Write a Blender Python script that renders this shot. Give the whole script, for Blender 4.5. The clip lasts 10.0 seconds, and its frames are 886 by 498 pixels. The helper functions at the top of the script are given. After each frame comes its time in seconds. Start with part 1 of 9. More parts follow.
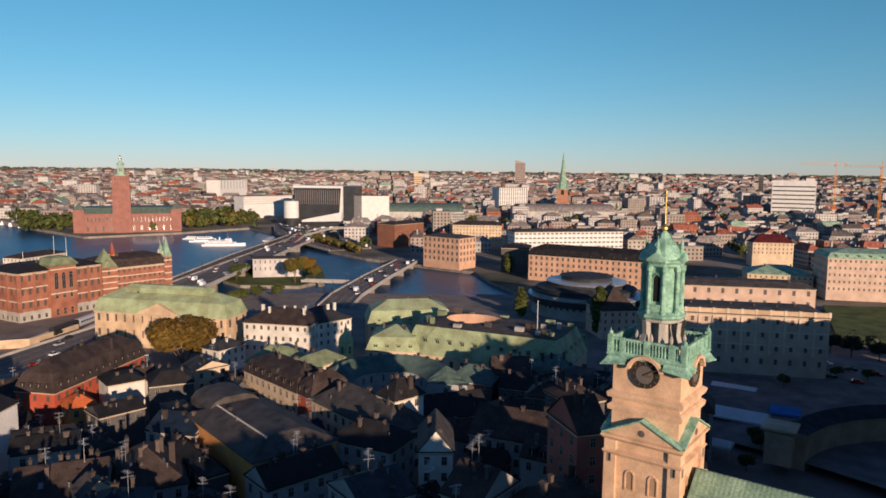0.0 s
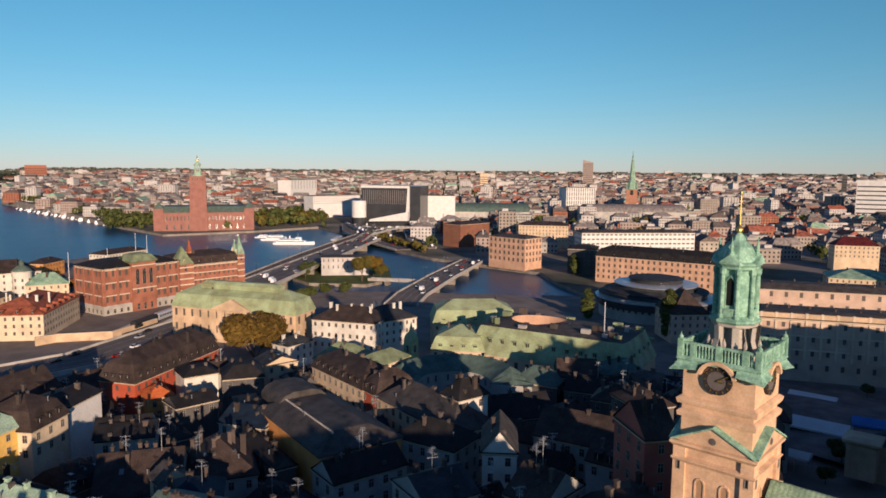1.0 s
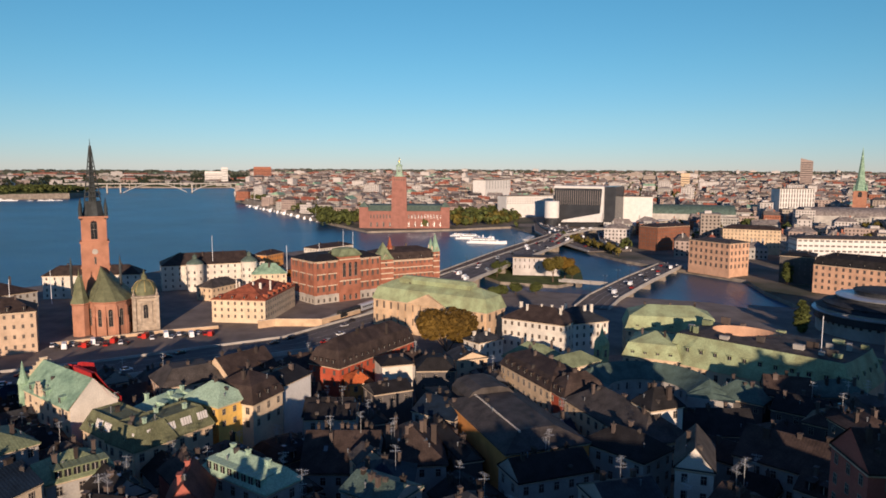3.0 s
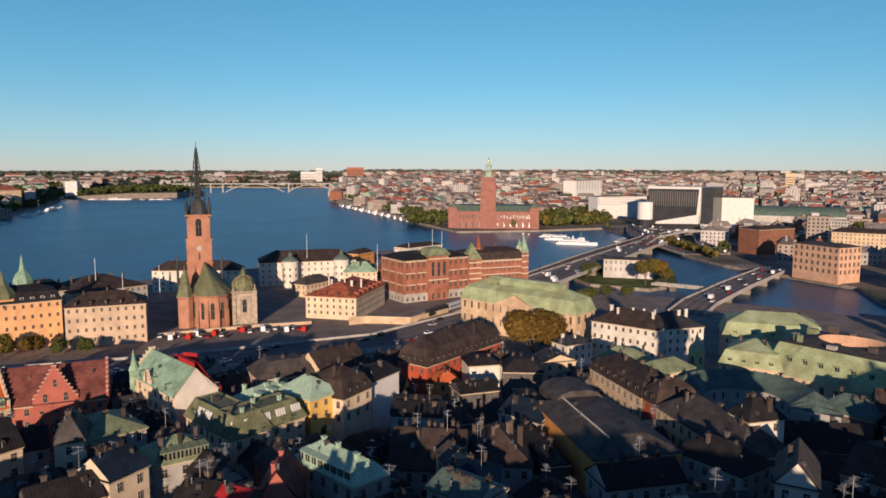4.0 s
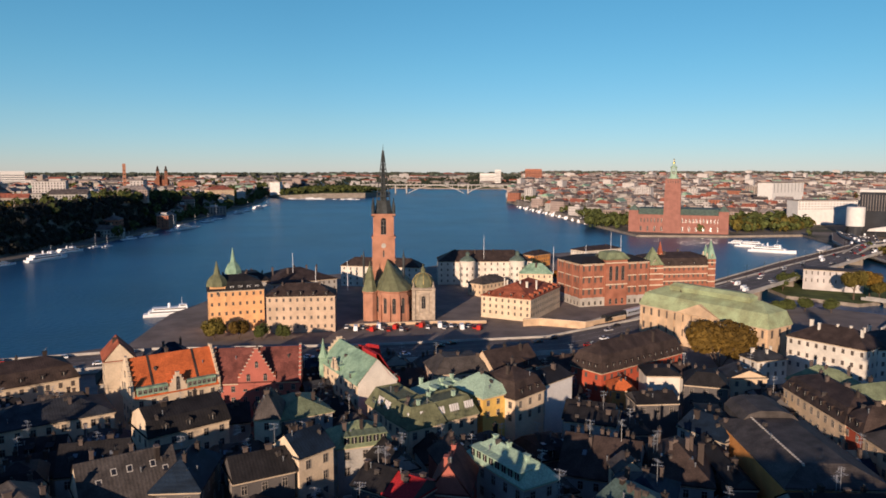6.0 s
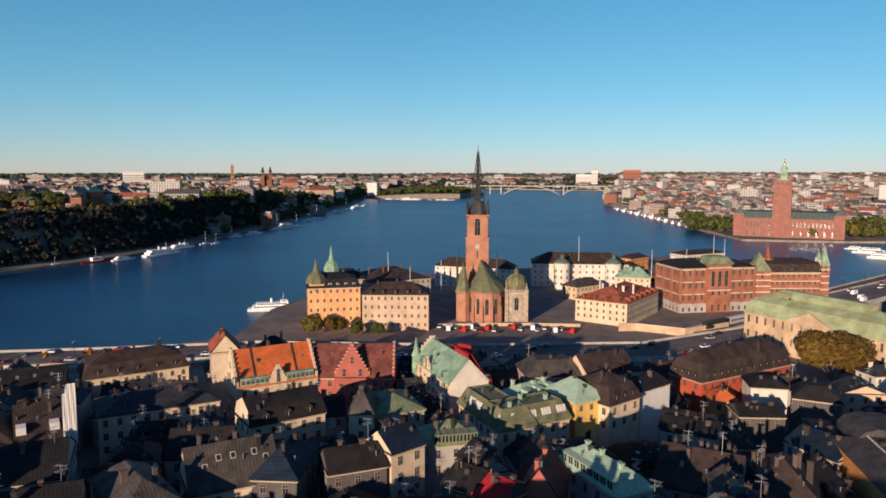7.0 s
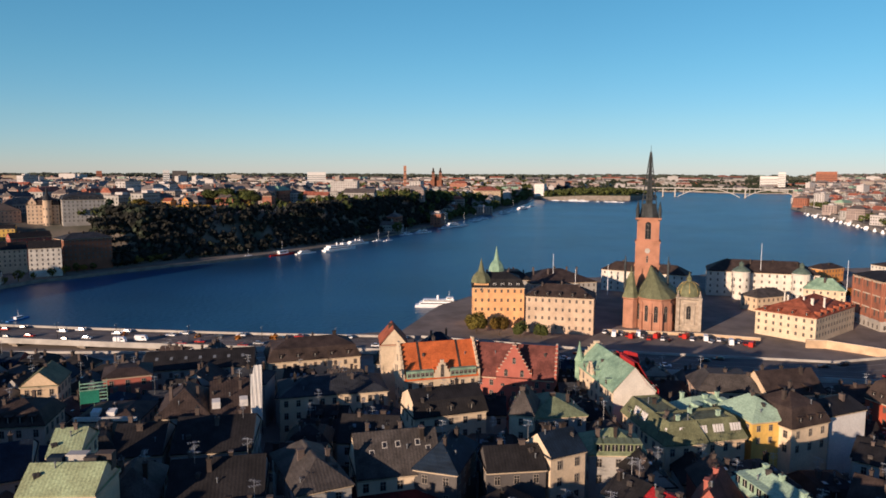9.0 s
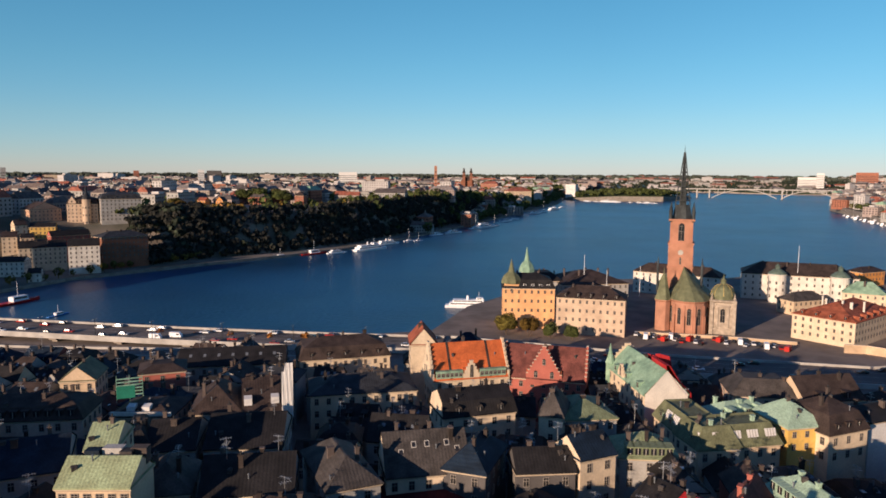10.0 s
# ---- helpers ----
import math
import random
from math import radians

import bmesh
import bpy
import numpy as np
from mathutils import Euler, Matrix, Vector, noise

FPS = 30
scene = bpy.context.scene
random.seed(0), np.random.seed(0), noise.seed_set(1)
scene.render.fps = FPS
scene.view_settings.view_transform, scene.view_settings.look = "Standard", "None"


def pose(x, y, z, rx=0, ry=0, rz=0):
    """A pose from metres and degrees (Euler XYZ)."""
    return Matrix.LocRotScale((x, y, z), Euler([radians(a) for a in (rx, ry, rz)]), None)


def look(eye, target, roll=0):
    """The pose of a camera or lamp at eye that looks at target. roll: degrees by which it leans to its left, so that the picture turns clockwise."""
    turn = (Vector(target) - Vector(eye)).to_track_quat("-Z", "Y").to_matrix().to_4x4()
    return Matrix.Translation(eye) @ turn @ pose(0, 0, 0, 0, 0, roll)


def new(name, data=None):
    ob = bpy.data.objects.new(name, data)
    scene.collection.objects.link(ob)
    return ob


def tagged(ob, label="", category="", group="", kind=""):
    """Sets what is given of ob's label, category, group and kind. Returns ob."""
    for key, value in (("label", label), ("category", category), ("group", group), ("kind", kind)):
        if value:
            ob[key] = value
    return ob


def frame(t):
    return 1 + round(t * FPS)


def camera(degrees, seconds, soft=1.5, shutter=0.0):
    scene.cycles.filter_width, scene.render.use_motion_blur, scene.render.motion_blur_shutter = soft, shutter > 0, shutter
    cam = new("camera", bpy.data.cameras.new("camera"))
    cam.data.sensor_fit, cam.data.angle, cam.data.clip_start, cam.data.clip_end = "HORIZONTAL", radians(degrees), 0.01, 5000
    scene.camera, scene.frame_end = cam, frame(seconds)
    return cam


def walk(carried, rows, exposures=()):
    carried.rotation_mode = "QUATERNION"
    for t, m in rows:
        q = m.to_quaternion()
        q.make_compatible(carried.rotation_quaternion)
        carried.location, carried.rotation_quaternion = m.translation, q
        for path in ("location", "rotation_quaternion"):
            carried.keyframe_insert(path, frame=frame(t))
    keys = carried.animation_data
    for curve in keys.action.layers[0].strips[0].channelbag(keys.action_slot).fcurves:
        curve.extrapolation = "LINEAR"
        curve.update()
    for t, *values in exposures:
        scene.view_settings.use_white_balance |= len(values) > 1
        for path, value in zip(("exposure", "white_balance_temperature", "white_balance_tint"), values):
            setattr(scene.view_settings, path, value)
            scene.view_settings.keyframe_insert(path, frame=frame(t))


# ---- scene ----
EYE = Vector((0.0, 0.0, 82.0))


def aim(yaw, pitch, lean):
    """The hovering camera's pose: degrees anticlockwise from east, down, and lean."""
    a, b = radians(yaw), radians(pitch)
    way = Vector((math.cos(a) * math.cos(b), math.sin(a) * math.cos(b), math.sin(b)))
    return look(EYE, EYE + way * 100, lean)


cam = camera(64.661, 10.0, soft=1.7)
walk(cam, [
    (0, aim(143.240, -6.436, 0.617)),
    (0.5, aim(144.847, -6.456, 0.585)),
    (1, aim(148.632, -6.487, 0.516)),
    (1.5, aim(152.580, -6.543, 0.500)),
    (2, aim(156.558, -6.589, 0.393)),
    (2.5, aim(160.991, -6.603, 0.355)),
    (2.7, aim(162.272, -6.600, 0.334)),
    (3.8, aim(170.257, -6.541, 0.160)),
    (4, aim(171.604, -6.578, 0.164)),
    (4.5, aim(175.583, -6.529, 0.104)),
    (5, aim(179.125, -6.498, 0.076)),
    (5.5, aim(182.667, -6.494, 0.089)),
    (5.7, aim(184.024, -6.492, 0.094)),
    (6.8, aim(192.030, -6.430, 0.080)),
    (7, aim(193.744, -6.418, 0.107)),
    (7.5, aim(197.299, -6.418, 0.196)),
    (8, aim(200.568, -6.411, 0.256)),
    (8.5, aim(203.743, -6.397, 0.215)),
    (9, aim(207.294, -6.379, 0.244)),
    (9.5, aim(209.458, -6.369, 0.273)),
    (10, aim(209.782, -6.372, 0.346)),
], exposures=[(0.0, 0.3, 6550.0, 0.0), (5.0, 0.3, 6550.0, 0.0), (8.0, 0.4, 6550.0, 0.0), (10.0, 0.45, 6550.0, 0.0)])

# ---- world and sun ----
SUN_AZ, SUN_EL = -12.5, 11.2
world = bpy.data.worlds.new("morning_sky")
scene.world = world
world.use_nodes = True
wn = world.node_tree.nodes
wn.clear()
sky = wn.new("ShaderNodeTexSky")
sky.sky_type = "NISHITA"
sky.sun_disc = False
sky.sun_elevation = radians(SUN_EL)
sky.sun_rotation = radians(90 - SUN_AZ)
sky.altitude = 100
sky.air_density, sky.dust_density, sky.ozone_density = 0.85, 0.0, 6.0
wbg = wn.new("ShaderNodeBackground")
wbg.inputs["Strength"].default_value = 0.18
wout = wn.new("ShaderNodeOutputWorld")
# morning haze: the clear sky is paler low down
wtc, wsep = wn.new("ShaderNodeTexCoord"), wn.new("ShaderNodeSeparateXYZ")
whaze, wmul = wn.new("ShaderNodeValToRGB"), wn.new("ShaderNodeMix")
wmul.data_type, wmul.blend_type, wmul.clamp_result = "RGBA", "MULTIPLY", False
wmul.inputs[0].default_value = 1.0
for k, (pos, col) in enumerate(((0.0, (0.74, 0.54, 0.545)), (0.07, (0.80, 0.60, 0.50)), (0.14, (0.765, 0.66, 0.51)), (0.24, (0.72, 0.715, 0.54)), (0.36, (0.70, 0.60, 0.57)), (0.7, (0.78, 0.53, 0.57)))):
    stop = whaze.color_ramp.elements[k] if k < 2 else whaze.color_ramp.elements.new(pos)
    stop.position, stop.color = pos, (*col, 1.0)
world.node_tree.links.new(wtc.outputs["Generated"], wsep.inputs[0])
world.node_tree.links.new(wsep.outputs["Z"], whaze.inputs[0])
world.node_tree.links.new(sky.outputs[0], wmul.inputs[6])
world.node_tree.links.new(whaze.outputs[0], wmul.inputs[7])
# the sky is a little paler towards the south
wdot, wsouth, wtint = wn.new("ShaderNodeVectorMath"), wn.new("ShaderNodeMapRange"), wn.new("ShaderNodeVectorMath")
wdot.operation, wtint.operation = "DOT_PRODUCT", "SCALE"
wdot.inputs[1].default_value = (math.cos(radians(250)), math.sin(radians(250)), 0.0)
wsouth.inputs["From Min"].default_value, wsouth.inputs["From Max"].default_value = 0.6, 1.0
wsouth.inputs["To Min"].default_value, wsouth.inputs["To Max"].default_value = 1.0, 1.2
world.node_tree.links.new(wtc.outputs["Generated"], wdot.inputs[0])
world.node_tree.links.new(wdot.outputs["Value"], wsouth.inputs["Value"])
world.node_tree.links.new(wmul.outputs[2], wtint.inputs[0])
world.node_tree.links.new(wsouth.outputs["Result"], wtint.inputs["Scale"])
world.node_tree.links.new(wtint.outputs[0], wbg.inputs[0])
world.node_tree.links.new(wbg.outputs[0], wout.inputs[0])
sun = new("sun", bpy.data.lights.new("sun", "SUN"))
sun.data.energy, sun.data.angle, sun.data.color = 5.0, radians(0.5), (1.0, 0.72, 0.58)
sun.matrix_world = look((0, 0, 300), (-math.cos(radians(SUN_AZ)) * 100, -math.sin(radians(SUN_AZ)) * 100, 300 - 100 * math.tan(radians(SUN_EL))))

# ---- materials ----
MATS = {}


def material(name, col, rough=0.8, metal=0.0, big=0.25, fine=0.12, seams=0.0, bump=0.15, size=4.0, rand=0.0, col2=None, courses=0.0):
    """A surface: two scales of tone variation, fine relief, and seams (ribs a given distance apart) or courses."""
    m = bpy.data.materials.new(name)
    m.use_nodes = True
    nt = m.node_tree
    n, lk = nt.nodes, nt.links
    bsdf = n["Principled BSDF"]
    co = n.new("ShaderNodeTexCoord")
    out = co.outputs["Object"]
    a = n.new("ShaderNodeTexNoise")
    a.inputs["Scale"].default_value, a.inputs["Detail"].default_value = 1.0 / size, 4
    b = n.new("ShaderNodeTexNoise")
    b.inputs["Scale"].default_value, b.inputs["Detail"].default_value = 3.0, 3
    lk.new(out, a.inputs["Vector"])
    lk.new(out, b.inputs["Vector"])
    ramp = n.new("ShaderNodeValToRGB")
    dark = [c * (1 - big) for c in col] if col2 is None else col2
    lite = [min(1, c * (1 + big * 0.6)) for c in col]
    ramp.color_ramp.elements[0].position, ramp.color_ramp.elements[1].position = 0.34, 0.66
    ramp.color_ramp.elements[0].color, ramp.color_ramp.elements[1].color = (*dark, 1), (*lite, 1)
    lk.new(a.outputs["Fac"], ramp.inputs["Fac"])
    mul = n.new("ShaderNodeMix")
    mul.data_type, mul.blend_type = "RGBA", "MULTIPLY"
    mul.inputs["Factor"].default_value = 1.0
    lk.new(ramp.outputs["Color"], mul.inputs["A"])
    mr = n.new("ShaderNodeMapRange")
    mr.inputs["From Min"].default_value, mr.inputs["From Max"].default_value = 0.3, 0.7
    mr.inputs["To Min"].default_value, mr.inputs["To Max"].default_value = 1 - fine, 1 + fine
    lk.new(b.outputs["Fac"], mr.inputs["Value"])
    lk.new(mr.outputs["Result"], mul.inputs["B"])
    last = mul.outputs["Result"]
    if rand:
        info, geo = n.new("ShaderNodeObjectInfo"), n.new("ShaderNodeNewGeometry")
        add = n.new("ShaderNodeMath")
        lk.new(info.outputs["Random"], add.inputs[0])
        lk.new(geo.outputs["Random Per Island"], add.inputs[1])
        fr = n.new("ShaderNodeMath")
        fr.operation = "FRACT"
        lk.new(add.outputs[0], fr.inputs[0])
        r2 = n.new("ShaderNodeMapRange")
        r2.inputs["To Min"].default_value, r2.inputs["To Max"].default_value = 1 - rand, 1 + rand
        lk.new(fr.outputs[0], r2.inputs["Value"])
        m2 = n.new("ShaderNodeMix")
        m2.data_type, m2.blend_type = "RGBA", "MULTIPLY"
        m2.inputs["Factor"].default_value = 1.0
        lk.new(last, m2.inputs["A"])
        lk.new(r2.outputs["Result"], m2.inputs["B"])
        last = m2.outputs["Result"]
    lk.new(last, bsdf.inputs["Base Color"])
    bsdf.inputs["Roughness"].default_value, bsdf.inputs["Metallic"].default_value = rough, metal
    bsdf.inputs["Specular IOR Level"].default_value = 0.22
    height = b.outputs["Fac"]
    if seams or courses:
        w = n.new("ShaderNodeTexWave")
        w.wave_type, w.bands_direction, w.wave_profile = "BANDS", "X" if seams else "Z", "SIN"
        w.inputs["Scale"].default_value = 0.314 / (seams or courses)
        w.inputs["Distortion"].default_value = 0.3
        lk.new(out, w.inputs["Vector"])
        ad = n.new("ShaderNodeMath")
        ad.operation = "MULTIPLY_ADD"
        ad.inputs[1].default_value = 0.5
        lk.new(w.outputs["Fac"], ad.inputs[0])
        lk.new(b.outputs["Fac"], ad.inputs[2])
        height = ad.outputs[0]
    bp = n.new("ShaderNodeBump")
    bp.inputs["Strength"].default_value, bp.inputs["Distance"].default_value = bump, 0.1
    lk.new(height, bp.inputs["Height"])
    lk.new(bp.outputs["Normal"], bsdf.inputs["Normal"])
    MATS[name] = m
    return m


def walls(name, col, **k):
    return material(name, col, rough=0.9, big=k.pop("big", 0.16), fine=0.10, bump=0.2, size=k.pop("size", 5.0), **k)


def roofs(name, col, **k):
    return material(name, col, rough=k.pop("rough", 0.75), big=k.pop("big", 0.4), fine=0.25, bump=k.pop("bump", 0.4), seams=k.pop("seams", 0.65), size=k.pop("size", 3.0), **k)


walls("render_cream", (0.63, 0.50, 0.35))
walls("render_white", (0.64, 0.585, 0.50))
walls("render_ochre", (0.68, 0.375, 0.18))
walls("render_peach", (0.53, 0.39, 0.275))
material("black_glass", (0.045, 0.047, 0.052), rough=0.2, big=0.2, size=14)
walls("brick_hall", (0.28, 0.128, 0.10), courses=0.3)
walls("render_yellow", (0.68, 0.43, 0.12))
walls("render_pink", (0.55, 0.39, 0.295))
walls("render_salmon", (0.56, 0.34, 0.225))
walls("render_red", (0.42, 0.085, 0.045))
walls("render_rose", (0.37, 0.115, 0.085))
walls("render_grey", (0.36, 0.34, 0.31))
walls("render_tan", (0.60, 0.45, 0.30))
walls("render_orange", (0.62, 0.27, 0.08))
walls("brick_red", (0.32, 0.128, 0.08), courses=0.3, big=0.25)
walls("city_cream", (0.40, 0.35, 0.29))
walls("city_white", (0.50, 0.46, 0.43))
walls("city_pink", (0.34, 0.265, 0.23))
walls("city_tan", (0.31, 0.26, 0.22))
walls("chapel_stone", (0.40, 0.325, 0.25), big=0.3, size=2.0)
material("gilt_rib", (0.50, 0.36, 0.13), rough=0.5, metal=0.4)
walls("brick_choir", (0.40, 0.20, 0.13), courses=0.3, big=0.2)
walls("brick_church", (0.38, 0.18, 0.115), courses=0.3, big=0.2)
walls("brick_brown", (0.24, 0.10, 0.06), courses=0.3)
walls("sandstone", (0.55, 0.39, 0.25), courses=0.9, big=0.22)
walls("stone_grey", (0.40, 0.36, 0.31), big=0.2)
walls("concrete", (0.42, 0.39, 0.35), big=0.2)
walls("white_panel", (0.66, 0.63, 0.59), big=0.08)
# also given to houses in shade, so their shade is in the colour
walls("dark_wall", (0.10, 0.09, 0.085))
roofs("roof_black", (0.020, 0.018, 0.018))
roofs("roof_brown", (0.052, 0.036, 0.030))
roofs("roof_grey", (0.068, 0.058, 0.052), big=0.4)
roofs("roof_slate", (0.036, 0.038, 0.043))
roofs("roof_blue", (0.010, 0.020, 0.036))
roofs("copper", (0.25, 0.36, 0.25), rough=0.7, col2=(0.15, 0.24, 0.17))
roofs("copper_mint", (0.34, 0.46, 0.335), rough=0.7, big=0.18)
roofs("copper_olive", (0.20, 0.23, 0.13), rough=0.7, big=0.3)
roofs("copper_tower", (0.255, 0.41, 0.30), rough=0.75, col2=(0.155, 0.29, 0.21), size=1.2, seams=0.0, bump=0.2)
roofs("copper_lime", (0.305, 0.36, 0.205), rough=0.75, big=0.3, col2=(0.24, 0.255, 0.14), size=5.0)
roofs("copper_dark", (0.15, 0.155, 0.085), rough=0.7, big=0.3)
roofs("copper_teal", (0.085, 0.125, 0.105), rough=0.7, big=0.3)
roofs("hall_copper", (0.11, 0.15, 0.12), rough=0.7, big=0.3)
roofs("city_brown", (0.15, 0.115, 0.10))
roofs("city_black", (0.095, 0.08, 0.075))
roofs("city_grey", (0.22, 0.19, 0.175))
roofs("city_red", (0.30, 0.10, 0.065))
roofs("tile_dark", (0.15, 0.05, 0.04), seams=0.45, rough=0.85)
roofs("sheet_dark", (0.085, 0.012, 0.014))
roofs("tile_orange", (0.52, 0.125, 0.04), seams=0.45, big=0.25, rough=0.85)
roofs("tile_red", (0.31, 0.09, 0.048), seams=0.45, rough=0.85)
roofs("sheet_red", (0.38, 0.022, 0.026), seams=0.6, big=0.2)
roofs("lead", (0.05, 0.055, 0.055), seams=0.5)
material("sheet_blue", (0.05, 0.17, 0.42), big=0.1, rough=0.7)
material("netting_green", (0.03, 0.22, 0.14), big=0.15, rough=0.9)
material("brick_stack", (0.085, 0.065, 0.056), big=0.3, rand=0.6, rough=0.95)
material("asphalt", (0.145, 0.122, 0.108), big=0.25, rough=0.9, size=12)
material("cobbles", (0.17, 0.15, 0.135), big=0.3, rough=0.9, size=6)
material("paving", (0.205, 0.168, 0.142), big=0.25, rough=0.9, size=10)
material("city_ground", (0.22, 0.18, 0.15), big=0.4, rough=0.95, size=60, col2=(0.06, 0.065, 0.04))
material("quay_stone", (0.26, 0.22, 0.18), big=0.3, rough=0.9, size=5, courses=0.8)
material("grass", (0.09, 0.11, 0.03), big=0.4, rough=0.95, size=8)
material("frame_white", (0.50, 0.46, 0.40), big=0.05, rough=0.6)
material("sash", (0.27, 0.235, 0.20), big=0.1, rough=0.7)
material("stone_trim", (0.60, 0.48, 0.35), big=0.12, rough=0.85)
material("dark_metal", (0.03, 0.03, 0.03), rough=0.5, big=0.2)
material("pale_metal", (0.55, 0.55, 0.55), rough=0.4, metal=0.6, big=0.1)
material("white_paint", (0.80, 0.80, 0.80), rough=0.4, big=0.06)
material("red_paint", (0.45, 0.02, 0.015), rough=0.4, big=0.1)
material("orange_paint", (0.75, 0.28, 0.03), rough=0.5, big=0.1)
material("track_bed", (0.13, 0.09, 0.07), rough=0.95, big=0.3)
material("car_silver", (0.55, 0.55, 0.56), rough=0.3, metal=0.3, big=0.02)
material("car_dark", (0.03, 0.03, 0.035), rough=0.25, big=0.02)
material("gold", (0.75, 0.50, 0.15), rough=0.35, metal=0.9, big=0.1)
material("bark", (0.10, 0.07, 0.05), rough=0.95)
material("leaf_green", (0.075, 0.088, 0.024), rough=0.8, rand=0.45, big=0.3)
# near-black leaf colour: the slope's shade is put into it
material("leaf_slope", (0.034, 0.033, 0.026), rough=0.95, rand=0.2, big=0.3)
# half-strength green that puts shade into the slope and hillside trees
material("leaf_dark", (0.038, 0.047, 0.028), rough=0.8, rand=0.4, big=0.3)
# leaf green made bluer, putting distance haze into the colour
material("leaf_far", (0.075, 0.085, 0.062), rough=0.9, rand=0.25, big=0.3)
material("leaf_olive", (0.12, 0.095, 0.02), rough=0.8, rand=0.4, big=0.3)
material("leaf_amber", (0.115, 0.07, 0.014), rough=0.8, rand=0.3, big=0.3)
material("leaf_gold", (0.19, 0.115, 0.02), rough=0.8, rand=0.4, big=0.3)
material("leaf_autumn", (0.26, 0.10, 0.02), rough=0.8, rand=0.45, big=0.3)


def glass(name, col, rough):
    m = bpy.data.materials.new(name)
    m.use_nodes = True
    b = m.node_tree.nodes["Principled BSDF"]
    b.inputs["Base Color"].default_value, b.inputs["Roughness"].default_value = (*col, 1), rough
    b.inputs["Specular IOR Level"].default_value = 0.6
    MATS[name] = m


glass("pane", (0.022, 0.022, 0.024), 0.15)
# paler than pane: the sky's reflection is put into this colour
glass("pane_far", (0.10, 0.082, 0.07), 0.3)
glass("pane_pale", (0.16, 0.17, 0.18), 0.2)

wm = material("lake_water", (0.010, 0.060, 0.138), rough=0.3, big=0.35, fine=0.0, bump=0.0, size=140)
wt, wl = wm.node_tree.nodes, wm.node_tree.links
wb = wt["Principled BSDF"]
wb.inputs["Specular IOR Level"].default_value = 0.2
wc = wt.new("ShaderNodeTexCoord")
w1, w2 = wt.new("ShaderNodeTexNoise"), wt.new("ShaderNodeTexNoise")
w1.inputs["Scale"].default_value, w1.inputs["Detail"].default_value = 0.35, 6
w2.inputs["Scale"].default_value, w2.inputs["Detail"].default_value = 0.02, 3
wa = wt.new("ShaderNodeMath")
wa.operation = "MULTIPLY"
wl.new(wc.outputs["Object"], w1.inputs["Vector"])
wl.new(wc.outputs["Object"], w2.inputs["Vector"])
wl.new(w1.outputs["Fac"], wa.inputs[0])
wl.new(w2.outputs["Fac"], wa.inputs[1])
wp = wt.new("ShaderNodeBump")
wp.inputs["Strength"].default_value, wp.inputs["Distance"].default_value = 0.9, 1.2
wl.new(wa.outputs[0], wp.inputs["Height"])
wl.new(wp.outputs["Normal"], wb.inputs["Normal"])

# ---- building blocks ----


class Geo:
    """Collects faces for one mesh; every face carries the index of its material."""

    def __init__(self):
        self.v, self.f, self.m = [], [], []

    def poly(self, pts, m=0):
        k = len(self.v)
        self.v.extend(pts)
        self.f.append(tuple(range(k, k + len(pts))))
        self.m.append(m)

    def rings(self, rings, m=0, cap=True, top=None):
        k, n = len(self.v), len(rings[0])
        for r in rings:
            self.v.extend(r)
        for i in range(len(rings) - 1):
            for j in range(n):
                a, b = k + i * n + j, k + i * n + (j + 1) % n
                self.f.append((a, b, b + n, a + n))
                self.m.append(m)
        if cap:
            e = k + (len(rings) - 1) * n
            self.f.append(tuple(range(e, e + n)))
            self.m.append(m if top is None else top)

    def box(self, x0, x1, y0, y1, z0, z1, m=0, top=None):
        r = [(x0, y0), (x1, y0), (x1, y1), (x0, y1)]
        self.rings([[(*p, z0) for p in r], [(*p, z1) for p in r]], m, True, top)

    def turned(self, cx, cy, a, w, d, z0, z1, m=0, top=None):
        c, s = math.cos(a), math.sin(a)
        r = [(cx + u * c - v * s, cy + u * s + v * c) for u, v in ((-w / 2, -d / 2), (w / 2, -d / 2), (w / 2, d / 2), (-w / 2, d / 2))]
        self.rings([[(*p, z0) for p in r], [(*p, z1) for p in r]], m, True, top)

    def lathe(self, prof, n=12, cx=0, cy=0, m=0, turn=0.0, cap=True):
        self.rings([[(cx + r * math.cos(turn + math.tau * i / n), cy + r * math.sin(turn + math.tau * i / n), z) for i in range(n)] for r, z in prof], m, cap)

    def beam(self, a, b, r, m=0, n=4):
        a, b = Vector(a), Vector(b)
        q = (b - a).to_track_quat("Z", "Y")
        ring = [q @ Vector((r * math.cos(math.tau * (i + 0.5) / n), r * math.sin(math.tau * (i + 0.5) / n), 0)) for i in range(n)]
        self.rings([[tuple(a + p) for p in ring], [tuple(b + p) for p in ring]], m)

    def weld(self):
        seen, idx, vs = {}, [], []
        for p in self.v:
            k = tuple(round(c, 3) for c in p)
            if k not in seen:
                seen[k] = len(vs)
                vs.append(p)
            idx.append(seen[k])
        self.v, self.f = vs, [tuple(idx[i] for i in f) for f in self.f]

    def mesh(self, name, mats):
        me = bpy.data.meshes.new(name)
        me.from_pydata(self.v, [], self.f)
        for x in mats if isinstance(mats, (list, tuple)) else [mats]:
            me.materials.append(MATS[x])
        me.polygons.foreach_set("material_index", self.m)
        me.update()
        return me


def thing(name, x, y, z, rot, label, category, group="", kind=""):
    ob = new(name)
    ob.empty_display_size = 1
    ob.matrix_world = pose(x, y, z, 0, 0, rot)
    return tagged(ob, label, category, group, kind)


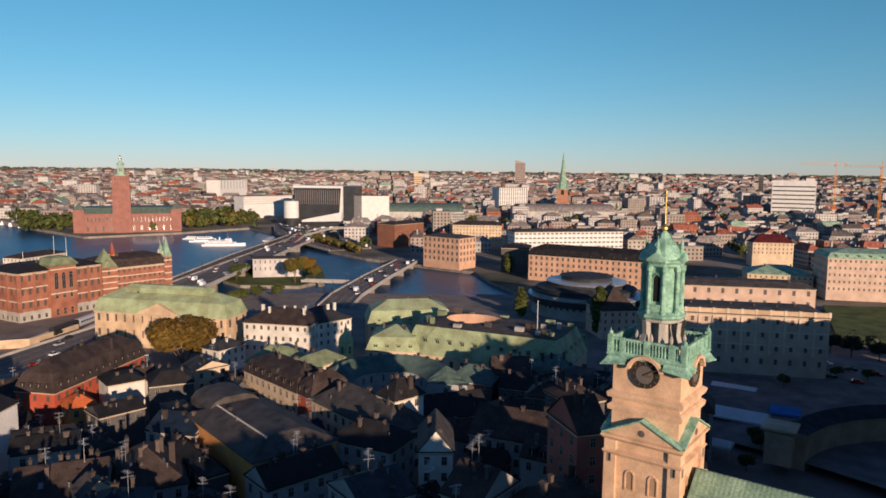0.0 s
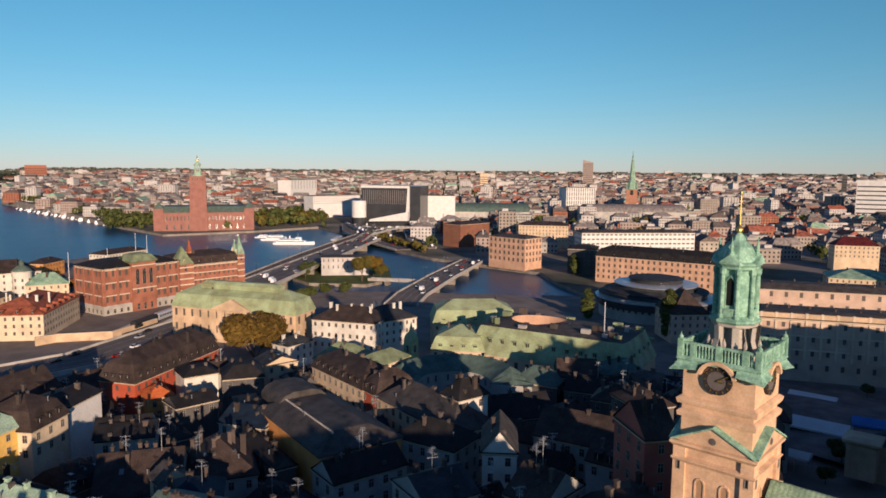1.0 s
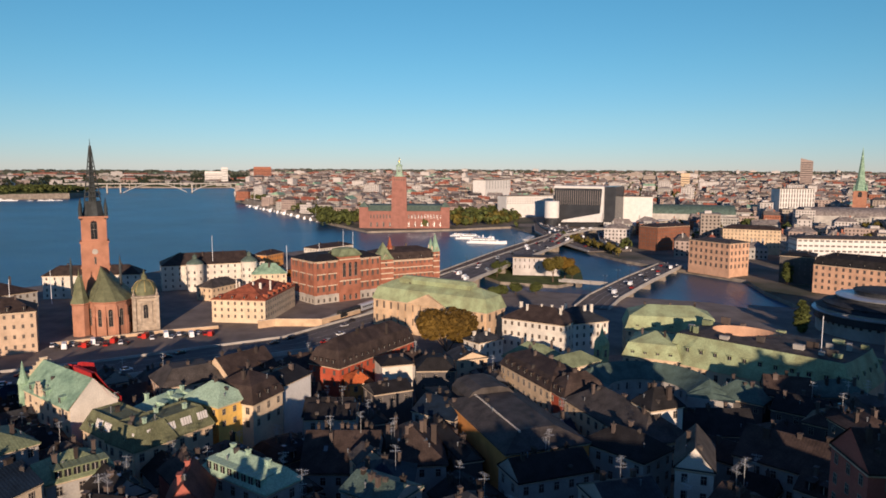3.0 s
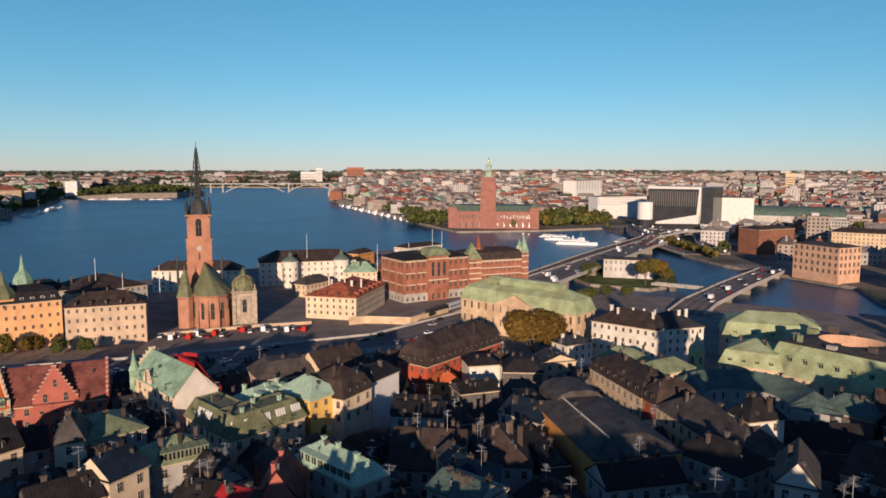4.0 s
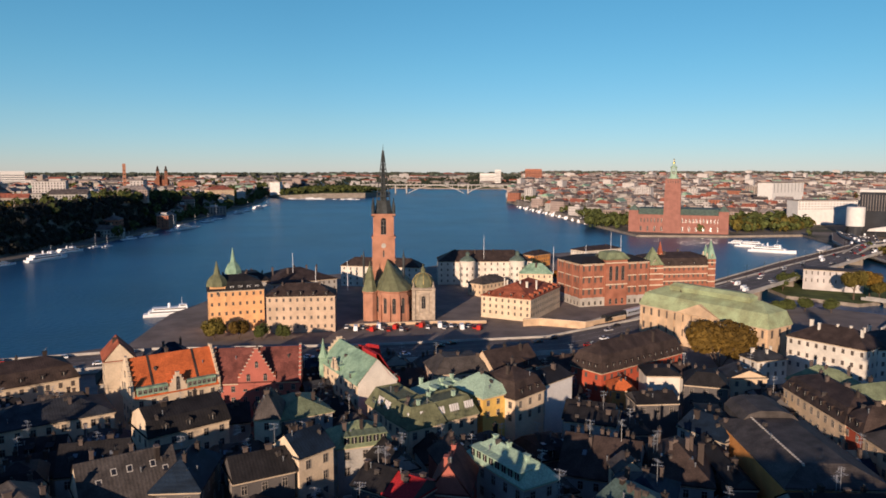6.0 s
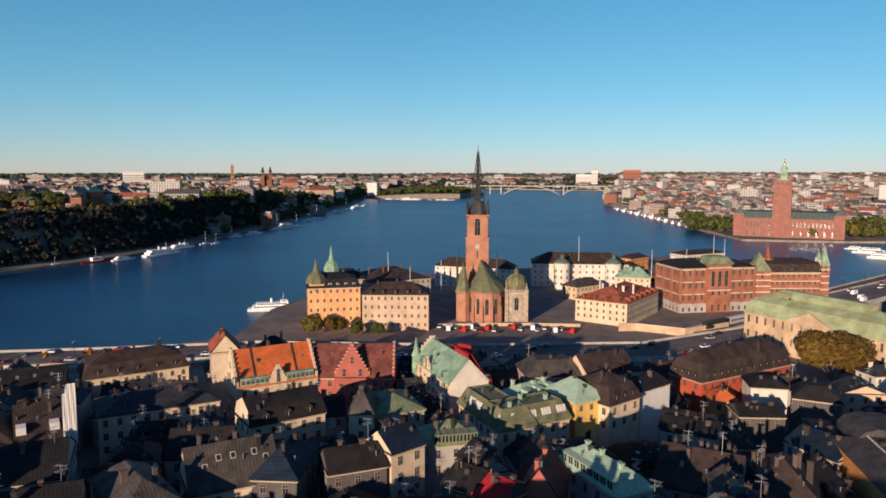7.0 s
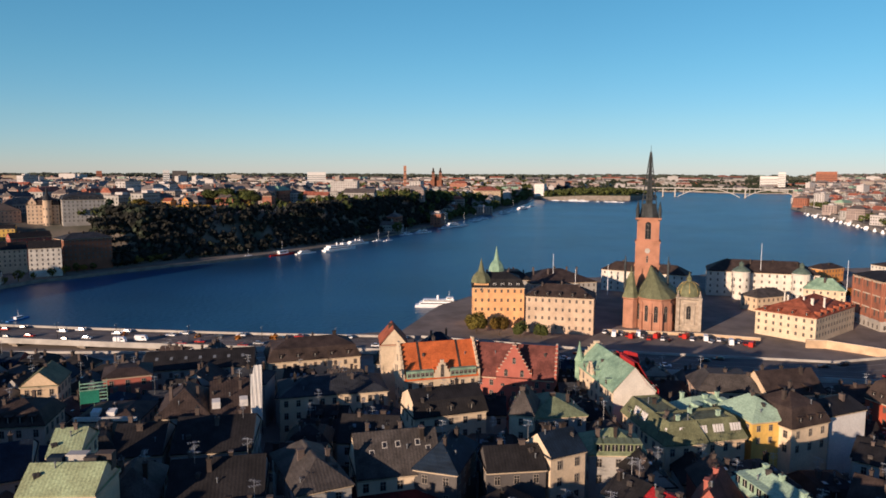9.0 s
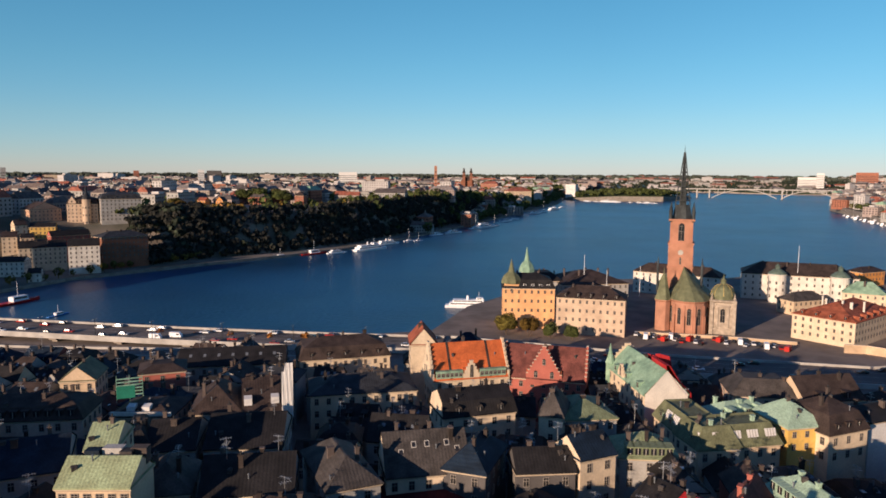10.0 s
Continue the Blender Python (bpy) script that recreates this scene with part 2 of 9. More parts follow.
def part(name, geo, mats, parent, label="", m=None):
    """One mesh object under a thing or a part; geo is a Geo or a mesh that is shared."""
    ob = new(name, geo.mesh(name, mats) if isinstance(geo, Geo) else geo)
    ob.parent = parent
    if m is not None:
        ob.matrix_basis = m
    if label:
        ob["label"] = label
    return ob


def whole(name, geo, mats, label, category, group="", kind="", m=None):
    ob = new(name, geo.mesh(name, mats))
    if m is not None:
        ob.matrix_world = m
    return tagged(ob, label, category, group, kind)


def hill(x, y):
    """Height of the old town's ground."""
    return 4.0 + 9.0 * math.exp(-(x * x + y * y) / (2 * 115.0 ** 2))


WINDOWS = {}


def window_mesh(w, h, style="cross"):
    """A framed window: frame, mullions and dark panes; the wall lies in y = 0 and the street at -y."""
    key = (round(w, 2), round(h, 2), style)
    if key not in WINDOWS:
        g, t = Geo(), 0.09
        xs = [-w / 2, -w / 2 + t, w / 2 - t, w / 2] if style == "plain" else [-w / 2, -w / 2 + t, -0.045, 0.045, w / 2 - t, w / 2]
        zs = [0, t, h - t, h] if style == "plain" else [0, t, h * 0.62, h * 0.62 + 0.1, h - t, h]
        nx, nz = len(xs) - 1, len(zs) - 1
        lev = [[-0.02 if i % 2 and j % 2 else -0.1 for j in range(nz)] for i in range(nx)]
        for i in range(nx):
            for j in range(nz):
                y = lev[i][j]
                g.poly([(xs[i], y, zs[j]), (xs[i + 1], y, zs[j]), (xs[i + 1], y, zs[j + 1]), (xs[i], y, zs[j + 1])], 1 if y > -0.05 else 0)
                if i + 1 < nx and lev[i + 1][j] != y:
                    q = lev[i + 1][j]
                    g.poly([(xs[i + 1], y, zs[j]), (xs[i + 1], q, zs[j]), (xs[i + 1], q, zs[j + 1]), (xs[i + 1], y, zs[j + 1])], 0)
                if j + 1 < nz and lev[i][j + 1] != y:
                    q = lev[i][j + 1]
                    g.poly([(xs[i], y, zs[j + 1]), (xs[i + 1], y, zs[j + 1]), (xs[i + 1], q, zs[j + 1]), (xs[i], q, zs[j + 1])], 0)
        rim = [(xs[0], zs[0]), (xs[-1], zs[0]), (xs[-1], zs[-1]), (xs[0], zs[-1])]
        for (x0, z0), (x1, z1) in zip(rim, rim[1:] + rim[:1]):
            g.poly([(x0, 0.05, z0), (x1, 0.05, z1), (x1, -0.1, z1), (x0, -0.1, z0)], 0)
        if style == "arch":
            top = [(w / 2, h), (w * 0.36, h + w * 0.34), (0, h + w * 0.5), (-w * 0.36, h + w * 0.34), (-w / 2, h)]
            g.poly([(x, -0.1, z) for x, z in top], 1)
            for (x0, z0), (x1, z1) in zip(top, top[1:]):
                g.poly([(x0, 0.05, z0), (x1, 0.05, z1), (x1, -0.1, z1), (x0, -0.1, z0)], 0)
        g.weld()
        WINDOWS[key] = g.mesh("window", ["sash", "pane"])
    return WINDOWS[key]


TURN = {"f": 0, "r": 90, "b": 180, "l": 270}


def wall_windows(parent, side, w, d, z0, rows, count, size=(1.15, 1.8), step=3.4, style="cross", lead=0.0, skip=()):
    """Rows of windows on one side of a block that is w wide and d deep and centred on its parent."""
    me = window_mesh(size[0], size[1], style)
    run = w if side in "fb" else d
    off = (d if side in "fb" else w) / 2
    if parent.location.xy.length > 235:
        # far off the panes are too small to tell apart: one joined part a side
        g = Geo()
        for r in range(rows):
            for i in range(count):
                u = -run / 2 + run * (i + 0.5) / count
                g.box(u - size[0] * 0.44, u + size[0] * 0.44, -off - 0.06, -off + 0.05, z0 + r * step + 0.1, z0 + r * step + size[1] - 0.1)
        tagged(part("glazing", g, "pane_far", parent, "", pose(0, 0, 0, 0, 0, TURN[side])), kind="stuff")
        return
    for r in range(rows):
        for i in range(count):
            if (r, i) in skip:
                continue
            u = -run / 2 + lead + (run - 2 * lead) * (i + 0.5) / count
            m = pose(0, 0, 0, 0, 0, TURN[side]) @ pose(u, -off, z0 + r * step)
            part("window", me, None, parent, "", m)


def ring_at(w, d, ix, iy, z):
    return [(-w / 2 + ix, -d / 2 + iy, z), (w / 2 - ix, -d / 2 + iy, z), (w / 2 - ix, d / 2 - iy, z), (-w / 2 + ix, d / 2 - iy, z)]


def roof_geo(w, d, eave, ridge, form, o=0.45):
    """A roof over a w x d block: gable, cross (gables front and back), hip, mansard, flat or shed."""
    g, h = Geo(), ridge - eave
    low = ring_at(w, d, -o, -o, eave - 0.3)
    rim = ring_at(w, d, -o, -o, eave)
    s = min(w, d) / 2
    if form == "gable":
        up = [ring_at(w, d, -o * 0.4, d / 2 - 0.1, ridge)]
        low, rim = ring_at(w, d, -o * 0.4, -o, eave - 0.3), ring_at(w, d, -o * 0.4, -o, eave)
    elif form == "cross":
        up = [ring_at(w, d, w / 2 - 0.1, -o * 0.4, ridge)]
        low, rim = ring_at(w, d, -o, -o * 0.4, eave - 0.3), ring_at(w, d, -o, -o * 0.4, eave)
    elif form == "hip":
        up = [ring_at(w, d, s - 0.15, s - 0.15, ridge)]
    elif form == "mansard":
        up = [ring_at(w, d, 1.5, 1.5, eave + h * 0.6), ring_at(w, d, s - 0.15, s - 0.15, ridge)]
    elif form == "mangable":
        up = [ring_at(w, d, 0, 1.6, eave + h * 0.6), ring_at(w, d, 0, d / 2 - 0.1, ridge)]
    elif form == "mandeck":
        up = [ring_at(w, d, 1.7, 1.7, ridge), ring_at(w, d, 2.2, 2.2, ridge - 0.4)]
    elif form == "deck":
        up = [ring_at(w, d, s * 0.55, s * 0.55, ridge)]
    else:
        up = [ring_at(w, d, 0.3, 0.3, eave + 0.05)]
    g.rings([low, rim] + up)
    ends = {"gable": (1, 3), "mangable": (1, 3), "cross": (0, 2)}.get(form, ())
    keep = [k for k in range(len(g.f)) if k < 4 or k >= 4 * (1 + len(up)) or k % 4 not in ends]
    g.f, g.m = [g.f[k] for k in keep], [g.m[k] for k in keep]
    g.poly(low[::-1])
    return g


def roof_z(w, d, eave, ridge, form, u, v):
    """Height of that roof over the local point u, v."""
    h, s = ridge - eave, min(w, d) / 2
    ex, ey = w / 2 - abs(u), d / 2 - abs(v)
    if form == "gable":
        return eave + h * min(1, ey / (d / 2))
    if form == "cross":
        return eave + h * min(1, ex / (w / 2))
    if form in ("hip", "deck"):
        return eave + h * min(1, min(ex, ey) / (s if form == "hip" else s * 0.55))
    if form == "mandeck":
        return eave + h * min(1, min(ex, ey) / 1.7)
    if form in ("mansard", "mangable"):
        e = min(ex, ey) if form == "mansard" else ey
        return eave + (h * 0.6 * e / 1.55 if e < 1.55 else h * 0.6 + h * 0.4 * (e - 1.55) / max(0.1, s - 1.55))
    return eave


DORMERS = {}


def dormer_mesh(style, skin, roofm):
    key = (style, skin, roofm)
    if key not in DORMERS:
        g, w, h, dep = Geo(), 0.75, 1.7, 2.6
        g.box(-w, w, 0, dep, 0, h, 0)
        if style == "gabled":
            g.poly([(-w, 0, h), (w, 0, h), (0, 0, h + 0.6)], 0)
            g.poly([(-w - 0.15, -0.15, h - 0.05), (0, -0.15, h + 0.7), (0, dep, h + 0.7), (-w - 0.15, dep, h - 0.05)], 1)
            g.poly([(0, -0.15, h + 0.7), (w + 0.15, -0.15, h - 0.05), (w + 0.15, dep, h - 0.05), (0, dep, h + 0.7)], 1)
        else:
            g.rings([[(-w - 0.15, -0.2, h), (w + 0.15, -0.2, h), (w + 0.15, dep, h), (-w - 0.15, dep, h)], [(-w - 0.15, -0.2, h + 0.15), (w + 0.15, -0.2, h + 0.15), (w + 0.15, dep, h + 0.35), (-w - 0.15, dep, h + 0.35)]], 1)
        g.box(-w + 0.16, w - 0.16, -0.04, 0.05, 0.2, h - 0.15, 2)
        g.box(-0.05, 0.05, -0.07, 0.0, 0.2, h - 0.15, 3)
        DORMERS[key] = g.mesh("dormer", [skin, roofm, "pane", "frame_white"])
    return DORMERS[key]


STACKS = {}


def stack_mesh(kind, h, wide, mat="brick_stack"):
    key = (kind, round(h, 1), round(wide, 1), mat)
    if key not in STACKS:
        g = Geo()
        g.box(-wide / 2, wide / 2, -0.36, 0.36, -1.8, h, 0)
        g.box(-wide / 2 - 0.12, wide / 2 + 0.12, -0.46, 0.46, h, h + 0.22, 0)
        if kind == "pots":
            k = max(1, int(wide / 0.7))
            for i in range(k):
                x = (i + 0.5) * wide / k - wide / 2
                g.lathe([(0.2, h + 0.22), (0.16, h + 0.8)], 6, x, 0, 1)
        STACKS[key] = g.mesh("chimney", [mat, "dark_metal"])
    return STACKS[key]


AERIALS = []


def aerial_mesh(k):
    """A roof aerial: mast with two or three combs of rods."""
    if not AERIALS:
        for v in range(3):
            g = Geo()
            h = 3.4 + 0.8 * v
            g.beam((0, 0, -1.2), (0, 0, h), 0.05)
            for j in range(2 + v % 2):
                z, a = h - 0.25 - 0.85 * j, 0.5 + 1.1 * j + v
                c, s = math.cos(a), math.sin(a)
                g.beam((-0.9 * c, -0.9 * s, z), (1.1 * c, 1.1 * s, z), 0.03)
                for q in range(5):
                    t = -0.8 + 0.45 * q
                    g.beam((t * c - 0.55 * s, t * s + 0.55 * c, z), (t * c + 0.55 * s, t * s - 0.55 * c, z), 0.025)
            AERIALS.append(g.mesh("aerial", "pale_metal"))
    return AERIALS[k % 3]


VENTS = []


def vent_mesh(k):
    """Roof outlets: a capped pale pipe, or a low sheet-metal box."""
    if not VENTS:
        g = Geo()
        g.lathe([(0.11, -0.6), (0.11, 0.9), (0.2, 0.92), (0.2, 1.08), (0.02, 1.2)], 8)
        VENTS.append(g.mesh("vent_pipe", "pane_pale"))
        g = Geo()
        g.box(-0.45, 0.45, -0.35, 0.35, -0.8, 0.55)
        g.rings([[(-0.55, -0.45, 0.55), (0.55, -0.45, 0.55), (0.55, 0.45, 0.55), (-0.55, 0.45, 0.55)], [(-0.4, -0.1, 0.8), (0.4, -0.1, 0.8), (0.4, 0.1, 0.8), (-0.4, 0.1, 0.8)]])
        VENTS.append(g.mesh("vent_pipe", "roof_grey"))
    return VENTS[k % 2]


FOOT, EAVES, FACES = [], [], []
rng = random.Random(7)


def house(x, y, rot, w, d, eave, ridge, form, wall, roofm, label, sides="flr", rows=3, dorm=0, stacks=2, name="house", cat="house", group="",
          ground=None, step=3.4, pitch=3.2, size=(1.15, 1.8), dskin=None, dstyle="flat", dsides="f", trim="stone_trim", aerial=0, skylights=0, low=None, style="cross", bands=0, stackmat="brick_stack"):
    """A town house: walls, gable ends, cornice, roof, windows, dormers, chimneys and aerials, each a part."""
    g0 = (hill(x, y) - 1.0) if ground is None else ground
    ob = thing(name, x, y, g0, rot, label, cat, group)
    e, r = eave - g0, ridge - g0
    FOOT.append((x, y, rot, w, d))
    EAVES.append(eave)
    FACES.append(wall)
    g = Geo()
    g.box(-w / 2, w / 2, -d / 2, d / 2, 0, e)
    if form in ("gable", "mangable"):
        for sx in (-1, 1):
            prof = [(-d / 2, e), (d / 2, e), (0, r)] if form == "gable" else [(-d / 2, e), (d / 2, e), (d / 2 - 1.6, e + (r - e) * 0.6), (0, r), (-d / 2 + 1.6, e + (r - e) * 0.6)]
            g.rings([[(sx * (w / 2 - 0.3), v, z - 0.06) for v, z in prof], [(sx * w / 2, v, z - 0.06) for v, z in prof]])
    if form == "cross":
        for sy in (-1, 1):
            g.rings([[(u, sy * (d / 2 - 0.3), z - 0.06) for u, z in ((-w / 2, e), (w / 2, e), (0, r))], [(u, sy * d / 2, z - 0.06) for u, z in ((-w / 2, e), (w / 2, e), (0, r))]])
    part("wall", g, wall, ob)
    c = Geo()
    c.rings([ring_at(w, d, -0.05, -0.05, e - 0.75), ring_at(w, d, -0.28, -0.28, e - 0.5), ring_at(w, d, -0.28, -0.28, e - 0.31)], cap=False)
    part("cornice", c, trim, ob)
    rf = part("roof", roof_geo(w, d, e, r, form), roofm, ob)
    for s in sides:
        run = w if s in "fb" else d
        n = max(1, int(run / pitch))
        wall_windows(ob, s, w, d, e - 0.75 - size[1] - 0.35 - step * (rows - 1), rows, n, size, step, style)
    for i in range(bands):
        b, z = Geo(), e - 1.2 - step * i
        b.rings([ring_at(w, d, -0.02, -0.02, z - 0.3), ring_at(w, d, -0.14, -0.14, z - 0.2), ring_at(w, d, -0.14, -0.14, z + 0.2), ring_at(w, d, -0.02, -0.02, z + 0.3)], cap=False)
        part("string_course", b, trim, ob)
    skin = dskin or roofm
    if dorm:
        me = dormer_mesh(dstyle, skin, roofm)
        for s in dsides:
            run, off = (w, d / 2) if s in "fb" else (d, w / 2)
            n = dorm if s == dsides[0] else max(1, int(dorm * run / (w if dsides[0] in "fb" else d)))
            for i in range(n):
                u = -run / 2 + 1.2 + (run - 2.4) * (i + 0.5) / n
                part("dormer", me, None, ob, "", pose(0, 0, 0, 0, 0, TURN[s]) @ pose(u, -off + 0.08, e + 0.3))
    for i in range(stacks):
        u = (-0.5 + (i + 0.5) / stacks) * w * 0.85 + rng.uniform(-0.5, 0.5)
        v = rng.uniform(-0.22, 0.22) * d
        if form == "cross":
            u, v = rng.uniform(-0.2, 0.2) * w, (-0.5 + (i + 0.5) / stacks) * d * 0.85
        z = roof_z(w, d, e, r, form, u, v)
        top = max(0.7, r - z + rng.uniform(0.2, 0.8))
        part("chimney", stack_mesh("pots" if rng.random() < 0.4 else "plain", top, rng.choice((0.6, 0.8, 1.2)), stackmat), None, ob, "", pose(u, v, z, 0, 0, rng.choice((0, 90))))
    for i in range(2 if math.hypot(x, y) < 215 else 0):
        u, v = rng.uniform(-0.4, 0.4) * w, -rng.uniform(0.05, 0.4) * d
        part("vent_pipe", vent_mesh(i), None, ob, "", pose(u, v, roof_z(w, d, e, r, form, u, v), 0, 0, rng.uniform(0, 90)))
    for i in range(aerial):
        u, v = rng.uniform(-0.35, 0.35) * w, rng.uniform(-0.1, 0.1) * d
        part("aerial", aerial_mesh(rng.randrange(3)), None, ob, "", pose(u, v, roof_z(w, d, e, r, form, u, v), 0, 0, rng.uniform(0, 360)))
    if skylights:
        sl = skylight_mesh()
        for i in range(skylights):
            u, v = -w / 2 + 1.5 + (w - 3) * (i + 0.5) / skylights, -d / 2 + (0.75 if form == "mandeck" else d * 0.27)
            z = roof_z(w, d, e, r, form, u, v)
            tilt = math.degrees(math.atan2(roof_z(w, d, e, r, form, u, v + 0.3) - z, 0.3))
            part("skylight", sl, None, ob, "", pose(u, v, z, tilt))
    return ob


SKY = []


def skylight_mesh():
    if not SKY:
        g = Geo()
        g.box(-0.55, 0.55, -0.8, 0.8, -0.1, 0.14, 0)
        g.box(-0.43, 0.43, -0.68, 0.68, 0.14, 0.17, 1)
        SKY.append(g.mesh("skylight", ["dark_metal", "pane_pale"]))
    return SKY[0]

# ---- ground and water ----


def strip_land(name, inner, outer, rise, label, steps=(0, 0.02, 0.06, 0.12, 0.2, 0.32, 0.46, 0.62, 0.8, 1.0), mat="city_ground"):
    """Land between a shore and a far edge, rising with distance; a stone quay falls to the lake bed."""
    g, n = Geo(), len(inner)
    rows = [[(x, y, -3.0) for x, y in inner]]
    for k in steps:
        row = []
        for (a, b), (c, d) in zip(inner, outer):
            x, y = a + (c - a) * k, b + (d - b) * k
            row.append((x, y, rise(x, y)))
        rows.append(row)
    for i in range(len(rows) - 1):
        for j in range(n - 1):
            g.poly([rows[i][j], rows[i][j + 1], rows[i + 1][j + 1], rows[i + 1][j]], 1 if i == 0 else 0)
    return whole(name, g, [mat, "quay_stone"], label, "ground", kind="structure")


def round_land(name, shore, centre, height, label, mat="paving", steps=(1, 0.97, 0.8, 0.6, 0.4, 0.2, 0.02)):
    g = Geo()
    cx, cy = centre
    rings = [[(x, y, -3.0) for x, y in shore]]
    for k in steps:
        rings.append([(cx + (x - cx) * k, cy + (y - cy) * k, height(cx + (x - cx) * k, cy + (y - cy) * k)) for x, y in shore])
    g.rings(rings)
    g.m = [1 if i < len(shore) else 0 for i in range(len(g.f))]
    return whole(name, g, [mat, "quay_stone"], label, "ground", kind="structure")


def north_rise(x, y):
    r = math.hypot(x, y)
    return 2.5 + 9 * min(1, max(0, (r - 960) / 500)) + 46 * max(0, min(1, (r - 1500) / 3300)) ** 1.3


SOUTH_SHORE = [(-2200, -745), (-1964, -715), (-1668, -625), (-1323, -562), (-1033, -504), (-918, -484), (-805, -466), (-703, -453), (-599, -440), (-501, -452), (-406, -474), (-305, -490), (-248, -478), (-120, -470), (100, -430), (500, -300), (900, -100), (700, 300)]


def south_rise(x, y):
    """A steep wooded cliff behind the quay, then a plateau climbing to the horizon."""
    r = math.hypot(x, y)
    shore = SOUTH_SHORE[0][1]
    for (a, b), (c, d) in zip(SOUTH_SHORE[:14], SOUTH_SHORE[1:]):
        if a <= x <= c:
            shore = b + (d - b) * (x - a) / (c - a)
    k = max(0.0, min(1.0, (x + 420) / 60))
    edge = max(0.0, min(1.0, (shore - y - 20 - 88 * k) / (34.0 + 26 * k)))
    tall = 37 - 19 * max(0.0, min(1.0, (-900 - x) / 500))
    return 2.5 + tall * edge * edge * (3 - 2 * edge) + 22 * max(0, min(1, (r - 1500) / 3300)) ** 1.3


lake = Geo()
ring = [(4900 * math.cos(math.tau * i / 64), 4900 * math.sin(math.tau * i / 64), 0.0) for i in range(64)]
lake.poly(ring)
whole("water", lake, "lake_water", "deep blue lake water with fine ripples", "water", kind="structure")

NORTH_SHORE = [(700, 300), (260, 420), (60, 400), (-90, 360), (-220, 322), (-323, 308), (-378, 326), (-424, 348), (-482, 333), (-541, 318), (-640, 318), (-720, 331),
               (-800, 345), (-905, 352), (-880, 257), (-876, 146), (-1031, 111), (-1188, 82), (-1462, 32), (-1761, -27), (-2330, -20), (-3000, 40)]
NORTH_FAR = [(4850 * math.cos(radians(a)), 4850 * math.sin(radians(a))) for a in (20, 50, 85, 100, 110, 118, 124, 129, 134, 139, 144, 149, 153, 157, 161, 165, 168, 171, 174, 177, 178.5, 179.5)]
strip_land("ground_north", NORTH_SHORE, NORTH_FAR, north_rise, "built-up north shore behind a granite quay")
SOUTH_FAR = [(4850 * math.cos(radians(a)), 4850 * math.sin(radians(a))) for a in (196.5, 198.5, 201, 204, 207, 209, 212, 216, 221, 226, 231, 236, 241, 247, 258, 285, 320, 380)]
strip_land("ground_south", SOUTH_SHORE, SOUTH_FAR, south_rise, "steep southern island shore with a long quay", (0, 0.004, 0.006, 0.008, 0.01, 0.012, 0.014, 0.017, 0.02, 0.024, 0.03, 0.045, 0.07, 0.12, 0.2, 0.32, 0.46, 0.62, 0.8, 1.0))


def west_rise(x, y):
    return 2.0 + 45 * max(0, min(1, (math.hypot(x, y) - 2900) / 1900)) ** 0.8


strip_land("ground_west", [(-2950, -640), (-2980, -420), (-2900, -180), (-3000, 40)], [(4850 * math.cos(radians(a)), 4850 * math.sin(radians(a))) for a in (196.5, 191, 185, 179.5)], west_rise, "low wooded far shore", mat="grass")
ISLE = [(-2300, -420), (-2300, -620), (-1990, -725), (-1905, -668), (-1950, -560), (-2005, -440), (-2200, -415)]


def isle_rise(x, y):
    return 2.0 + 17 * math.exp(-((x + 2080) ** 2 + (y + 545) ** 2) / 45000)


round_land("ground_islet", ISLE, (-2080, -545), isle_rise, "low wooded island", "grass")
OLD_SHORE = [(250, -300), (60, -420), (-110, -440), (-168, -400), (-205, -330), (-232, -262), (-255, -205), (-290, -172), (-355, -186), (-392, -183), (-504, -140), (-555, -71), (-600, -40),
             (-704, 93), (-600, 112), (-514, 117), (-440, 118), (-425, 160), (-384, 215), (-350, 262), (-300, 285), (-240, 290), (-120, 318), (60, 340), (230, 300), (330, 120), (320, -120)]
round_land("ground_town", OLD_SHORE, (-150, -20), hill, "cobbled old town streets on a low hill")
round_land("ground_river_islet", [(-490, 170), (-462, 172), (-438, 205), (-452, 232), (-505, 256), (-538, 222)], (-486, 210), lambda x, y: 2.2, "small river islet with stone edge", "grass")
round_land("ground_parliament_islet", [(-318, 262), (-345, 285), (-330, 305), (-225, 320), (-90, 352), (20, 372), (30, 340), (-120, 322), (-230, 296)], (-200, 308), lambda x, y: 2.4, "narrow river island with stone quays")

# ---- trees ----
CROWNS = {}


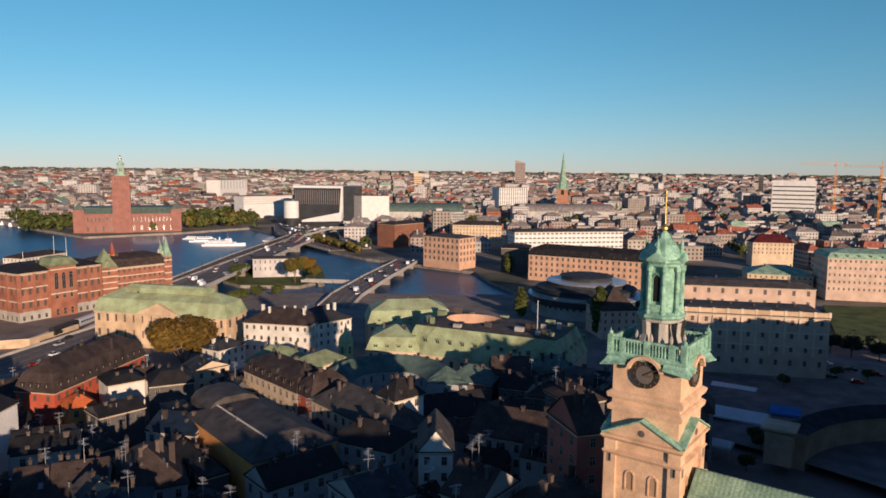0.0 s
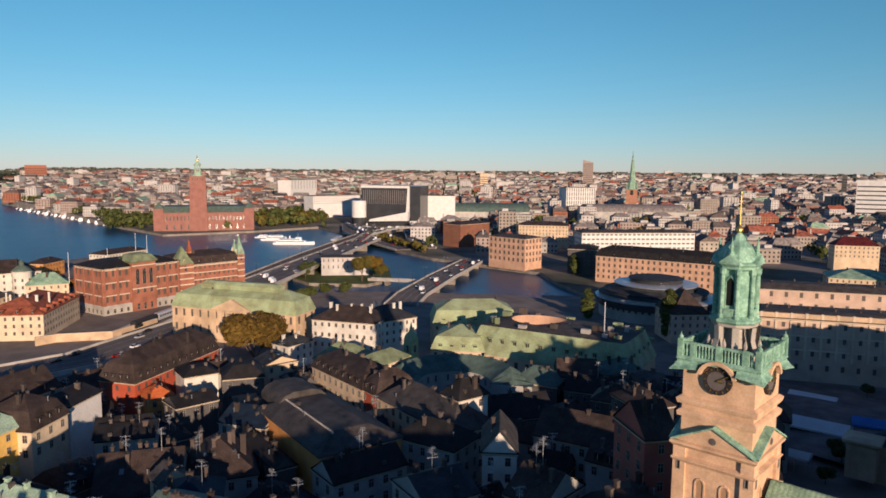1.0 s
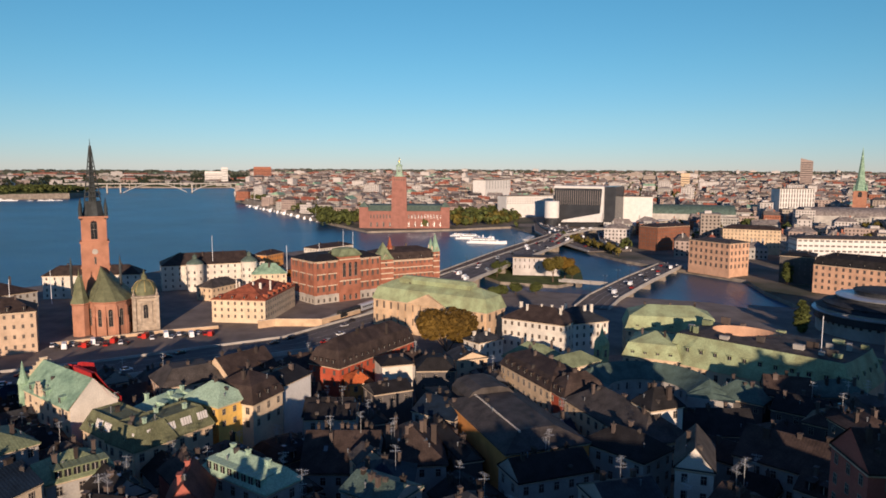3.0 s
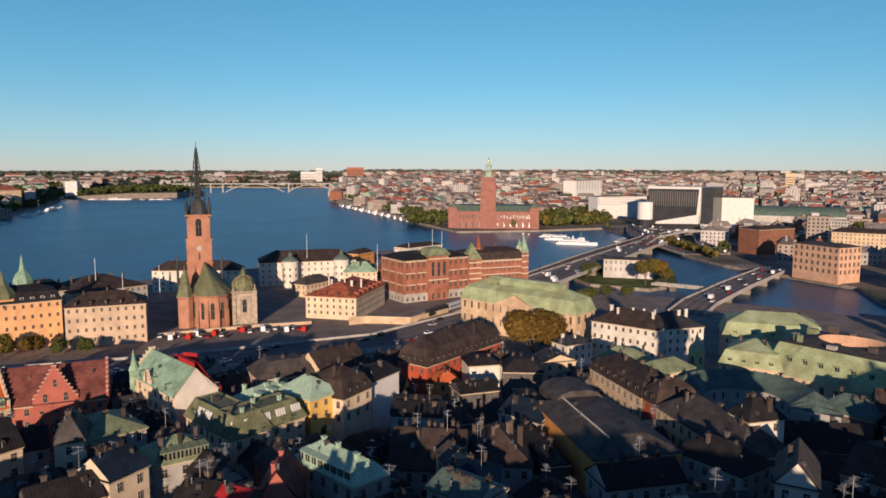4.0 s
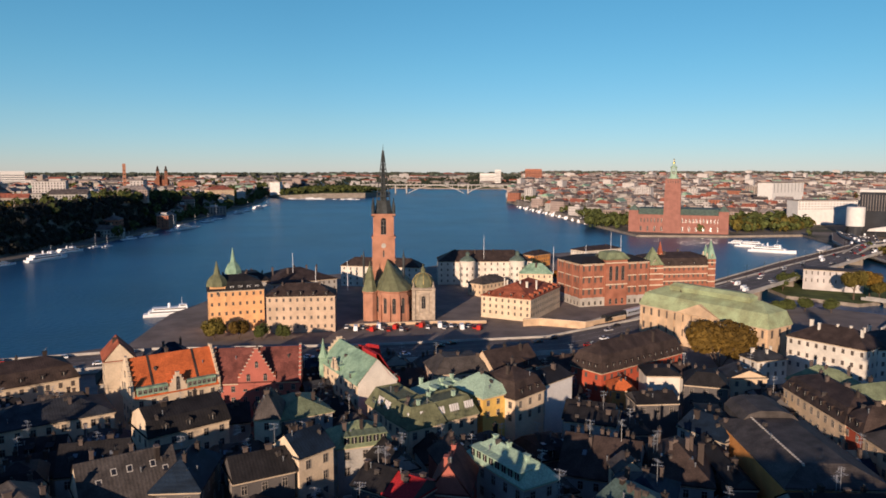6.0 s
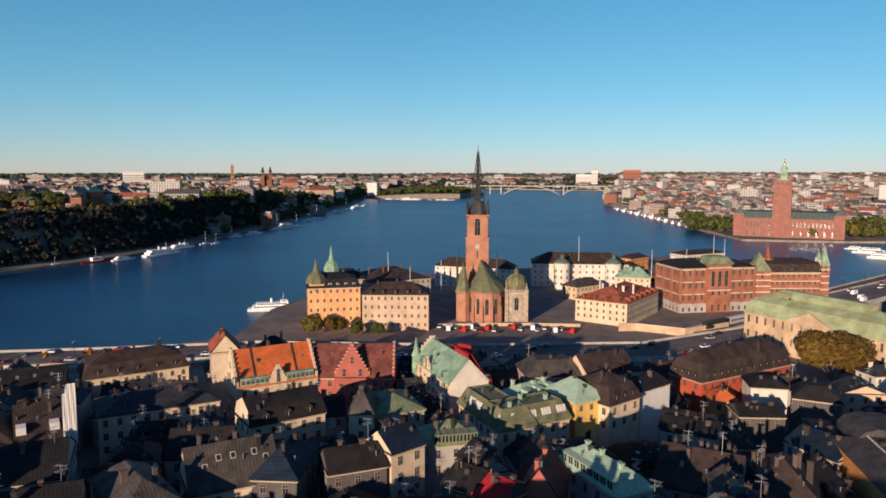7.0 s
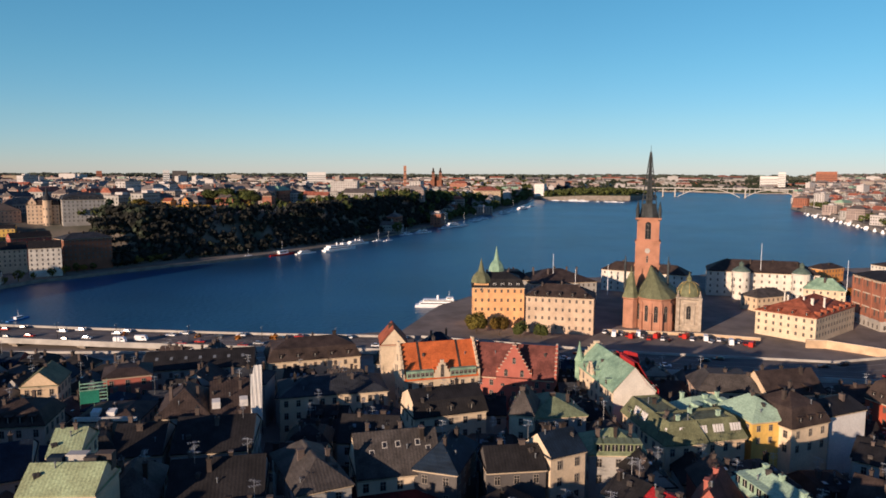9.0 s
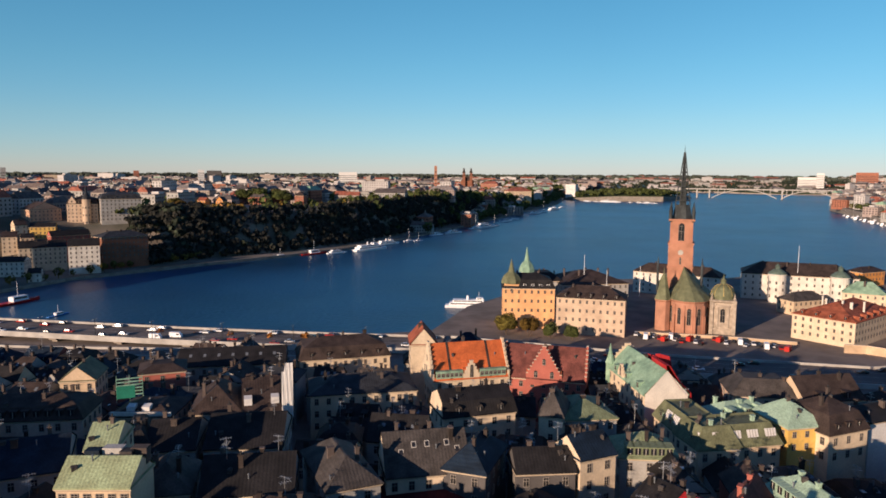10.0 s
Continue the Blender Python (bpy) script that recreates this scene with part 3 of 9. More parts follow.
def crown_mesh(kind, leaf, seed):
    """A crown of many small leaf tufts in uneven lobes, about 1 m in radius; kinds: round, poplar."""
    key = (kind, leaf, seed)
    if key in CROWNS:
        return CROWNS[key]
    r, g = random.Random(seed * 13 + 5), Geo()
    lobes = []
    for i in range(17):
        a, e = r.uniform(0, math.tau), r.uniform(-0.5, 1.0)
        q = r.uniform(0.35, 0.62)
        lobes.append((q * math.cos(a) * math.cos(e), q * math.sin(a) * math.cos(e), q * math.sin(e), r.uniform(0.3, 0.5)))
    if kind == "poplar":
        lobes = [(r.uniform(-0.08, 0.08), r.uniform(-0.08, 0.08), -0.9 + 1.8 * i / 10, 0.26 * (1 - abs(i - 4) / 9)) for i in range(11)]
    for x, y, z, q in lobes:
        for k in range(230):
            d = Vector((r.gauss(0, 1), r.gauss(0, 1), r.gauss(0, 1))).normalized()
            p = Vector((x, y, z)) + d * q * (0.62 + 0.42 * r.random() ** 0.5)
            n = (d + Vector((r.gauss(0, 0.45), r.gauss(0, 0.45), r.gauss(0, 0.45)))).normalized()
            u = n.orthogonal().normalized()
            u.rotate(Matrix.Rotation(r.uniform(0, 6.28), 3, n))
            v = n.cross(u)
            s = r.uniform(0.055, 0.115)
            g.poly([tuple(p + u * s), tuple(p + v * s * 0.7 + n * s * 0.3), tuple(p - u * s), tuple(p - v * s * 0.7 + n * s * 0.2)])
    CROWNS[key] = g.mesh("crown", leaf)
    return CROWNS[key]


def tree(x, y, z, height, radius, leaf, label, kind="round", group="", seed=None, bare=0.36):
    """Tapered trunk with limbs and a leafy crown."""
    sd = rng.randrange(3) if seed is None else seed
    ob = thing("tree", x, y, z, rng.uniform(0, 360), label, "tree", group)
    g = Geo()
    th = height * (0.16 if kind == "poplar" else bare)
    g.lathe([(0.035 * height, 0), (0.022 * height, th * 0.5), (0.016 * height, th * 1.25)], 7)
    for i in range(5):
        a = i * 1.26
        g.beam((0, 0, th * 0.85), (radius * 0.55 * math.cos(a), radius * 0.55 * math.sin(a), height * (0.55 + 0.05 * (i % 3))), 0.009 * height)
    part("trunk", g, "bark", ob)
    half = (height - th * 0.75) / 2
    part("crown", crown_mesh(kind, leaf, sd), None, ob, "", Matrix.Translation((0, 0, height - half)) @ Matrix.Diagonal((radius * 1.05, radius * 1.05, half * 1.05, 1)) if kind == "round" else Matrix.Translation((0, 0, height - half)) @ Matrix.Diagonal((radius * 3.4, radius * 3.4, half, 1)))
    return ob


def woods(name, spots, leaf, label, seed):
    """Joined far trees: lumpy crowns of leaf tufts on short trunks; spots are x, y, z, height, radius."""
    r, g = random.Random(seed), Geo()
    for x, y, z, h, q in spots:
        g.beam((x, y, z - 1), (x, y, z + h * 0.5), 0.35)
        for k in range(34):
            d = Vector((r.gauss(0, 1), r.gauss(0, 1), r.gauss(0, 0.8))).normalized()
            p = Vector((x + d.x * q * r.uniform(0.55, 1.05), y + d.y * q * r.uniform(0.55, 1.05), z + h * 0.58 + d.z * h * 0.42 * r.uniform(0.6, 1)))
            n = (d + Vector((r.gauss(0, 0.2), r.gauss(0, 0.2), r.gauss(0.2, 0.2)))).normalized()
            u = n.orthogonal().normalized()
            u.rotate(Matrix.Rotation(r.uniform(0, 6.28), 3, n))
            v = n.cross(u)
            s = q * r.uniform(0.28, 0.5)
            g.poly([tuple(p + u * s), tuple(p + v * s * 0.8 + n * s * 0.25), tuple(p - u * s), tuple(p - v * s * 0.8)])
    return whole(name, g, leaf, label, "woods", kind="stuff")

# ---- named town houses ----
lime_house = house(-67.0, -100.7, 120.6, 11.5, 9.0, 33.0, 36.2, "gable", "render_tan", "copper_lime", "old town house under a ribbed pale green copper roof", rows=1, stacks=0, sides='f', size=(1.2, 1.3), pitch=1.9)
house(-78.2, -115.9, 129.0, 5.3, 11.0, 32.5, 35.5, "gable", "render_tan", "copper_lime", "narrow rear wing with a patched lime copper roof", rows=1, stacks=2)
house(-92.7, -127.6, 138.0, 5.0, 13.0, 26.0, 28.5, "deck", "render_grey", "roof_black", "narrow back house with roof plant", rows=1, stacks=3)
terrace_house = house(-109.4, -144.7, 120.8, 14.3, 14.0, 24.0, 25.6, "deck", "render_pink", "roof_brown", "low terrace house with a brown roof and white hatches", rows=2, stacks=1)
house(-134.2, -172.0, 139.5, 12.5, 12.0, 24.0, 25.5, "deck", "render_rose", "roof_brown", "dark red house with rows of small windows", rows=3, stacks=2)
house(-120.9, -133.9, 130.5, 11.7, 18.0, 24.0, 29.0, "hip", "render_grey", "roof_brown", "old town house with a wide brown hipped roof", rows=2, stacks=3)
hatch_house = house(-127.9, -126.4, 135.9, 9.3, 20.0, 24.0, 29.5, "gable", "render_white", "roof_brown", "brown-roofed house with a whitewashed gable end", rows=2, stacks=2, sides='fr')
house(-162.0, -171.9, 130.0, 33.6, 16.0, 20.0, 24.0, "gable", "render_grey", "roof_black", "long black-roofed house with a row of roof lights", rows=3, stacks=3, skylights=7)
house(-93.1, -165.7, 127.5, 25.1, 13.0, 24.0, 28.5, "mansard", "render_pink", "roof_brown", "long dusky pink house with a brown mansard and dormers", rows=3, dorm=9, stacks=4)
house(-125.6, -197.2, 130.9, 9.7, 13.0, 20.0, 24.0, "cross", "render_tan", "copper_dark", "small house with a beige gable", rows=2, stacks=1)
house(-72.4, -136.2, 143.0, 18.6, 18.0, 26.0, 30.0, "gable", "render_grey", "roof_blue", "house under a long blue-black sheet roof", rows=2, stacks=3, aerial=1)
# the next two roofs are black to stand in for cast shade
house(-97.8, -121.4, 129.1, 9.9, 16.0, 25.0, 29.0, "gable", "render_grey", "roof_black", "shaded courtyard house with its roof blackened for shade", rows=2, stacks=3)
house(-107.5, -109.9, 126.0, 15.9, 18.0, 25.0, 29.5, "gable", "render_grey", "roof_black", "shaded house with a sheet roof coloured black for shade", rows=2, stacks=3, aerial=1)
house(-79.9, -101.9, 131.7, 8.6, 13.0, 27.0, 31.0, "hip", "render_grey", "roof_grey", "old house with a worn grey roof", rows=1, stacks=2, aerial=1)
# black roof colour standing in for cast shade
house(-87.9, -89.8, 128.1, 15.9, 14.0, 27.0, 31.5, "gable", "render_grey", "roof_black", "old house with a ridged roof coloured black for shade", rows=1, stacks=4, aerial=2)
house(-188.6, -147.9, 136.1, 30.4, 15.0, 19.5, 25.5, "mansard", "render_cream", "roof_brown", "cream house with a dark brown mansard and dormers", rows=3, dorm=5, stacks=3)
house(-158.4, -117.3, 131.6, 29.3, 16.0, 21.0, 24.4, "hip", "render_cream", "roof_slate", "cream corner house with a dark hipped roof", rows=3, stacks=5)
house(-98.8, -78.4, 143.7, 9.6, 19.0, 27.5, 31.2, "hip", "render_grey", "roof_grey", "corner house with a pale grey folded sheet roof", rows=1, stacks=2)
skylit_house = house(-113.3, -69.1, 132.0, 16.2, 12.0, 25.0, 31.6, "gable", "render_cream", "roof_grey", "steep brown-roofed house with dark roof windows", rows=2, stacks=4)
house(-110.6, -69.0, 129.4, 21.8, 12.0, 20.5, 23.5, "gable", "render_red", "sheet_dark", "low house with a dark red roof", rows=1, stacks=3)
house(-118.9, -60.3, 190.2, 15.1, 8.4, 26.0, 30.0, "hip", "dark_wall", "roof_blue", "house under a steep blue-black sheet roof", rows=2, stacks=2, skylights=4)
house(-153.6, -79.1, 137.0, 18.8, 12.0, 22.5, 27.8, "mangable", "render_cream", "roof_black", "black mansard house with white-framed dormers", rows=2, dorm=3, stacks=2, skylights=0, dskin='roof_grey', dstyle='gabled')
house(-131.2, -42.2, 145.2, 8.5, 9.0, 27.0, 30.4, "gable", "render_cream", "roof_blue", "blue-grey sheet-roofed house with cream walls", rows=3, stacks=2)
house(-144.1, -33.5, 116.0, 11.8, 11.0, 24.5, 28.0, "hip", "render_grey", "copper_olive", "house under a flaking green copper roof with attic windows", rows=2, dorm=6, stacks=3)
house(-158.7, -59.0, 102.7, 5.7, 11.0, 24.0, 29.0, "hip", "render_cream", "roof_grey", "small tower-like cream house with a grey roof", rows=2, stacks=1)
house(-168.1, -55.6, 126.6, 13.7, 16.0, 22.0, 25.2, "hip", "render_grey", "copper_olive", "house with a rambling green copper roof", rows=2, stacks=3)
house(-115.0, -17.4, 60.5, 5.9, 9.0, 27.0, 29.3, "gable", "dark_wall", "sheet_red", "small house with a bright red sheet roof", rows=1, stacks=2, sides='f')
house(-176.8, 48.8, 87.7, 5.4, 9.0, 22.0, 22.6, "flat", "render_cream", "roof_black", "plain cream block at the end of the hall", rows=1, stacks=1, sides='')
house(-183.0, -20.6, 139.9, 15.5, 9.0, 23.0, 25.8, "hip", "render_tan", "copper_mint", "courtyard wing with folded mint copper roofs", rows=1, dorm=3, stacks=3, sides='f', stackmat='copper_mint')
olive_house = house(-166.9, -20.2, 131.5, 20.4, 10.0, 21.5, 26.0, "mandeck", "render_tan", "copper_dark", "long olive-green copper mansard with pale roof lights", rows=2, stacks=3, skylights=0, stackmat='copper_mint')
olive_corner = house(-168.5, -27.5, 37.2, 22.7, 10.0, 21.4, 25.8, "mandeck", "render_tan", "copper_dark", "corner block with an olive copper mansard", rows=2, dorm=4, stacks=2, dskin='copper_mint')
house(-180.5, -8.5, 131.0, 9.8, 13.0, 24.5, 28.4, "hip", "render_yellow", "copper_mint", "bright yellow house with a smooth mint copper roof", rows=2, stacks=1, size=(1.0, 1.5), step=2.9)
house(-184.0, -1.1, 142.1, 12.5, 13.0, 23.5, 30.0, "mansard", "render_cream", "roof_brown", "cream house with a tall brown mansard", rows=2, dorm=3, stacks=2)
house(-197.5, 8.1, 141.0, 12.9, 11.0, 23.5, 25.6, "gable", "white_panel", "roof_black", "house front wrapped in white sheeting", rows=1, stacks=2, sides='')
house(-215.9, -18.1, 111.0, 18.2, 14.0, 20.0, 24.0, "deck", "render_pink", "roof_grey", "low grey-roofed house with a terrace", rows=2, stacks=3)
house(-220.4, -3.1, 129.3, 18.4, 13.0, 20.0, 25.5, "gable", "render_tan", "roof_brown", "tan house with a steep brown roof", rows=2, dorm=2, stacks=3)
house(-234.1, 37.8, 43.0, 12.5, 42.0, 19.5, 27.5, "mansard", "render_red", "roof_brown", "large brick-red mansion with a brown mansard and dormers", rows=2, dorm=4, dsides='fr', stacks=4, dskin='roof_brown')
house(-217.9, 44.6, 93.6, 10.0, 10.0, 20.0, 21.6, "deck", "render_white", "roof_black", "whitewashed house with a blank wall", rows=1, stacks=2, sides='')
house(-211.2, 56.8, 78.1, 11.9, 12.0, 19.5, 22.6, "deck", "dark_wall", "roof_black", "black tarred house with pale windows", rows=2, stacks=3)
house(-212.3, 32.2, 95.4, 7.0, 8.0, 16.5, 19.2, "hip", "render_orange", "tile_orange", "low house with an orange tiled roof", rows=1, stacks=1)
house(-126.3, -0.7, 39.0, 17.7, 7.6, 27.0, 30.6, "mansard", "render_grey", "copper_mint", "house with a pale mint copper mansard and attic windows", rows=2, dorm=8, stacks=3, dstyle='flat', stackmat='copper_mint')
house(-149.9, 19.4, 74.8, 16.3, 18.0, 18.5, 24.3, "gable", "render_grey", "roof_brown", "brown-roofed house crowded with chimneys", rows=2, stacks=8, aerial=2, skylights=2)
house(-150.8, 35.1, 79.5, 14.3, 18.0, 18.0, 24.0, "hip", "render_grey", "roof_brown", "worn brown hipped roof with many chimneys", rows=2, stacks=7, aerial=2, skylights=2)
house(-178.8, 19.7, 76.2, 12.5, 12.0, 19.5, 22.5, "gable", "render_grey", "roof_black", "black-roofed house with a roof terrace", rows=2, stacks=3)
# dark tile puts the shade on this rust-red roof into its colour
house(-121.2, -10.8, 85.8, 7.0, 11.0, 26.0, 31.0, "cross", "render_rose", "tile_dark", "small dusky pink gable house with a red chimney", rows=1, stacks=2, stackmat='render_rose')
house(-118.1, -23.3, 64.5, 6.9, 9.0, 27.0, 29.6, "gable", "dark_wall", "roof_black", "black-roofed house beside a red-painted roof", rows=1, stacks=3, aerial=2)
house(-116.4, 21.6, 40.4, 11.1, 9.0, 26.0, 28.0, "gable", "render_grey", "copper_teal", "house with a dark teal sheet roof and brick stacks", rows=2, stacks=4)
house(-126.5, 23.8, 72.2, 11.4, 13.0, 23.0, 26.5, "hip", "render_grey", "roof_blue", "house with a blue-black sheet roof and stacks", rows=1, stacks=3, aerial=1)
hall = house(-151.0, 60.0, 3.5, 36.0, 20.0, 22.5, 25.0, "deck", "render_orange", "roof_grey", "long hall-like house with a broad grey roof and an orange flank", rows=1, stacks=0, sides='')
house(-187.2, 83.8, 7.2, 29.2, 13.0, 21.5, 27.0, "mansard", "render_tan", "roof_brown", "long tan house with a brown mansard and dormers", rows=3, dorm=7, stacks=4, ground=4)
house(-169.6, 86.2, 4.0, 8.5, 13.0, 21.5, 27.0, "mansard", "render_red", "roof_brown", "red stretch of a street front", rows=3, dorm=2, stacks=1, ground=4)
house(-148.2, 88.0, 5.0, 33.6, 13.5, 21.5, 26.5, "hip", "render_tan", "roof_grey", "grey-shaded corner house with a worn grey roof", rows=3, stacks=3)
house(-131.4, 78.8, 116.0, 11.0, 16.0, 22.0, 26.0, "hip", "render_grey", "roof_black", "shaded corner house with a black hipped roof", rows=3, stacks=2)
house(-116.1, 85.3, 54.0, 7.0, 14.0, 25.0, 29.2, "cross", "render_white", "roof_grey", "gable-fronted pale house under a grey roof", rows=3, stacks=1)
# dark wall standing in for shade by the chancery
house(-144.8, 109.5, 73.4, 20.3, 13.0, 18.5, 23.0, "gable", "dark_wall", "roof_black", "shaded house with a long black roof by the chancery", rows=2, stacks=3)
house(-124.6, -48.8, 125.4, 11.5, 8.6, 25.0, 28.4, "gable", "dark_wall", "roof_black", "dark house with a long black sheet roof", rows=1, stacks=2, aerial=1)
house(-137.0, 22.5, 100.0, 5.7, 5.5, 23.0, 25.4, "cross", "render_tan", "roof_grey", "little tan gable house among dark roofs", rows=1, stacks=1)
house(-152.0, 45.4, 3.5, 25.0, 4.8, 18.6, 20.6, "gable", "dark_wall", "roof_black", "low black-roofed row along the hall's orange flank", rows=1, stacks=5, sides='f')
house(-126.3, 57.5, 95.0, 17.0, 9.0, 21.4, 24.6, "gable", "render_grey", "roof_black", "old house with a black roof at the end of the hall", rows=2, stacks=4, aerial=2)
house(-195.2, 38.2, 100.7, 11.7, 9.0, 18.6, 20.6, "gable", "dark_wall", "roof_black", "low black-roofed house below a white wall", rows=1, stacks=3)
# dark walls and teal roofs put the chancery's lower shade into colour
house(-165.5, 136.5, 34.0, 14.5, 11.0, 17.5, 21.6, "hip", "dark_wall", "copper_teal", "low copper-roofed house by the chancery, darkened for shade", rows=1, stacks=2)
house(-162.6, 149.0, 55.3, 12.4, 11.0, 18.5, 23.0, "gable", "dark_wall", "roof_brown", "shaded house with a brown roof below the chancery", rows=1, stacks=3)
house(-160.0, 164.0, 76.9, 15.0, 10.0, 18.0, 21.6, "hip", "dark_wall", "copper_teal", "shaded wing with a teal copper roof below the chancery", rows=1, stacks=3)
house(-112.8, 110.9, 29.1, 26.3, 14.0, 22.0, 27.0, "gable", "render_grey", "roof_brown", "long shaded house with a brown roof", rows=3, stacks=4)
house(-169.3, 48.6, 39.2, 13.2, 12.0, 20.0, 23.0, "gable", "render_grey", "roof_blue", "house with a blue-black sheet roof", rows=2, stacks=3)
house(-175.4, 19.9, 76.5, 12.5, 12.0, 20.0, 22.0, "gable", "render_grey", "roof_black", "black-roofed house with chimneys in a row", rows=2, stacks=4, aerial=1)
house(-102.5, 61.2, 90.1, 10.8, 12.0, 26.0, 29.0, "gable", "render_grey", "roof_slate", "old house with a slate-dark roof slope", rows=1, stacks=2, aerial=1)
house(-88.3, 74.6, 16.1, 8.1, 12.0, 28.0, 32.0, "gable", "render_grey", "roof_brown", "old house with a brown roof and an aerial", rows=1, stacks=3, aerial=2)
house(-326.1, -136.9, 116.1, 25.8, 16.0, 24.5, 31.0, "mansard", "render_ochre", "roof_black", "ochre palace with a black mansard and white dormers", rows=4, dorm=6, stacks=2, ground=3, dskin='white_paint', name='palace', cat='palace', step=4.6)
house(-328.7, -104.1, 102.9, 32.3, 17.0, 22.0, 27.0, "hip", "render_peach", "roof_brown", "plain sandstone-coloured palace with small dormers", rows=4, dorm=5, stacks=3, ground=3, name='palace', cat='palace', step=4.3)
house(-394.8, -129.6, 130.5, 39.5, 32.0, 19.0, 25.0, "hip", "render_grey", "roof_brown", "large palace under a broad dark brown roof", rows=3, stacks=5, ground=3, name='palace', cat='palace')
house(-381.8, -151.3, 121.4, 19.1, 22.0, 20.0, 24.0, "deck", "render_grey", "roof_black", "palace wing with black roofs", rows=3, stacks=4, ground=3, name='palace', cat='palace')
house(-461.2, -89.6, 85.0, 54.0, 15.0, 18.0, 23.0, "hip", "render_white", "roof_brown", "long whitewashed government house by the lake", rows=4, stacks=3, ground=3, step=3.3, pitch=4.2, name='palace', cat='palace')
house(-484.2, -22.8, 98.8, 63.9, 22.0, 20.0, 26.5, "hip", "render_white", "roof_brown", "white palace between round corner towers", rows=4, stacks=4, ground=3, pitch=4, step=3.8, name='palace', cat='palace')
house(-467.4, 13.0, 90.0, 21.6, 14.0, 14.0, 20.0, "hip", "render_cream", "copper", "small house with a green copper hipped roof", rows=2, stacks=1, ground=3)
house(-437.9, -17.4, 139.1, 24.2, 12.0, 12.0, 16.0, "hip", "render_tan", "roof_grey", "low house with a grey hipped roof", rows=2, stacks=1, ground=3)
house(-382.7, 3.3, 68.0, 27.9, 46.3, 16.0, 22.0, "hip", "render_cream", "tile_red", "pale yellow courthouse with a red tiled roof", rows=3, dorm=4, dsides='fr', stacks=6, ground=3, stackmat='render_white', step=3.3, name='courthouse', cat='building')
press_house = house(-421.3, 51.3, 24.8, 27.3, 45.6, 29.0, 32.0, "deck", "brick_red", "roof_black", "tall red brick publishing house with arched windows", rows=3, stacks=2, ground=3, step=6.8, size=(1.5, 3.6), pitch=3.6, style='arch', bands=3, name='office_building', cat='building')
turreted_house = house(-440.6, 96.0, 15.1, 22.1, 43.2, 25.0, 32.0, "mansard", "brick_red", "roof_brown", "turreted red brick house banded with pale stone", rows=5, dorm=5, dsides='rf', stacks=2, ground=3, step=4.2, size=(1.2, 2.2), pitch=2.9, style='arch', bands=5, name='office_building', cat='building')
house(-660.8, 73.9, 128.8, 47.0, 18.0, 9.0, 12.0, "hip", "render_white", "roof_brown", "low white waterfront house", rows=2, stacks=2, ground=2)
house(-571.6, 15.8, 144.3, 23.7, 12.0, 14.0, 17.0, "hip", "render_orange", "roof_brown", "small orange house among autumn trees", rows=2, stacks=1, ground=3)
assembly = house(-313.7, 85.3, 40.5, 63.7, 16.7, 19.5, 28.5, "mansard", "sandstone", "copper_lime", "baroque assembly palace with a swept pale green roof", rows=2, stacks=2, ground=3, step=6.6, size=(1.7, 3.4), pitch=4.2, name='assembly_palace', cat='palace')
house(-267.0, 118.0, 42.0, 28.1, 17.0, 20.0, 25.0, "hip", "render_white", "roof_brown", "white classical mansion with a low pediment", rows=3, stacks=5, ground=4, step=4.2, pitch=3.1, stackmat='render_white', name='mansion', cat='house')
house(-266.8, 133.8, 96.8, 20.3, 18.0, 19.0, 24.0, "hip", "render_white", "roof_slate", "white mansion wing with a slate-grey roof", rows=3, stacks=4, ground=4, stackmat='render_white', name='mansion', cat='house')
house(-262.1, 90.7, 113.4, 13.2, 9.0, 14.0, 16.5, "hip", "render_white", "roof_slate", "little white house with white chimneys", rows=2, stacks=3, ground=4, stackmat='render_white')
house(-255.2, 171.4, 63.5, 36.5, 19.0, 16.0, 25.0, "mansard", "render_tan", "copper_lime", "chancery block with a yellow-green copper mansard", rows=3, dorm=5, stacks=3, ground=4, dskin='copper_lime', name='government_building', cat='building')
house(-223.0, 144.3, 50.8, 19.8, 20.0, 15.0, 22.8, "mansard", "render_tan", "copper_lime", "chancery wing with a yellow-green copper mansard", rows=3, dorm=4, stacks=2, ground=4, dskin='copper_lime', name='government_building', cat='building')
house(-216.8, 93.8, 33.9, 18.3, 12.0, 18.0, 23.0, "hip", "render_tan", "copper_olive", "chancery side wing with an olive copper roof", rows=2, stacks=3, ground=4, name='government_building', cat='building')
house(-198.5, 98.2, 112.7, 17.8, 9.0, 21.0, 24.0, "hip", "render_cream", "copper_olive", "cream chancery pavilion with a copper roof", rows=2, stacks=1, ground=4, name='government_building', cat='building')
house(-142.6, 249.2, 42.0, 54.0, 26.0, 31.0, 32.4, "deck", "render_pink", "roof_grey", "royal palace front with a balustraded rose stone facade", rows=4, stacks=6, ground=8, step=5.0, size=(1.25, 2.2), pitch=4.9, trim='stone_trim', bands=3, name='royal_palace', cat='palace')
house(-186.2, 322.2, 42.5, 64.0, 20.0, 28.0, 30.0, "deck", "render_pink", "roof_grey", "inner wing of the royal palace in pale pink stone", rows=4, stacks=5, ground=3, step=5.2, size=(1.6, 2.6), pitch=6, name='royal_palace', cat='palace')
house(-457.8, 348.6, 14.6, 37.5, 22.0, 28.0, 29.5, "deck", "render_salmon", "roof_grey", "salmon government office with a pale attic storey", rows=4, stacks=3, ground=2, step=5, size=(2, 3), pitch=4.4, name='office_building', cat='building')
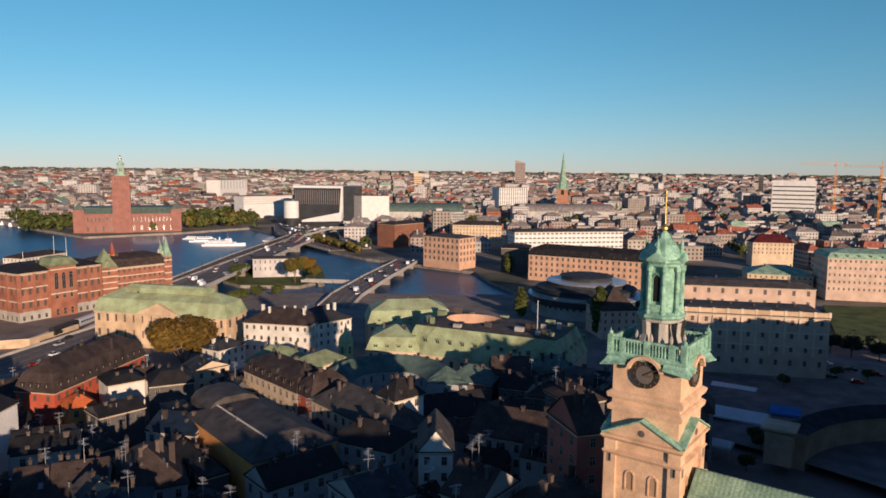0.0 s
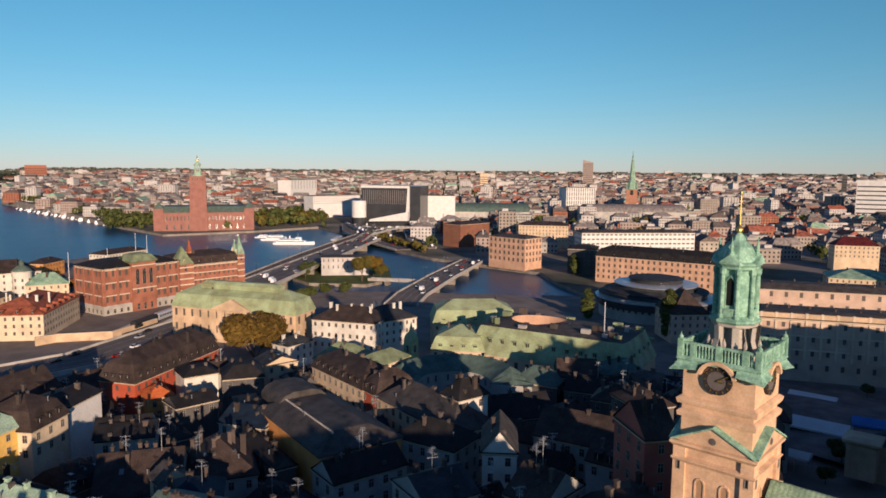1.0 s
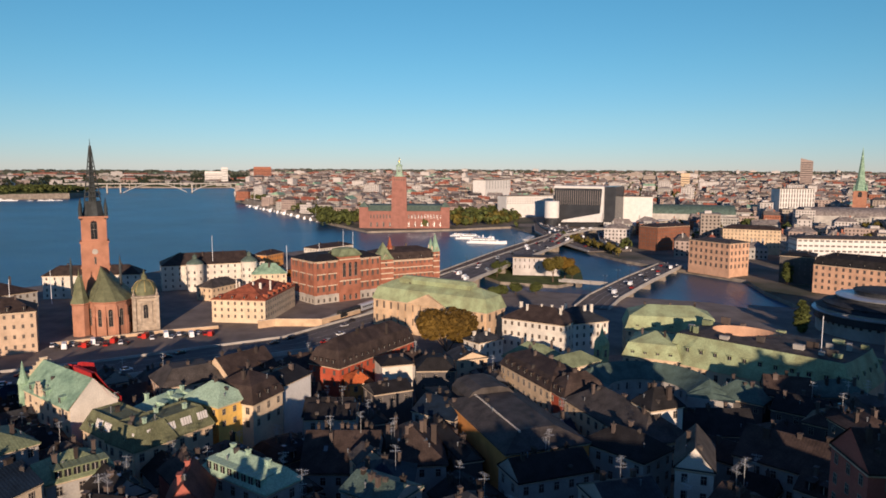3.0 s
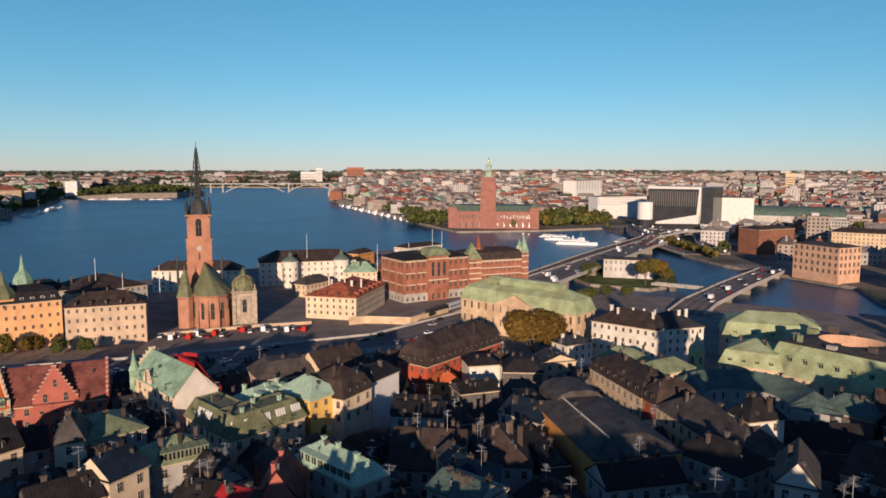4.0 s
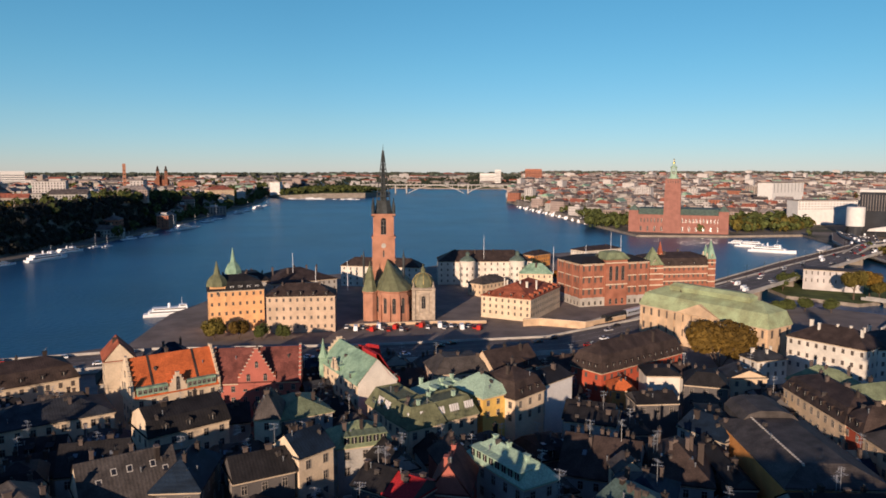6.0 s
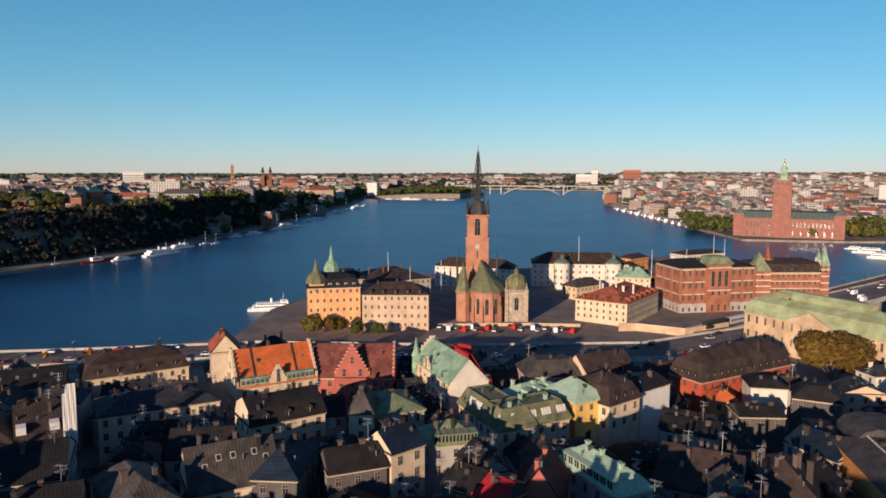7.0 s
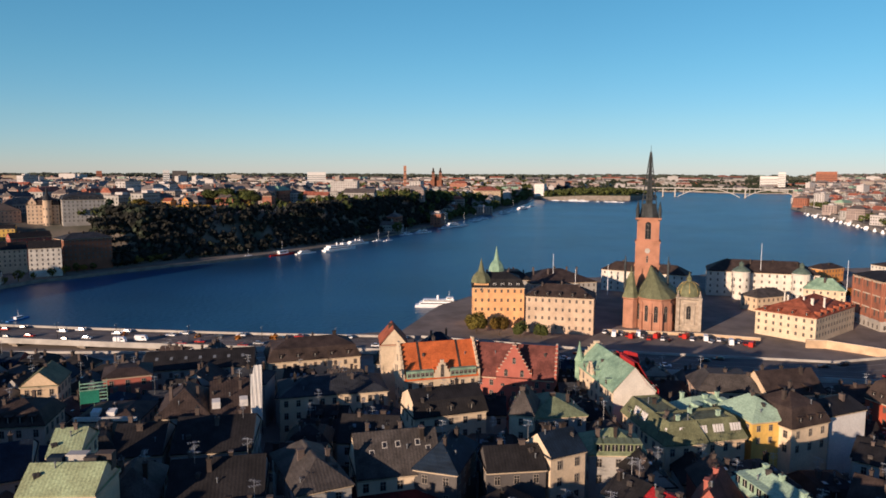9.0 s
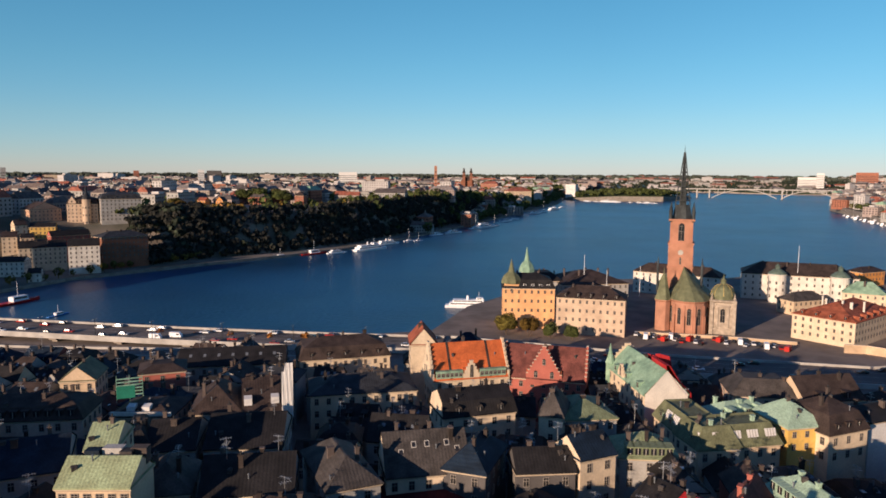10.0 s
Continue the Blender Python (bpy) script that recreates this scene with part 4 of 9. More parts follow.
house(-618.3, 405.9, 106.1, 46.8, 24.0, 26.0, 28.0, "deck", "brick_brown", "roof_brown", "dark brick office block by the quay", rows=6, stacks=2, ground=2, name='office_building', cat='building')
house(-567.8, 469.2, 48.4, 50.5, 26.0, 26.0, 29.0, "deck", "render_tan", "roof_brown", "tan office block behind the quay", rows=5, stacks=4, ground=2, name='office_building', cat='building')
house(-336.1, 381.3, 25.2, 84.3, 18.0, 21.5, 29.0, "mansard", "render_salmon", "roof_black", "long salmon palace with black mansard roofs", rows=4, stacks=6, dorm=10, ground=2, step=4.2, size=(1.6, 2.4), pitch=4.0, name='palace', cat='palace')
# dark wall and black roof put this block's shade into its colours
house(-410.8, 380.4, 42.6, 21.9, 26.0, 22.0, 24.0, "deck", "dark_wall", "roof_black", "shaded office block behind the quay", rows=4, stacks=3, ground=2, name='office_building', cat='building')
house(-446.6, 473.9, 64.4, 103.4, 22.0, 28.0, 29.5, "deck", "white_panel", "roof_grey", "modern terraced office with white bands", rows=4, stacks=2, ground=4, size=(3.2, 1.6), pitch=4, step=4, name='office_building', cat='building')
house(-217.1, 263.4, 61.1, 16.9, 22.0, 18.0, 28.0, "hip", "render_pink", "roof_brown", "pink parliament wing with a brown vaulted roof", rows=3, stacks=1, ground=2, name='parliament_wing', cat='building')
house(-193.8, 484.6, 40.5, 54.9, 30.0, 30.0, 35.0, "mansard", "render_pink", "copper", "tan ministry building with a green copper roof", rows=5, stacks=2, dorm=8, ground=3, step=4.4, pitch=2.8, name='office_building', cat='building')
house(-244.8, 469.6, 36.3, 40.2, 30.0, 15.0, 20.0, "hip", "render_tan", "copper", "stone theatre block with green copper roofs", rows=3, stacks=2, ground=3, name='theatre', cat='building')
house(-311.0, 583.0, 45.7, 33.0, 16.0, 24.0, 30.5, "hip", "render_tan", "sheet_dark", "stone block under a dull red sheet roof", rows=3, stacks=2, ground=3, name='office_building', cat='building')
house(-896.4, 811.5, 76.8, 54.7, 26.0, 54.0, 54.6, "flat", "white_panel", "roof_grey", "white towered office block with tall slots", rows=5, stacks=0, ground=8, size=(2, 6), pitch=4, step=7, name='high_rise', cat='building', sides='f')
house(-1433.7, 512.0, 130.3, 109.5, 30.0, 58.0, 58.6, "flat", "white_panel", "roof_grey", "tall white courthouse slab with narrow slots", rows=2, stacks=0, ground=8, size=(1.6, 9), pitch=12, step=9, name='office_building', cat='building', sides='f')
house(-1042.2, 429.1, 102.0, 88.7, 26.0, 40.0, 40.6, "flat", "white_panel", "roof_grey", "long pale office building behind the hotel", rows=4, stacks=0, ground=6, size=(2.4, 1.3), pitch=4.6, name='office_building', cat='building', sides='f')
house(-490.2, 211.8, 66.1, 35.3, 16.0, 16.0, 16.6, "deck", "city_white", "roof_grey", "pale neoclassical house on the river islet", rows=2, stacks=0, ground=1.5, step=5, size=(0.9, 2.6), pitch=3.4, name='islet_house', cat='building')
castle = house(-401.2, -615.0, 135.0, 26.0, 22.0, 50.0, 57.0, "mansard", "render_peach", "roof_brown", "peach castle-like apartment house with a round corner turret", rows=6, dorm=4, stacks=4, ground=30, name='apartment_house', cat='building')
house(-418.4, -588.0, 151.0, 34.3, 24.0, 55.0, 61.0, "mansard", "render_grey", "roof_slate", "grey gabled apartment house on the cliff edge", rows=6, dorm=4, stacks=4, ground=20, name='apartment_house', cat='building')
house(-370.7, -634.0, 171.1, 27.0, 20.0, 45.5, 52.0, "cross", "render_salmon", "roof_brown", "salmon gabled apartment house on the cliff top", rows=5, stacks=3, ground=28, name='apartment_house', cat='building')
house(-318.3, -545.4, 152.4, 32.9, 14.0, 21.0, 26.0, "gable", "render_cream", "roof_black", "long cream waterfront house with dark roof", rows=4, stacks=4, ground=1, name='apartment_house', cat='building')
house(-326.7, -504.4, 145.2, 21.4, 14.0, 24.0, 29.0, "gable", "render_white", "roof_black", "pale waterfront house with firewall gables", rows=5, stacks=3, ground=1, name='apartment_house', cat='building')
house(-363.2, -511.5, 165.5, 36.6, 20.0, 28.0, 32.0, "hip", "brick_brown", "roof_slate", "large dark brick waterfront building with arched floors", rows=5, stacks=3, ground=1, name='apartment_house', cat='building')
house(-287.3, -534.0, 130.3, 23.4, 14.0, 14.0, 17.0, "gable", "render_white", "roof_black", "white quayside house with small windows", rows=3, stacks=1, ground=1, name='apartment_house', cat='building')
house(-283.2, -495.3, 141.3, 8.3, 12.0, 9.0, 12.0, "gable", "render_white", "roof_black", "low white quayside house with dark roof", rows=2, stacks=1, ground=1)
house(-326.3, -605.6, 150.0, 11.2, 16.0, 25.5, 29.5, "gable", "render_cream", "roof_brown", "cream hillside apartment house with brown roof", rows=4, stacks=2, ground=1, name='apartment_house', cat='building')
house(-333.1, -592.3, 154.1, 9.7, 12.0, 25.0, 28.0, "gable", "render_tan", "roof_black", "narrow hillside house with a tan front", rows=3, stacks=2, ground=2, name='apartment_house', cat='building')
house(-338.9, -613.3, 165.8, 9.4, 12.0, 34.0, 38.0, "gable", "render_cream", "roof_brown", "cream gabled house below the cliff castle", rows=3, stacks=1, ground=8, name='apartment_house', cat='building')
house(-354.8, -604.4, 142.3, 19.7, 12.0, 32.0, 35.0, "gable", "render_yellow", "roof_black", "yellow-walled house below the cliff castle", rows=3, stacks=2, ground=8, name='apartment_house', cat='building')
house(-436.8, -816.6, 164.4, 54.6, 20.0, 49.0, 54.0, "hip", "render_pink", "roof_brown", "long pale apartment range on the hilltop", rows=4, stacks=4, dorm=6, ground=30, name='apartment_house', cat='building')
house(-358.4, -573.8, 165.9, 31.3, 10.0, 26.0, 30.0, "gable", "render_rose", "roof_black", "dark red house on the steep hillside", rows=3, stacks=2, ground=2, name='apartment_house', cat='building')
orange_house = house(-187.4, -99.0, 134.0, 23.0, 13.0, 20.0, 29.7, "gable", "render_cream", "tile_orange", "cream house with a bright orange tiled roof and crow-stepped gables", rows=3, dorm=0, stacks=1)
rose_house = house(-200.4, -77.4, 104.6, 24.3, 12.0, 19.5, 28.5, "gable", "render_rose", "tile_dark", "rose-red house with crow-stepped gables and a red tiled roof", rows=3, stacks=1, sides='flr')
green_house = house(-201.8, -47.2, 36.4, 28.1, 12.1, 22.0, 28.6, "gable", "render_cream", "copper", "cream corner house with a green copper roof partly under red sheeting", rows=3, stacks=1, dorm=3, sides='fl')
# walls are white throughout; the pale strip is meant as sunlight
house(-140.9, 92.6, 6.5, 6.8, 9.2, 27.0, 31.0, "hip", "render_white", "roof_black", "black-roofed white house meant to catch sun under its eaves", rows=2, stacks=3)
house(-85.6, 95.6, 69.9, 6.3, 12.0, 36.0, 41.0, "gable", "render_rose", "roof_brown", "red-plastered house beside the cathedral tower", rows=3, stacks=2)
# dark wall standing in for shade behind the tower
house(-115.5, 127.5, 78.3, 9.4, 12.0, 27.0, 30.0, "hip", "dark_wall", "roof_brown", "shade-darkened house behind the cathedral tower", rows=2, stacks=3)
house(-195.5, -119.5, 35.0, 13.0, 8.5, 26.0, 31.0, "gable", "render_cream", "tile_red", "pale old house with a red tiled roof behind the orange one", rows=4, stacks=1, sides='fl', pitch=2.6)
house(-1460.1, -642.2, 131.3, 54.2, 34.0, 38.0, 47.0, "hip", "render_tan", "city_red", "long brewery block with a red tiled roof", rows=3, stacks=2, ground=8, name='factory', cat='building', sides='f')
house(-1915.3, -929.8, 90.8, 55.9, 30.0, 44.0, 52.0, "hip", "brick_red", "city_red", "red-roofed factory block among the trees", rows=3, stacks=1, ground=8, name='factory', cat='building', sides='f')
house(-1968.8, -693.6, 91.3, 29.3, 26.0, 46.0, 47.0, "flat", "white_panel", "roof_grey", "white apartment slab beyond the island", rows=8, stacks=0, ground=6, name='apartment_house', cat='building', sides='f')
house(-1260.8, -610.7, 88.0, 18.9, 16.0, 28.0, 33.0, "gable", "render_tan", "roof_brown", "tan waterside house among dark trees", rows=3, stacks=1, ground=2, name='apartment_house', cat='building', sides='f')
house(-517.8, -562.0, 111.5, 7.6, 10.0, 50.0, 54.0, "cross", "render_orange", "roof_brown", "orange gabled villa on the cliff top", rows=2, stacks=1, ground=36, sides='f')
house(-510.6, -580.4, 111.5, 8.6, 10.0, 50.0, 53.0, "gable", "render_orange", "tile_red", "long low orange house on the cliff top", rows=2, stacks=1, ground=36, sides='f')
house(-644.7, -565.5, 112.6, 10.9, 14.0, 52.0, 56.0, "mansard", "brick_red", "roof_brown", "red brick villa on the cliff top", rows=3, stacks=2, ground=36, sides='f')
house(-790.5, -636.0, 113.7, 14.5, 14.0, 52.0, 55.0, "hip", "render_cream", "roof_grey", "pale villa block on the cliff top", rows=3, stacks=2, ground=34, sides='f')
house(-1051.8, -630.1, 112.9, 18.7, 18.0, 40.0, 48.0, "gable", "brick_red", "city_red", "tall brick brewery house by the water", rows=4, stacks=1, ground=4, name='factory', cat='building', sides='f')

# ---- crow-stepped gables, pediments, turrets ----


def size_of(ob):
    """Width, depth and eave of a house from its wall part."""
    w = [c for c in ob.children if c.name.startswith("wall")][0]
    xs = [v.co for v in w.data.vertices]
    return max(v.x for v in xs) * 2, max(v.y for v in xs) * 2


def steps(ob, where, base, half, rise, mat, cap, at=0.0, n=6, thick=0.6, turn=0):
    """A crow-stepped gable plate standing on a wall: half its width, its rise, and copings on each step."""
    g = Geo()
    m = pose(*where, 0, 0, turn)
    for i in range(n):
        x0, z1 = half * (1 - i / n), base + rise * (i + 1) / n + 0.5
        g.box(-x0, x0, 0, thick, base + rise * i / n + (0.5 if i else -2), z1)
    pl = part("stepped_gable", g, mat, ob, "", m)
    for i in range(n):
        for s in (-1, 1):
            c = Geo()
            x1, x0 = half * (1 - i / n), half * (1 - (i + 1) / n)
            z = base + rise * (i + 1) / n + 0.5
            c.box(min(s * x0, s * x1) - 0.06, max(s * x0, s * x1) + 0.06, -0.08, thick + 0.08, z, z + 0.14)
            part("coping", c, cap, pl)
    for u in ((-half * 0.45, half * 0.45) if half > 3 else (0,)):
        part("window", window_mesh(1.1, 1.7, "arch"), None, pl, "", pose(u, 0, base + 0.3))
    part("window", window_mesh(1.0, 1.5, "arch"), None, pl, "", pose(0, 0, base + rise * 0.45))
    return pl


def local_eave(ob):
    r = [c for c in ob.children if c.name.startswith("roof")][0]
    zs = [v.co.z for v in r.data.vertices]
    return min(zs) + 0.3, max(zs)


for ob, mat, cap, gab in ((orange_house, "render_cream", "stone_trim", 2.6), (rose_house, "render_rose", "stone_trim", 5.4)):
    w, d = size_of(ob)
    e, r = local_eave(ob)
    for s in (-1, 1):
        steps(ob, (s * (w / 2 + 0.62), 0, 0), e, d / 2 + 0.3, r - e, mat, cap, turn=90 if s > 0 else 270, n=8)
    steps(ob, (0, -d / 2 - 0.35, 0), e, gab, (r - e) * (1.06 if gab > 4 else 0.5), mat, cap, n=9 if gab > 4 else 5)
    b = Geo()
    b.box(-gab + 0.1, gab - 0.1, -d / 2 + 0.2, 0, e - 0.5, e + (r - e) * 0.3)
    part("gable_roof", b, "tile_red" if gab > 4 else "tile_orange", ob)
w, d = size_of(green_house)
e, r = local_eave(green_house)
steps(green_house, (-w / 2 - 0.62, 0, 0), e, d / 2 + 0.3, r - e, "render_cream", "stone_trim", turn=270, n=7)
steps(green_house, (-w * 0.12, -d / 2 - 0.3, 0), e, 2.3, 3.2, "render_cream", "stone_trim", n=4)
gt = Geo()
gt.lathe([(1.3, e - 5), (1.3, e + 1.2), (1.6, e + 1.4), (0.9, e + 3), (0.06, e + 7.5)], 8, -w / 2 + 0.3, -d / 2 + 0.3)
part("corner_turret", gt, "copper", green_house)
gw = Geo()
gw.rings([[(w / 2 + 0.02, v, z) for v, z in ((-d / 2, e - 14), (d / 2, e - 14), (d / 2, e), (0, r), (-d / 2, e))], [(w / 2 + 0.3, v, z) for v, z in ((-d / 2, e - 14), (d / 2, e - 14), (d / 2, e), (0, r), (-d / 2, e))]])
part("firewall", gw, "render_white", green_house, "plain whitewashed firewall gable")
rs = Geo()
back = [(-0.3, r + 0.25), (-0.5, r + 1.5), (0.6, r + 1.5), (d * 0.3, r - 3.2), (d / 2 + 0.9, e + 0.2), (d / 2 + 0.9, e - 1.2), (d * 0.3, r - 5.0), (0.4, r - 0.2)]
rs.rings([[(u, v, z) for v, z in back] for u in (w / 2 + 0.45, w * 0.4, w * 0.16)])
part("red_sheeting", rs, "sheet_red", green_house, "bright red builders' sheeting over the ridge")
for u0, u1, v0, v1, z0, z1 in ((-0.06, 0.16, 0.18, 0.5, -3.5, 0.8), (0.1, 0.2, 0.1, 0.42, -3.0, 2.4), (-0.22, -0.04, 0.22, 0.5, -4.0, 0.1)):
    rs = Geo()
    rs.rings([[(w * u, d * v, r + z0) for u, v in ((u0, v0), (u1, v0), (u1, v1), (u0, v1))], [(w * u0 + 0.6, d * v0, r + z1 - 0.5), (w * u1 - 0.4, d * v0 + 0.3, r + z1), (w * u1 - 0.2, d * v1 - 0.5, r + z1 - 0.9), (w * u0 + 0.3, d * v1 - 0.2, r + z1 - 1.2)]])
    part("red_sheeting", rs, "sheet_red", green_house, "bright red builders' sheeting round a scaffold")

w, d = size_of(hall)
e, r = local_eave(hall)
for i in range(26):
    p = Geo()
    u = -w / 2 + 3 + (w - 8) * i / 25
    p.box(u - 0.3, u + 0.3, -d / 2 + 5.2, -d / 2 + 5.6, e + 1.2, e + 2.6)
    part("roof_post", p, "frame_white", hall, "whitewashed roof ventilator post")
p = Geo()
p.rings([[(u, v, z) for v, z in ((-6.5, e), (-6.5, e + 1.6), (-5, e + 3.2), (-2.5, e + 4.0), (2.5, e + 4.0), (5, e + 3.2), (6.5, e + 1.6), (6.5, e))] for u in (-w / 2 - 7, -w / 2 + 5)])
part("end_roof", p, "roof_grey", hall, "low vaulted roof over the hall's end")
w, d = size_of(assembly)
e, r = local_eave(assembly)
pg = Geo()
pg.rings([[(-11, -d / 2 - 1.1, e - 0.3), (11, -d / 2 - 1.1, e - 0.3), (0, -d / 2 - 1.1, e + 4.6)], [(-11, -d / 2 + 6, e - 0.3), (11, -d / 2 + 6, e - 0.3), (0, -d / 2 + 6, e + 4.6)]])
pg.poly([(-11, -d / 2 - 1.1, e - 0.3), (0, -d / 2 - 1.1, e + 4.6), (11, -d / 2 - 1.1, e - 0.3)])
part("pediment", pg, "sandstone", assembly, "carved sandstone pediment")
for i in range(15):
    p = Geo()
    u = -w / 2 + 1.2 + (w - 2.4) * i / 14
    p.box(u - 0.45, u + 0.45, -d / 2 - 0.4, -d / 2, 1.5, e - 0.8)
    part("pilaster", p, "sandstone", assembly)
p = Geo()
p.rings([ring_at(w * 0.62, d * 0.34, 0, 0, r - 1.2), ring_at(w * 0.62, d * 0.34, -0.3, -0.3, r + 0.8), ring_at(w * 0.62, d * 0.34, 1.5, 1.5, r + 2.2)])
part("upper_roof", p, "copper_lime", assembly)
royal = [o for o in scene.objects if o.name.startswith("royal_palace")][0]
w, d = size_of(royal)
e, r = local_eave(royal)
n = int(w / 4.9)
for i in range(n + 1):
    p = Geo()
    u = -w / 2 + w * i / n
    p.box(max(-w / 2, u - 0.4), min(w / 2, u + 0.4), -d / 2 - 0.4, -d / 2, 8.5, e - 0.8)
    part("pilaster", p, "stone_trim", royal)
    p = Geo()
    p.box(u - 0.45, u + 0.45, -d / 2 - 0.3, -d / 2 + 0.5, e, e + 1.9)
    part("balustrade_post", p, "stone_trim", royal)
p = Geo()
p.box(-w / 2, w / 2, -d / 2 - 0.15, -d / 2 + 0.35, e, e + 1.7)
part("balustrade", p, "sandstone", royal)


def round_tower(x, y, z, rad, eave, top, wall, cap, label):
    ob = thing("corner_tower", x, y, z, 0, label, "tower")
    g = Geo()
    g.lathe([(rad, 0), (rad, eave - z), (rad + 0.4, eave - z + 0.3), (rad + 0.4, eave - z + 0.7)], 20)
    part("wall", g, wall, ob)
    for k in range(3):
        for i in range(8):
            a = 45 * i
            part("window", window_mesh(1.1, 1.8), None, ob, "", pose(0, 0, 0, 0, 0, a) @ pose(0, -rad, 4 + k * (eave - z - 5) / 3))
    h = top - eave
    g = Geo()
    g.lathe([(rad + 0.3, eave - z + 0.7), (rad * 0.95, eave - z + h * 0.22), (rad * 0.5, eave - z + h * 0.42), (rad * 0.28, eave - z + h * 0.48), (rad * 0.26, eave - z + h * 0.66), (rad * 0.34, eave - z + h * 0.7), (0.1, eave - z + h * 0.86), (0.05, top - z)], 16)
    part("dome", g, cap, ob)
    return ob


def square_turret(x, y, z, rot, half, eave, top, wall, cap, label):
    ob = thing("corner_turret", x, y, z, rot, label, "tower")
    g = Geo()
    g.box(-half, half, -half, half, 0, eave - z)
    part("wall", g, wall, ob)
    for s in range(4):
        part("window", window_mesh(1.1, 2.0, "arch"), None, ob, "", pose(0, 0, 0, 0, 0, 90 * s) @ pose(0, -half, eave - z - 4))
    h = top - eave
    g = Geo()
    g.lathe([(half * 1.5, eave - z), (half * 1.45, eave - z + h * 0.12), (half * 1.1, eave - z + h * 0.3), (half * 0.5, eave - z + h * 0.45), (half * 0.35, eave - z + h * 0.6), (0.06, top - z)], 8, turn=math.pi / 8)
    part("cap", g, cap, ob)
    return ob


# turrets
square_turret(-318.4, -142.6, 3, 26.0, 3.6, 26.5, 38.6, "render_ochre", "copper_dark", "ochre corner turret with an olive copper dome and spike")
square_turret(-355.6, -150.1, 3, 20.0, 3.0, 27.0, 40.9, "render_grey", "copper", "green copper lantern turret over black roofs")
round_tower(-465.4, -32.6, 3, 5.0, 20.5, 28.4, "render_white", "hall_copper", "round white palace tower with a copper cap")
round_tower(-471.0, 0.6, 3, 5.0, 20.5, 29.0, "render_white", "hall_copper", "round white palace tower with a copper cap")
round_tower(-394.5, -602.5, 28, 3.4, 53.5, 68.0, "render_peach", "roof_slate", "round peach turret with a slender cap on the cliff house")
w, d = size_of(castle)
e, r = local_eave(castle)
for u in (-w * 0.32, w * 0.12):
    p = Geo()
    p.rings([[(u - 3.2, v, e - 0.2), (u + 3.2, v, e - 0.2), (u + 3.2, v, e + 2.2), (u + 1.4, v, e + 4.6), (u, v, e + 6.8), (u - 1.4, v, e + 4.6), (u - 3.2, v, e + 2.2)] for v in (-d * 0.15, -d / 2 - 0.35)])
    gable = part("gable", p, "render_peach", castle)
    part("window", window_mesh(1.2, 1.8), None, gable, "", pose(u, -d / 2 - 0.37, e + 1.2))
square_turret(-212.0, 116.4, 4, 20.0, 1.8, 22.0, 29.0, "copper_lime", "copper_lime", "small copper-clad lantern on the chancery roof")


# publishing house: granite base, piers and a middle pavilion
PW, PD = 27.3, 45.6
g = Geo()
g.rings([ring_at(PW, PD, -0.35, -0.35, 0), ring_at(PW, PD, -0.35, -0.35, 5.6), ring_at(PW, PD, 0, 0, 6.1)], cap=False)
part("base_storey", g, "stone_grey", press_house, "pale granite base storey")
for s, run, off in (("f", PW, PD / 2), ("r", PD, PW / 2)):
    for i in range(int(run / 3.6)):
        u = -run / 2 + (i + 0.5) * run / int(run / 3.6)
        part("base_window", window_mesh(1.3, 2.2), None, press_house, "", pose(0, 0, 0, 0, 0, TURN[s]) @ pose(u, -off - 0.36, 1.8))
    for i in range(int(run / 7.2) + 1):
        u = -run / 2 + 0.6 + (run - 1.2) * i / int(run / 7.2)
        g = Geo()
        g.box(-0.55, 0.55, -0.45, 0.1, 6.0, 25.0)
        part("pier", g, "brick_red", press_house, "", pose(0, 0, 0, 0, 0, TURN[s]) @ pose(u, -off, 0))
g = Geo()
g.box(-7, 7, -1.4, 5, 0, 27.5)
part("pavilion", g, "brick_red", press_house, "projecting brick middle pavilion", pose(0, 0, 0, 0, 0, TURN["r"]) @ pose(0, -PW / 2, 0))
g = Geo()
g.rings([ring_at(15, 13, 0, 0, 27.5), ring_at(15, 13, -0.5, -0.5, 28.2), ring_at(15, 13, 2.2, 2.2, 31.5), ring_at(15, 13, 4.5, 4.5, 32.3)])
part("pavilion_roof", g, "copper_olive", press_house, "domed greenish copper pavilion roof", pose(0, 0, 0, 0, 0, TURN["r"]) @ pose(0, -PW / 2 + 4.5, 0))
for i in range(3):
    part("tall_window", window_mesh(2.0, 7.5, "arch"), None, press_house, "", pose(0, 0, 0, 0, 0, TURN["r"]) @ pose(-4 + 4 * i, -PW / 2 - 1.42, 15.5))
for j in range(2):
    for i in range(3):
        part("window", window_mesh(1.5, 2.6, "arch"), None, press_house, "", pose(0, 0, 0, 0, 0, TURN["r"]) @ pose(-4 + 4 * i, -PW / 2 - 1.42, 6.4 + 4.2 * j - (4.6 if j == 0 else 0)))
for z in (13.0, 25.5):
    g = Geo()
    g.box(-7.2, 7.2, -1.65, -1.3, z, z + 0.6)
    part("stone_course", g, "stone_trim", press_house, "", pose(0, 0, 0, 0, 0, TURN["r"]) @ pose(0, -PW / 2, 0))
# turreted brick house: stone base, gabled corner tower and slim spired turrets
TW, TD = 22.1, 43.2
g = Geo()
g.rings([ring_at(TW, TD, -0.35, -0.35, 0), ring_at(TW, TD, -0.35, -0.35, 4.6), ring_at(TW, TD, 0, 0, 5.0)], cap=False)
part("base_storey", g, "stone_grey", turreted_house, "pale stone base storey")


